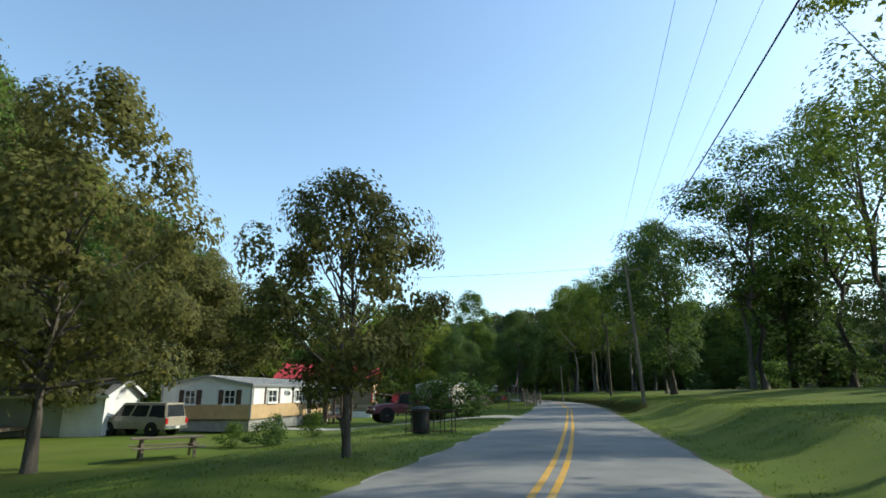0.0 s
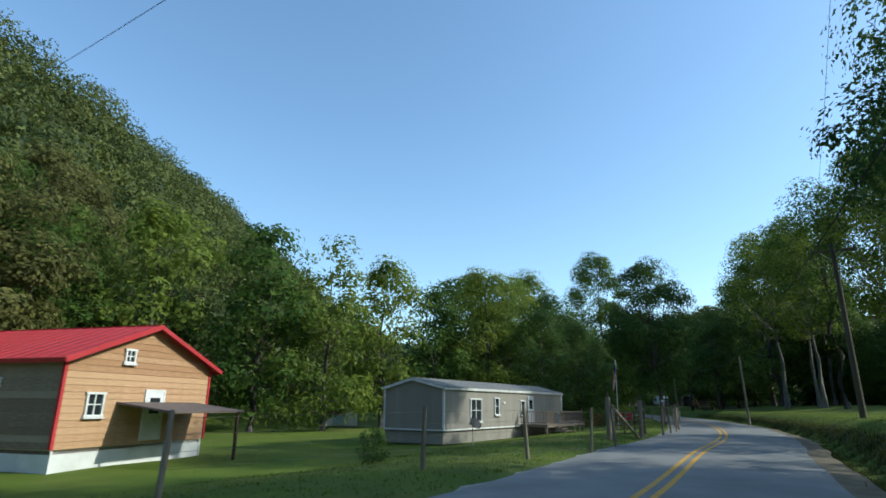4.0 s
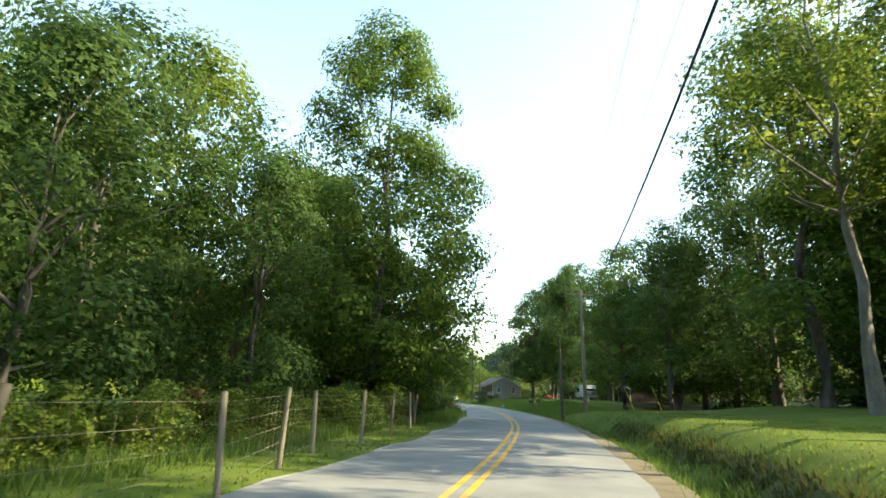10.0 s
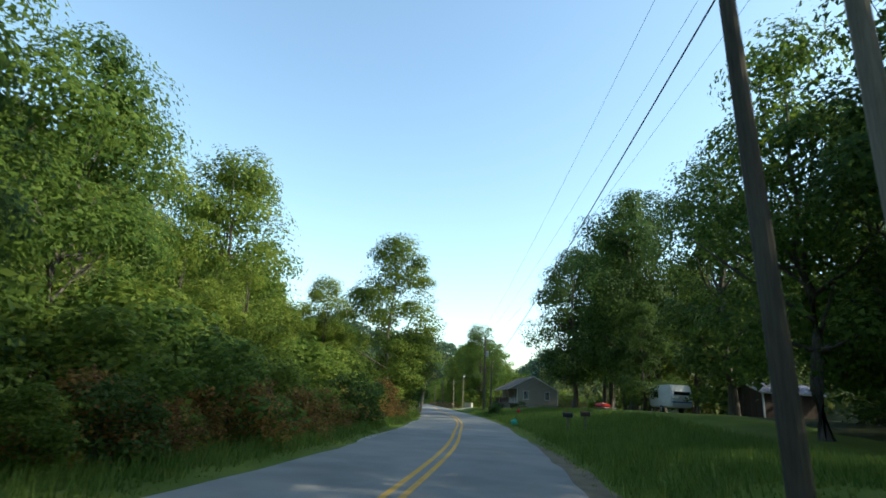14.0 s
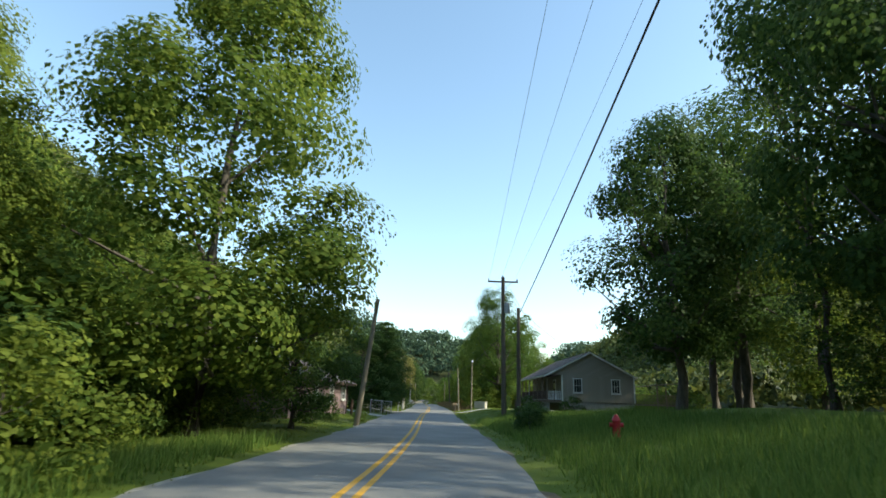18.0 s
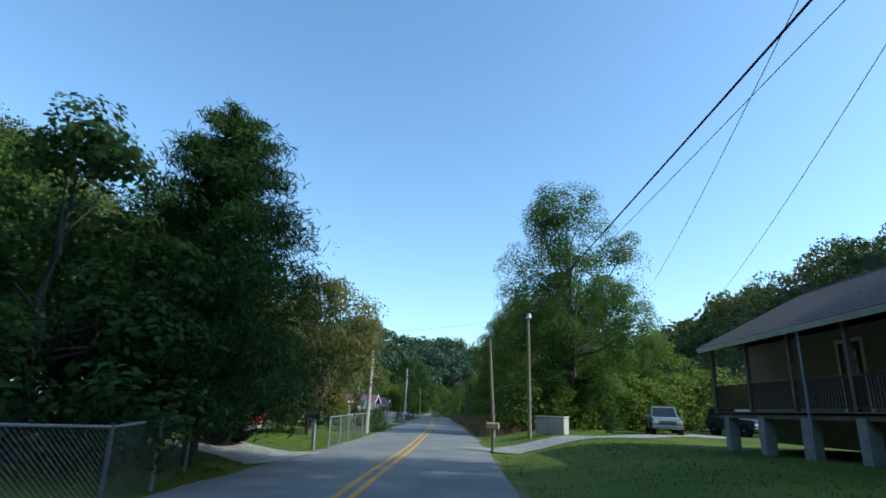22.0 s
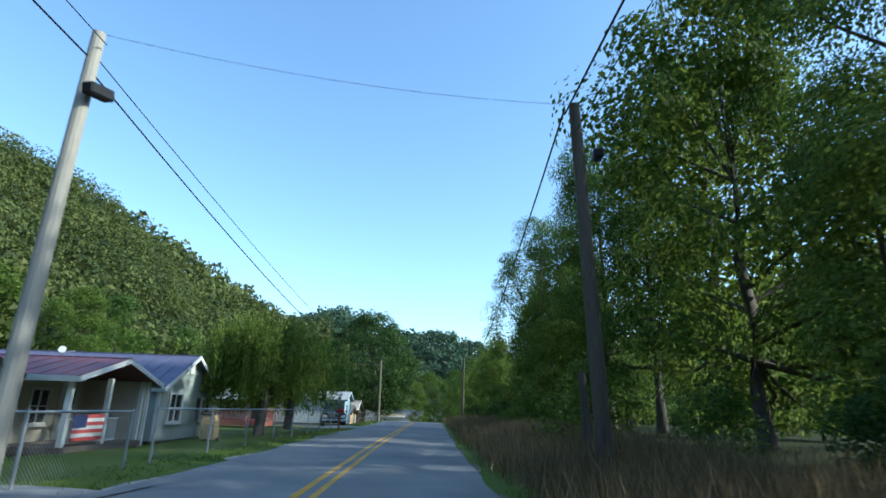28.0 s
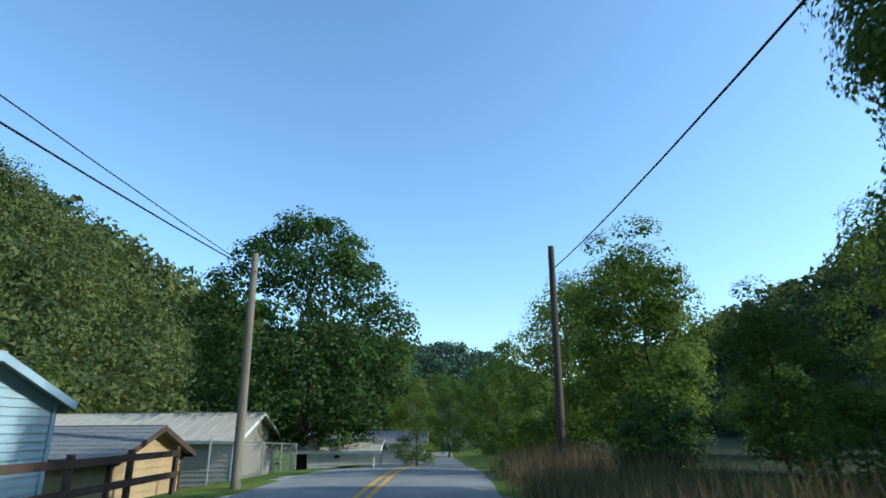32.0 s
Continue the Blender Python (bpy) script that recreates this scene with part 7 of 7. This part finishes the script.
def flagpole(x, y, h, w, label, rz=-60, tilt=(0, 0), droop=0.75, hx=1.0):
    e = thing("flagpole", x, y, gz(x, y), 0, label, "flagpole")
    part("mast", tubem((0, 0, 0), (tilt[0], tilt[1], h), 0.035, 0.02, 8), GALV, e)
    fh = w * 0.56
    place = pose(tilt[0] * 0.97, tilt[1] * 0.97, h - 0.1, 0, 0, rz)
    n = 13
    for k in range(n):
        bm = bmesh.new()
        z1, z0 = -fh * k / n, -fh * (k + 1) / n
        x0 = w * 0.4 if k < 7 else 0.0
        cols = [bm.verts.new((xx * hx, 0.06 * math.sin(xx * 7 + k * 0.2), zz - droop * xx)) for xx in np.linspace(x0, w, 8) for zz in (z0, z1)]
        for q in range(7):
            bm.faces.new((cols[2 * q], cols[2 * q + 2], cols[2 * q + 3], cols[2 * q + 1]))
        o = part("stripe", bm, CLOTHR if k % 2 == 0 else CLOTHW, e); o.matrix_local = place
    bm = bmesh.new()
    cols = [bm.verts.new((xx * hx, 0.06 * math.sin(xx * 7), zz - droop * xx)) for xx in np.linspace(0, w * 0.4, 6) for zz in (-fh * 7 / n, 0)]
    for q in range(5):
        bm.faces.new((cols[2 * q], cols[2 * q + 2], cols[2 * q + 3], cols[2 * q + 1]))
    o = part("canton", bm, CLOTHB, e); o.matrix_local = place
    return e


flagpole(28.5, 76.3, 4.5, 1.35, "slim flagpole with a limp striped flag on the lawn", 195, (0.12, 0.05), 0.95, 0.2)
flagpole(19.9, 279.6, 4.6, 1.4, "leaning flagpole with a striped flag over a garage", 223, (0.25, 0), 0.85)
bn = thing("garden_banner", 20.6, 289.4, gz(20.6, 289.4), 0, "turquoise and red garden banner on a porch", "banner")
part("cloth", boxm(0, 0, 1.5, 0.6, 0.02, 0.9, (0, 12, 30)), mat("turquoise_cloth", (0.08, 0.32, 0.38), (0.14, 0.42, 0.46), 0.9), bn); part("emblem", boxm(0, -0.02, 1.75, 0.25, 0.02, 0.4, (0, 30, 30)), CLOTHR, bn); part("rod", tubem((-0.3, 0, 1.2), (0.2, 0, 2.5), 0.015), GALV, bn)
tb = thing("wheeled_bin", 15.0, 323.0, gz(15.0, 323.0), 10, "tall tan wheeled bin beside the fence", "bin")
part("body", boxm(0, 0, 0.08, 0.55, 0.6, 0.95, bevel=0.04), TAN, tb); part("lid", boxm(0, 0, 1.03, 0.6, 0.66, 0.07, (5, 0, 0), 0.02), BROWN, tb)
for s in (-1, 1):
    part("wheel", tubem((s * 0.22, 0.28, 0.1), (s * 0.3, 0.28, 0.1), 0.1, None, 12), TYRE, tb)
sg = thing("yellow_notice", 20.3, 303.6, gz(20.3, 303.6) + 0.75, 10, "small yellow notice wired to the fence", "sign")
part("plate", boxm(0, 0, 0, 0.02, 0.3, 0.4), YELP, sg)
for k in range(3):
    part("text_bar", boxm(0.014, 0, 0.08 + 0.1 * k, 0.006, 0.2, 0.04), DARK, sg)
ts = thing("tree_sign", 36.5, 95.22, 1.95, 10, "small pale notice nailed to the walnut trunk", "sign")
part("plate", boxm(0, 0, 0, 0.28, 0.02, 0.2), WHITE, ts)
for k in range(4):
    x, y = ((45.6, 228.6), (47.5, 229.6), (33.2, 223.4), (31.9, 233.6))[k]
    e = thing("marker_post", x, y, gz(x, y), 0, "short dark wooden post at the lawn's edge", "post", "short posts")
    part("shaft", tubem((0, 0, -0.1), (0.03, 0, 1.15), 0.1, 0.09, 8), BROWN, e)
ladder = thing("ladder", -17.5, 60.5, gz(-17.5, 60.5), 40, "metal ladder leaning up behind the mobile home", "ladder")
for s in (-1, 1):
    part("rail", tubem((s * 0.22, 0, 0), (s * 0.2, 1.0, 6.5), 0.03, None, 6), GALV, ladder)
for k in range(19):
    part("rung", tubem((-0.22, (k + 1) * 0.05, 0.33 * (k + 1)), (0.22, (k + 1) * 0.05, 0.33 * (k + 1)), 0.016, None, 5), GALV, ladder)
dsh = thing("satellite_dish", 19.5, 72.6, gz(19.5, 72.6), 0, "dark satellite dish on a short mast", "dish")
part("mast", tubem((0, 0, 0), (0, 0, 1.1), 0.03), GALV, dsh); part("dish", tubem((0.05, -0.05, 1.1), (0.2, -0.2, 1.25), 0.12, 0.38, 18), WIRE, dsh)
dh = thing("roof_antenna", 10.5, 320.0, 2.75, 0, "small white dish on a roof", "dish")
part("mast", tubem((0, 0, -0.4), (0, 0, 0.35), 0.025), WHITE, dh); part("dish", tubem((0, -0.05, 0.35), (0.1, -0.2, 0.4), 0.05, 0.13, 14), WHITE, dh)
part("arm", tubem((0, 0, 0.3), (0.45, 0, 0.36), 0.02), WHITE, dh)
for x, y, rz in ((32.6, 94.3, 20), (33.3, 95.4, -30), (31.9, 96.0, 70)):
    chair(x, y, gz(x, y), rz, REDP, "red garden chair on grass behind the fence")
fb = thing("striped_cloth", *local(h4, 7.92, 0.3), 0.2, 100, "faded striped cloth hung on a porch railing", "cloth")
for k in range(7):
    part("stripe", boxm(0.8, 0, 0.11 * k, 1.6, 0.015, 0.108), CLOTHR if k % 2 == 0 else CLOTHW, fb)
part("canton", boxm(0.33, -0.012, 0.38, 0.66, 0.012, 0.385), CLOTHB, fb)
tb = thing("turquoise_bag", 48.6, 183.0, gz(48.6, 183.0), 20, "crumpled turquoise plastic bag in the tall grass", "bag")
bm = boxm(0, 0, 0, 0.5, 0.34, 0.4, bevel=0.09)
for vv in bm.verts:
    vv.co += Vector((0.06 * math.sin(vv.co.z * 17 + vv.co.y * 9), 0.05 * math.sin(vv.co.x * 15), 0.05 * math.sin(vv.co.x * 21 + vv.co.y * 13)))
part("body", bm, mat("turquoise_plastic", (0.03, 0.36, 0.3), (0.07, 0.48, 0.4), 0.4), tb); part("knot", tubem((0, 0, 0.36), (0.06, 0.02, 0.52), 0.05, 0.09, 8), mat("turquoise_plastic", (0.03, 0.36, 0.3), (0.07, 0.48, 0.4), 0.4), tb)
cn = thing("upturned_canoe", 57.2, 195.0, gz(57.2, 195.0) + 0.4, 245, "red upturned canoe on a low trailer in tall grass", "canoe")
bm = bmesh.new(); prism(bm, [(-1.9, 0.1), (-1.5, 0.0), (1.5, 0.0), (1.9, 0.1), (1.5, 0.28), (0, 0.36), (-1.5, 0.28)], -0.36, 0.36)
bmesh.ops.bevel(bm, geom=bm.edges[:], offset=0.1, segments=2, affect="EDGES"); part("hull", bm, REDP, cn); part("keel", boxm(0, 0, 0.35, 2.6, 0.03, 0.03), WHITE, cn)
for s in (-1, 1):
    part("trailer_rail", tubem((-4.6, s * 0.3, -0.05), (2.0, s * 0.3, -0.05), 0.035), GALV, cn); part("leg", tubem((s * 1.5, 0, -0.6), (s * 1.5, 0, -0.03), 0.04), GALV, cn)
# garden shrubs
for x, y, key, h, w, lb in ((-1.7, 31.4, "shrub_a", 1.25, 1.0, "rounded green garden bush beside the house"), (0.2, 32.1, "shrub_a", 1.3, 1.0, "rounded green garden bush beside the house"), (-1.9, 26.9, "shrub_d", 1.15, 1.5, "low leafy bush on the lawn"), (-3.4, 27.8, "shrub_a", 1.1, 1.3, "low leafy bush on the lawn"),
                            (10.0, 39.0, "shrub_d", 3.1, 1.35, "big dark round bush with faint blossom at the drive"), (8.6, 40.2, "shrub_d", 2.7, 1.2, "big dark round bush with faint blossom at the drive"), (17.0, 57.6, "shrub_d", 1.15, 0.95, "clipped round dark bush behind wire"), (46.5, 221.5, "shrub_d", 1.5, 1.3, "dark bush at the foot of a pole"),
                            (27.5, 262.0, "shrub_y", 1.9, 0.8, "green bush against the chain-link fence"), (28.2, 268.0, "shrub_a", 1.6, 0.9, "bush against the chain-link fence"), (19.9, 296.5, "shrub_a", 1.5, 1.0, "clipped green hedge before a porch"), (19.0, 301.5, "shrub_a", 1.5, 1.0, "clipped green hedge before a porch"), (17.8, 308.8, "shrub_a", 1.5, 1.1, "clipped green hedge before a garage"),
                            (53.5, 250.5, "shrub_y", 2.4, 1.1, "yellow-green bush behind the house"), (50.5, 231.5, "shrub_d", 1.6, 1.3, "bush beside the house wall"), (34.6, 214.5, "shrub_a", 1.5, 1.0, "bush before the mauve house"), (35.4, 209.5, "shrub_d", 1.7, 1.0, "bush before the mauve house"), (35.9, 216.5, "shrub_y", 0.9, 1.1, "low shrub at the verge"),
                            (24.0, 275.5, "shrub_d", 1.5, 1.0, "dark hedge bush behind the chain-link fence"), (23.4, 279, "shrub_a", 1.4, 1.1, "dark hedge bush behind the chain-link fence"), (22.5, 284.5, "shrub_d", 1.5, 1.1, "dark hedge bush behind the chain-link fence"), (*along(269, 4.9), "shrub_r", 1.2, 1.3, "brown dried brush beside the road"), (*along(271.5, 5.3), "shrub_r", 1.4, 1.3, "brown dried brush beside the road"), (*along(274, 5.0), "shrub_r", 1.1, 1.3, "brown dried brush beside the road"),
                            (43.9, 264.6, "shrub_d", 1.9, 0.5, "small dark bush on the lawn")):
    shrub(key, x, y, h, w, lb, name="garden_bush")
for k in range(7):
    x, y = 22.3 - 0.42 * k, 271.5 + 2.2 * k
    shrub("arborvitae", x, y, 2.0 + 0.3 * math.sin(k * 2), 1.1, "clipped conical evergreen in a row behind the fence", name="arborvitae")

# ---- driveways ----
def strip(name, a, b, w, material, label):
    ax, ay = a; bx, by = b
    d = math.hypot(bx - ax, by - ay); nx_, ny_ = -(by - ay) / d, (bx - ax) / d
    v, f = [], []
    n = max(2, int(d / 0.6))
    for k in range(n + 1):
        x, y = ax + (bx - ax) * k / n, ay + (by - ay) * k / n
        ww = w * (1 + 0.12 * noise.noise((x, y, 3))) * (1 + (0.5 * (1 - k / n) ** 6))
        for c in range(5):
            o = (c / 4 - 0.5) * ww
            px, py = x + nx_ * o, y + ny_ * o
            v.append((px, py, max(gz(px, py), 0.0 if abs(road_off(px, py)[0][0]) < 3.3 else -9) + 0.03))
    for k in range(n):
        for c in range(4):
            i = k * 5 + c
            f.append((i, i + 1, i + 6, i + 5))
    return tagged(rawmesh(name, v, f, material), label, "driveway", kind="structure")


strip("driveway", along(252, 3.1), (50, 266), 2.8, GRAVEL, "pale gravel driveway through the grass")
strip("driveway", along(246, -3.1), (27, 246), 3.6, GRAVEL, "pale gravel driveway to a carport")
strip("driveway", along(293, -3.1), (19.5, 291), 5.0, ASPHALT, "paved forecourt before the porch")
strip("driveway", along(309, -3.1), (16.5, 308), 4.0, ASPHALT, "paved forecourt before the garage")
strip("driveway", along(343, -3.1), (11, 344), 5.5, GRAVEL, "gravel parking place beside the road")
strip("driveway", along(34, -3.1), (-4, 41), 3.0, GRAVEL, "thin gravel drive over the lawn")
strip("driveway", along(231, -3.1), (24, 231), 3.2, GRAVEL, "thin gravel drive over the lawn")


# ---- grass and weeds ----
def tufts(name, n, spans, hgt, material, label, seed, blades=3, wid=0.018, clump=0.1):
    """Upright narrow blades scattered beside the road: spans of (y0, y1, d0, d1)."""
    r = np.random.default_rng(seed)
    area = np.array([(b - a) * abs(d - c) for a, b, c, d in spans])
    pick = r.choice(len(spans), n, p=area / area.sum())
    s = np.array(spans)[pick]
    y = r.uniform(s[:, 0], s[:, 1]); d = r.uniform(s[:, 2], s[:, 3])
    i = np.abs(LINE[:, 1][None] - y[:, None]).argmin(1)
    p = LINE[i] + RIGHT[i] * d[:, None] + TAN_[i] * r.uniform(-0.8, 0.8, n)[:, None]
    p = np.repeat(p, blades, 0) + r.normal(size=(n * blades, 2)) * clump
    z = ground_z(p[:, 0], p[:, 1])
    m = len(p)
    a = r.uniform(0, 2 * np.pi, m); h = hgt * r.uniform(0.5, 1.25, m); w = wid * r.uniform(0.7, 1.4, m)
    tip = r.normal(size=(m, 2)) * 0.3 * h[:, None]
    v = np.empty((m, 3, 3))
    v[:, 0] = np.stack([p[:, 0] - w * np.cos(a), p[:, 1] - w * np.sin(a), z - 0.02], 1)
    v[:, 1] = np.stack([p[:, 0] + w * np.cos(a), p[:, 1] + w * np.sin(a), z - 0.02], 1)
    v[:, 2] = np.stack([p[:, 0] + tip[:, 0], p[:, 1] + tip[:, 1], z + h], 1)
    me = bpy.data.meshes.new(name)
    me.vertices.add(m * 3); me.loops.add(m * 3); me.polygons.add(m)
    me.vertices.foreach_set("co", v.ravel()); me.loops.foreach_set("vertex_index", np.arange(m * 3)); me.polygons.foreach_set("loop_start", np.arange(m) * 3)
    me.update(calc_edges=True); me.materials.append(material)
    return tagged(new(name, me), label, "grass", kind="stuff")


tufts("verge_grass", 52000, [(0, 360, -5.2, -3.5), (0, 360, 3.5, 5.0), (0, 130, -12, -5), (0, 150, 5, 12), (195, 275, 5, 11), (200, 260, -8, -5)], 0.055, BLADE, "short green grass blades along the verge", 71)
tufts("tall_grass", 22000, [(150, 222, 4.2, 13), (128, 200, -6.2, -4.0), (94, 128, -9, -5.5), (95, 150, 4.0, 5.2)], 0.42, TALL, "tall unmown green grass beside the road", 72, 4, 0.016, 0.14)
tufts("dry_weeds", 14000, [(266, 276, 3.8, 6.5), (282, 372, 3.9, 6.6), (285, 345, 4.6, 7.2)], 0.75, WEED, "dry brown weeds along the road's edge", 73, 4, 0.014, 0.2)
tufts("bank_grass", 9000, [(42, 130, 4.2, 6.0)], 0.2, ROUGH, "rough dark grass on the bank above the ditch", 74, 4, 0.016, 0.16)
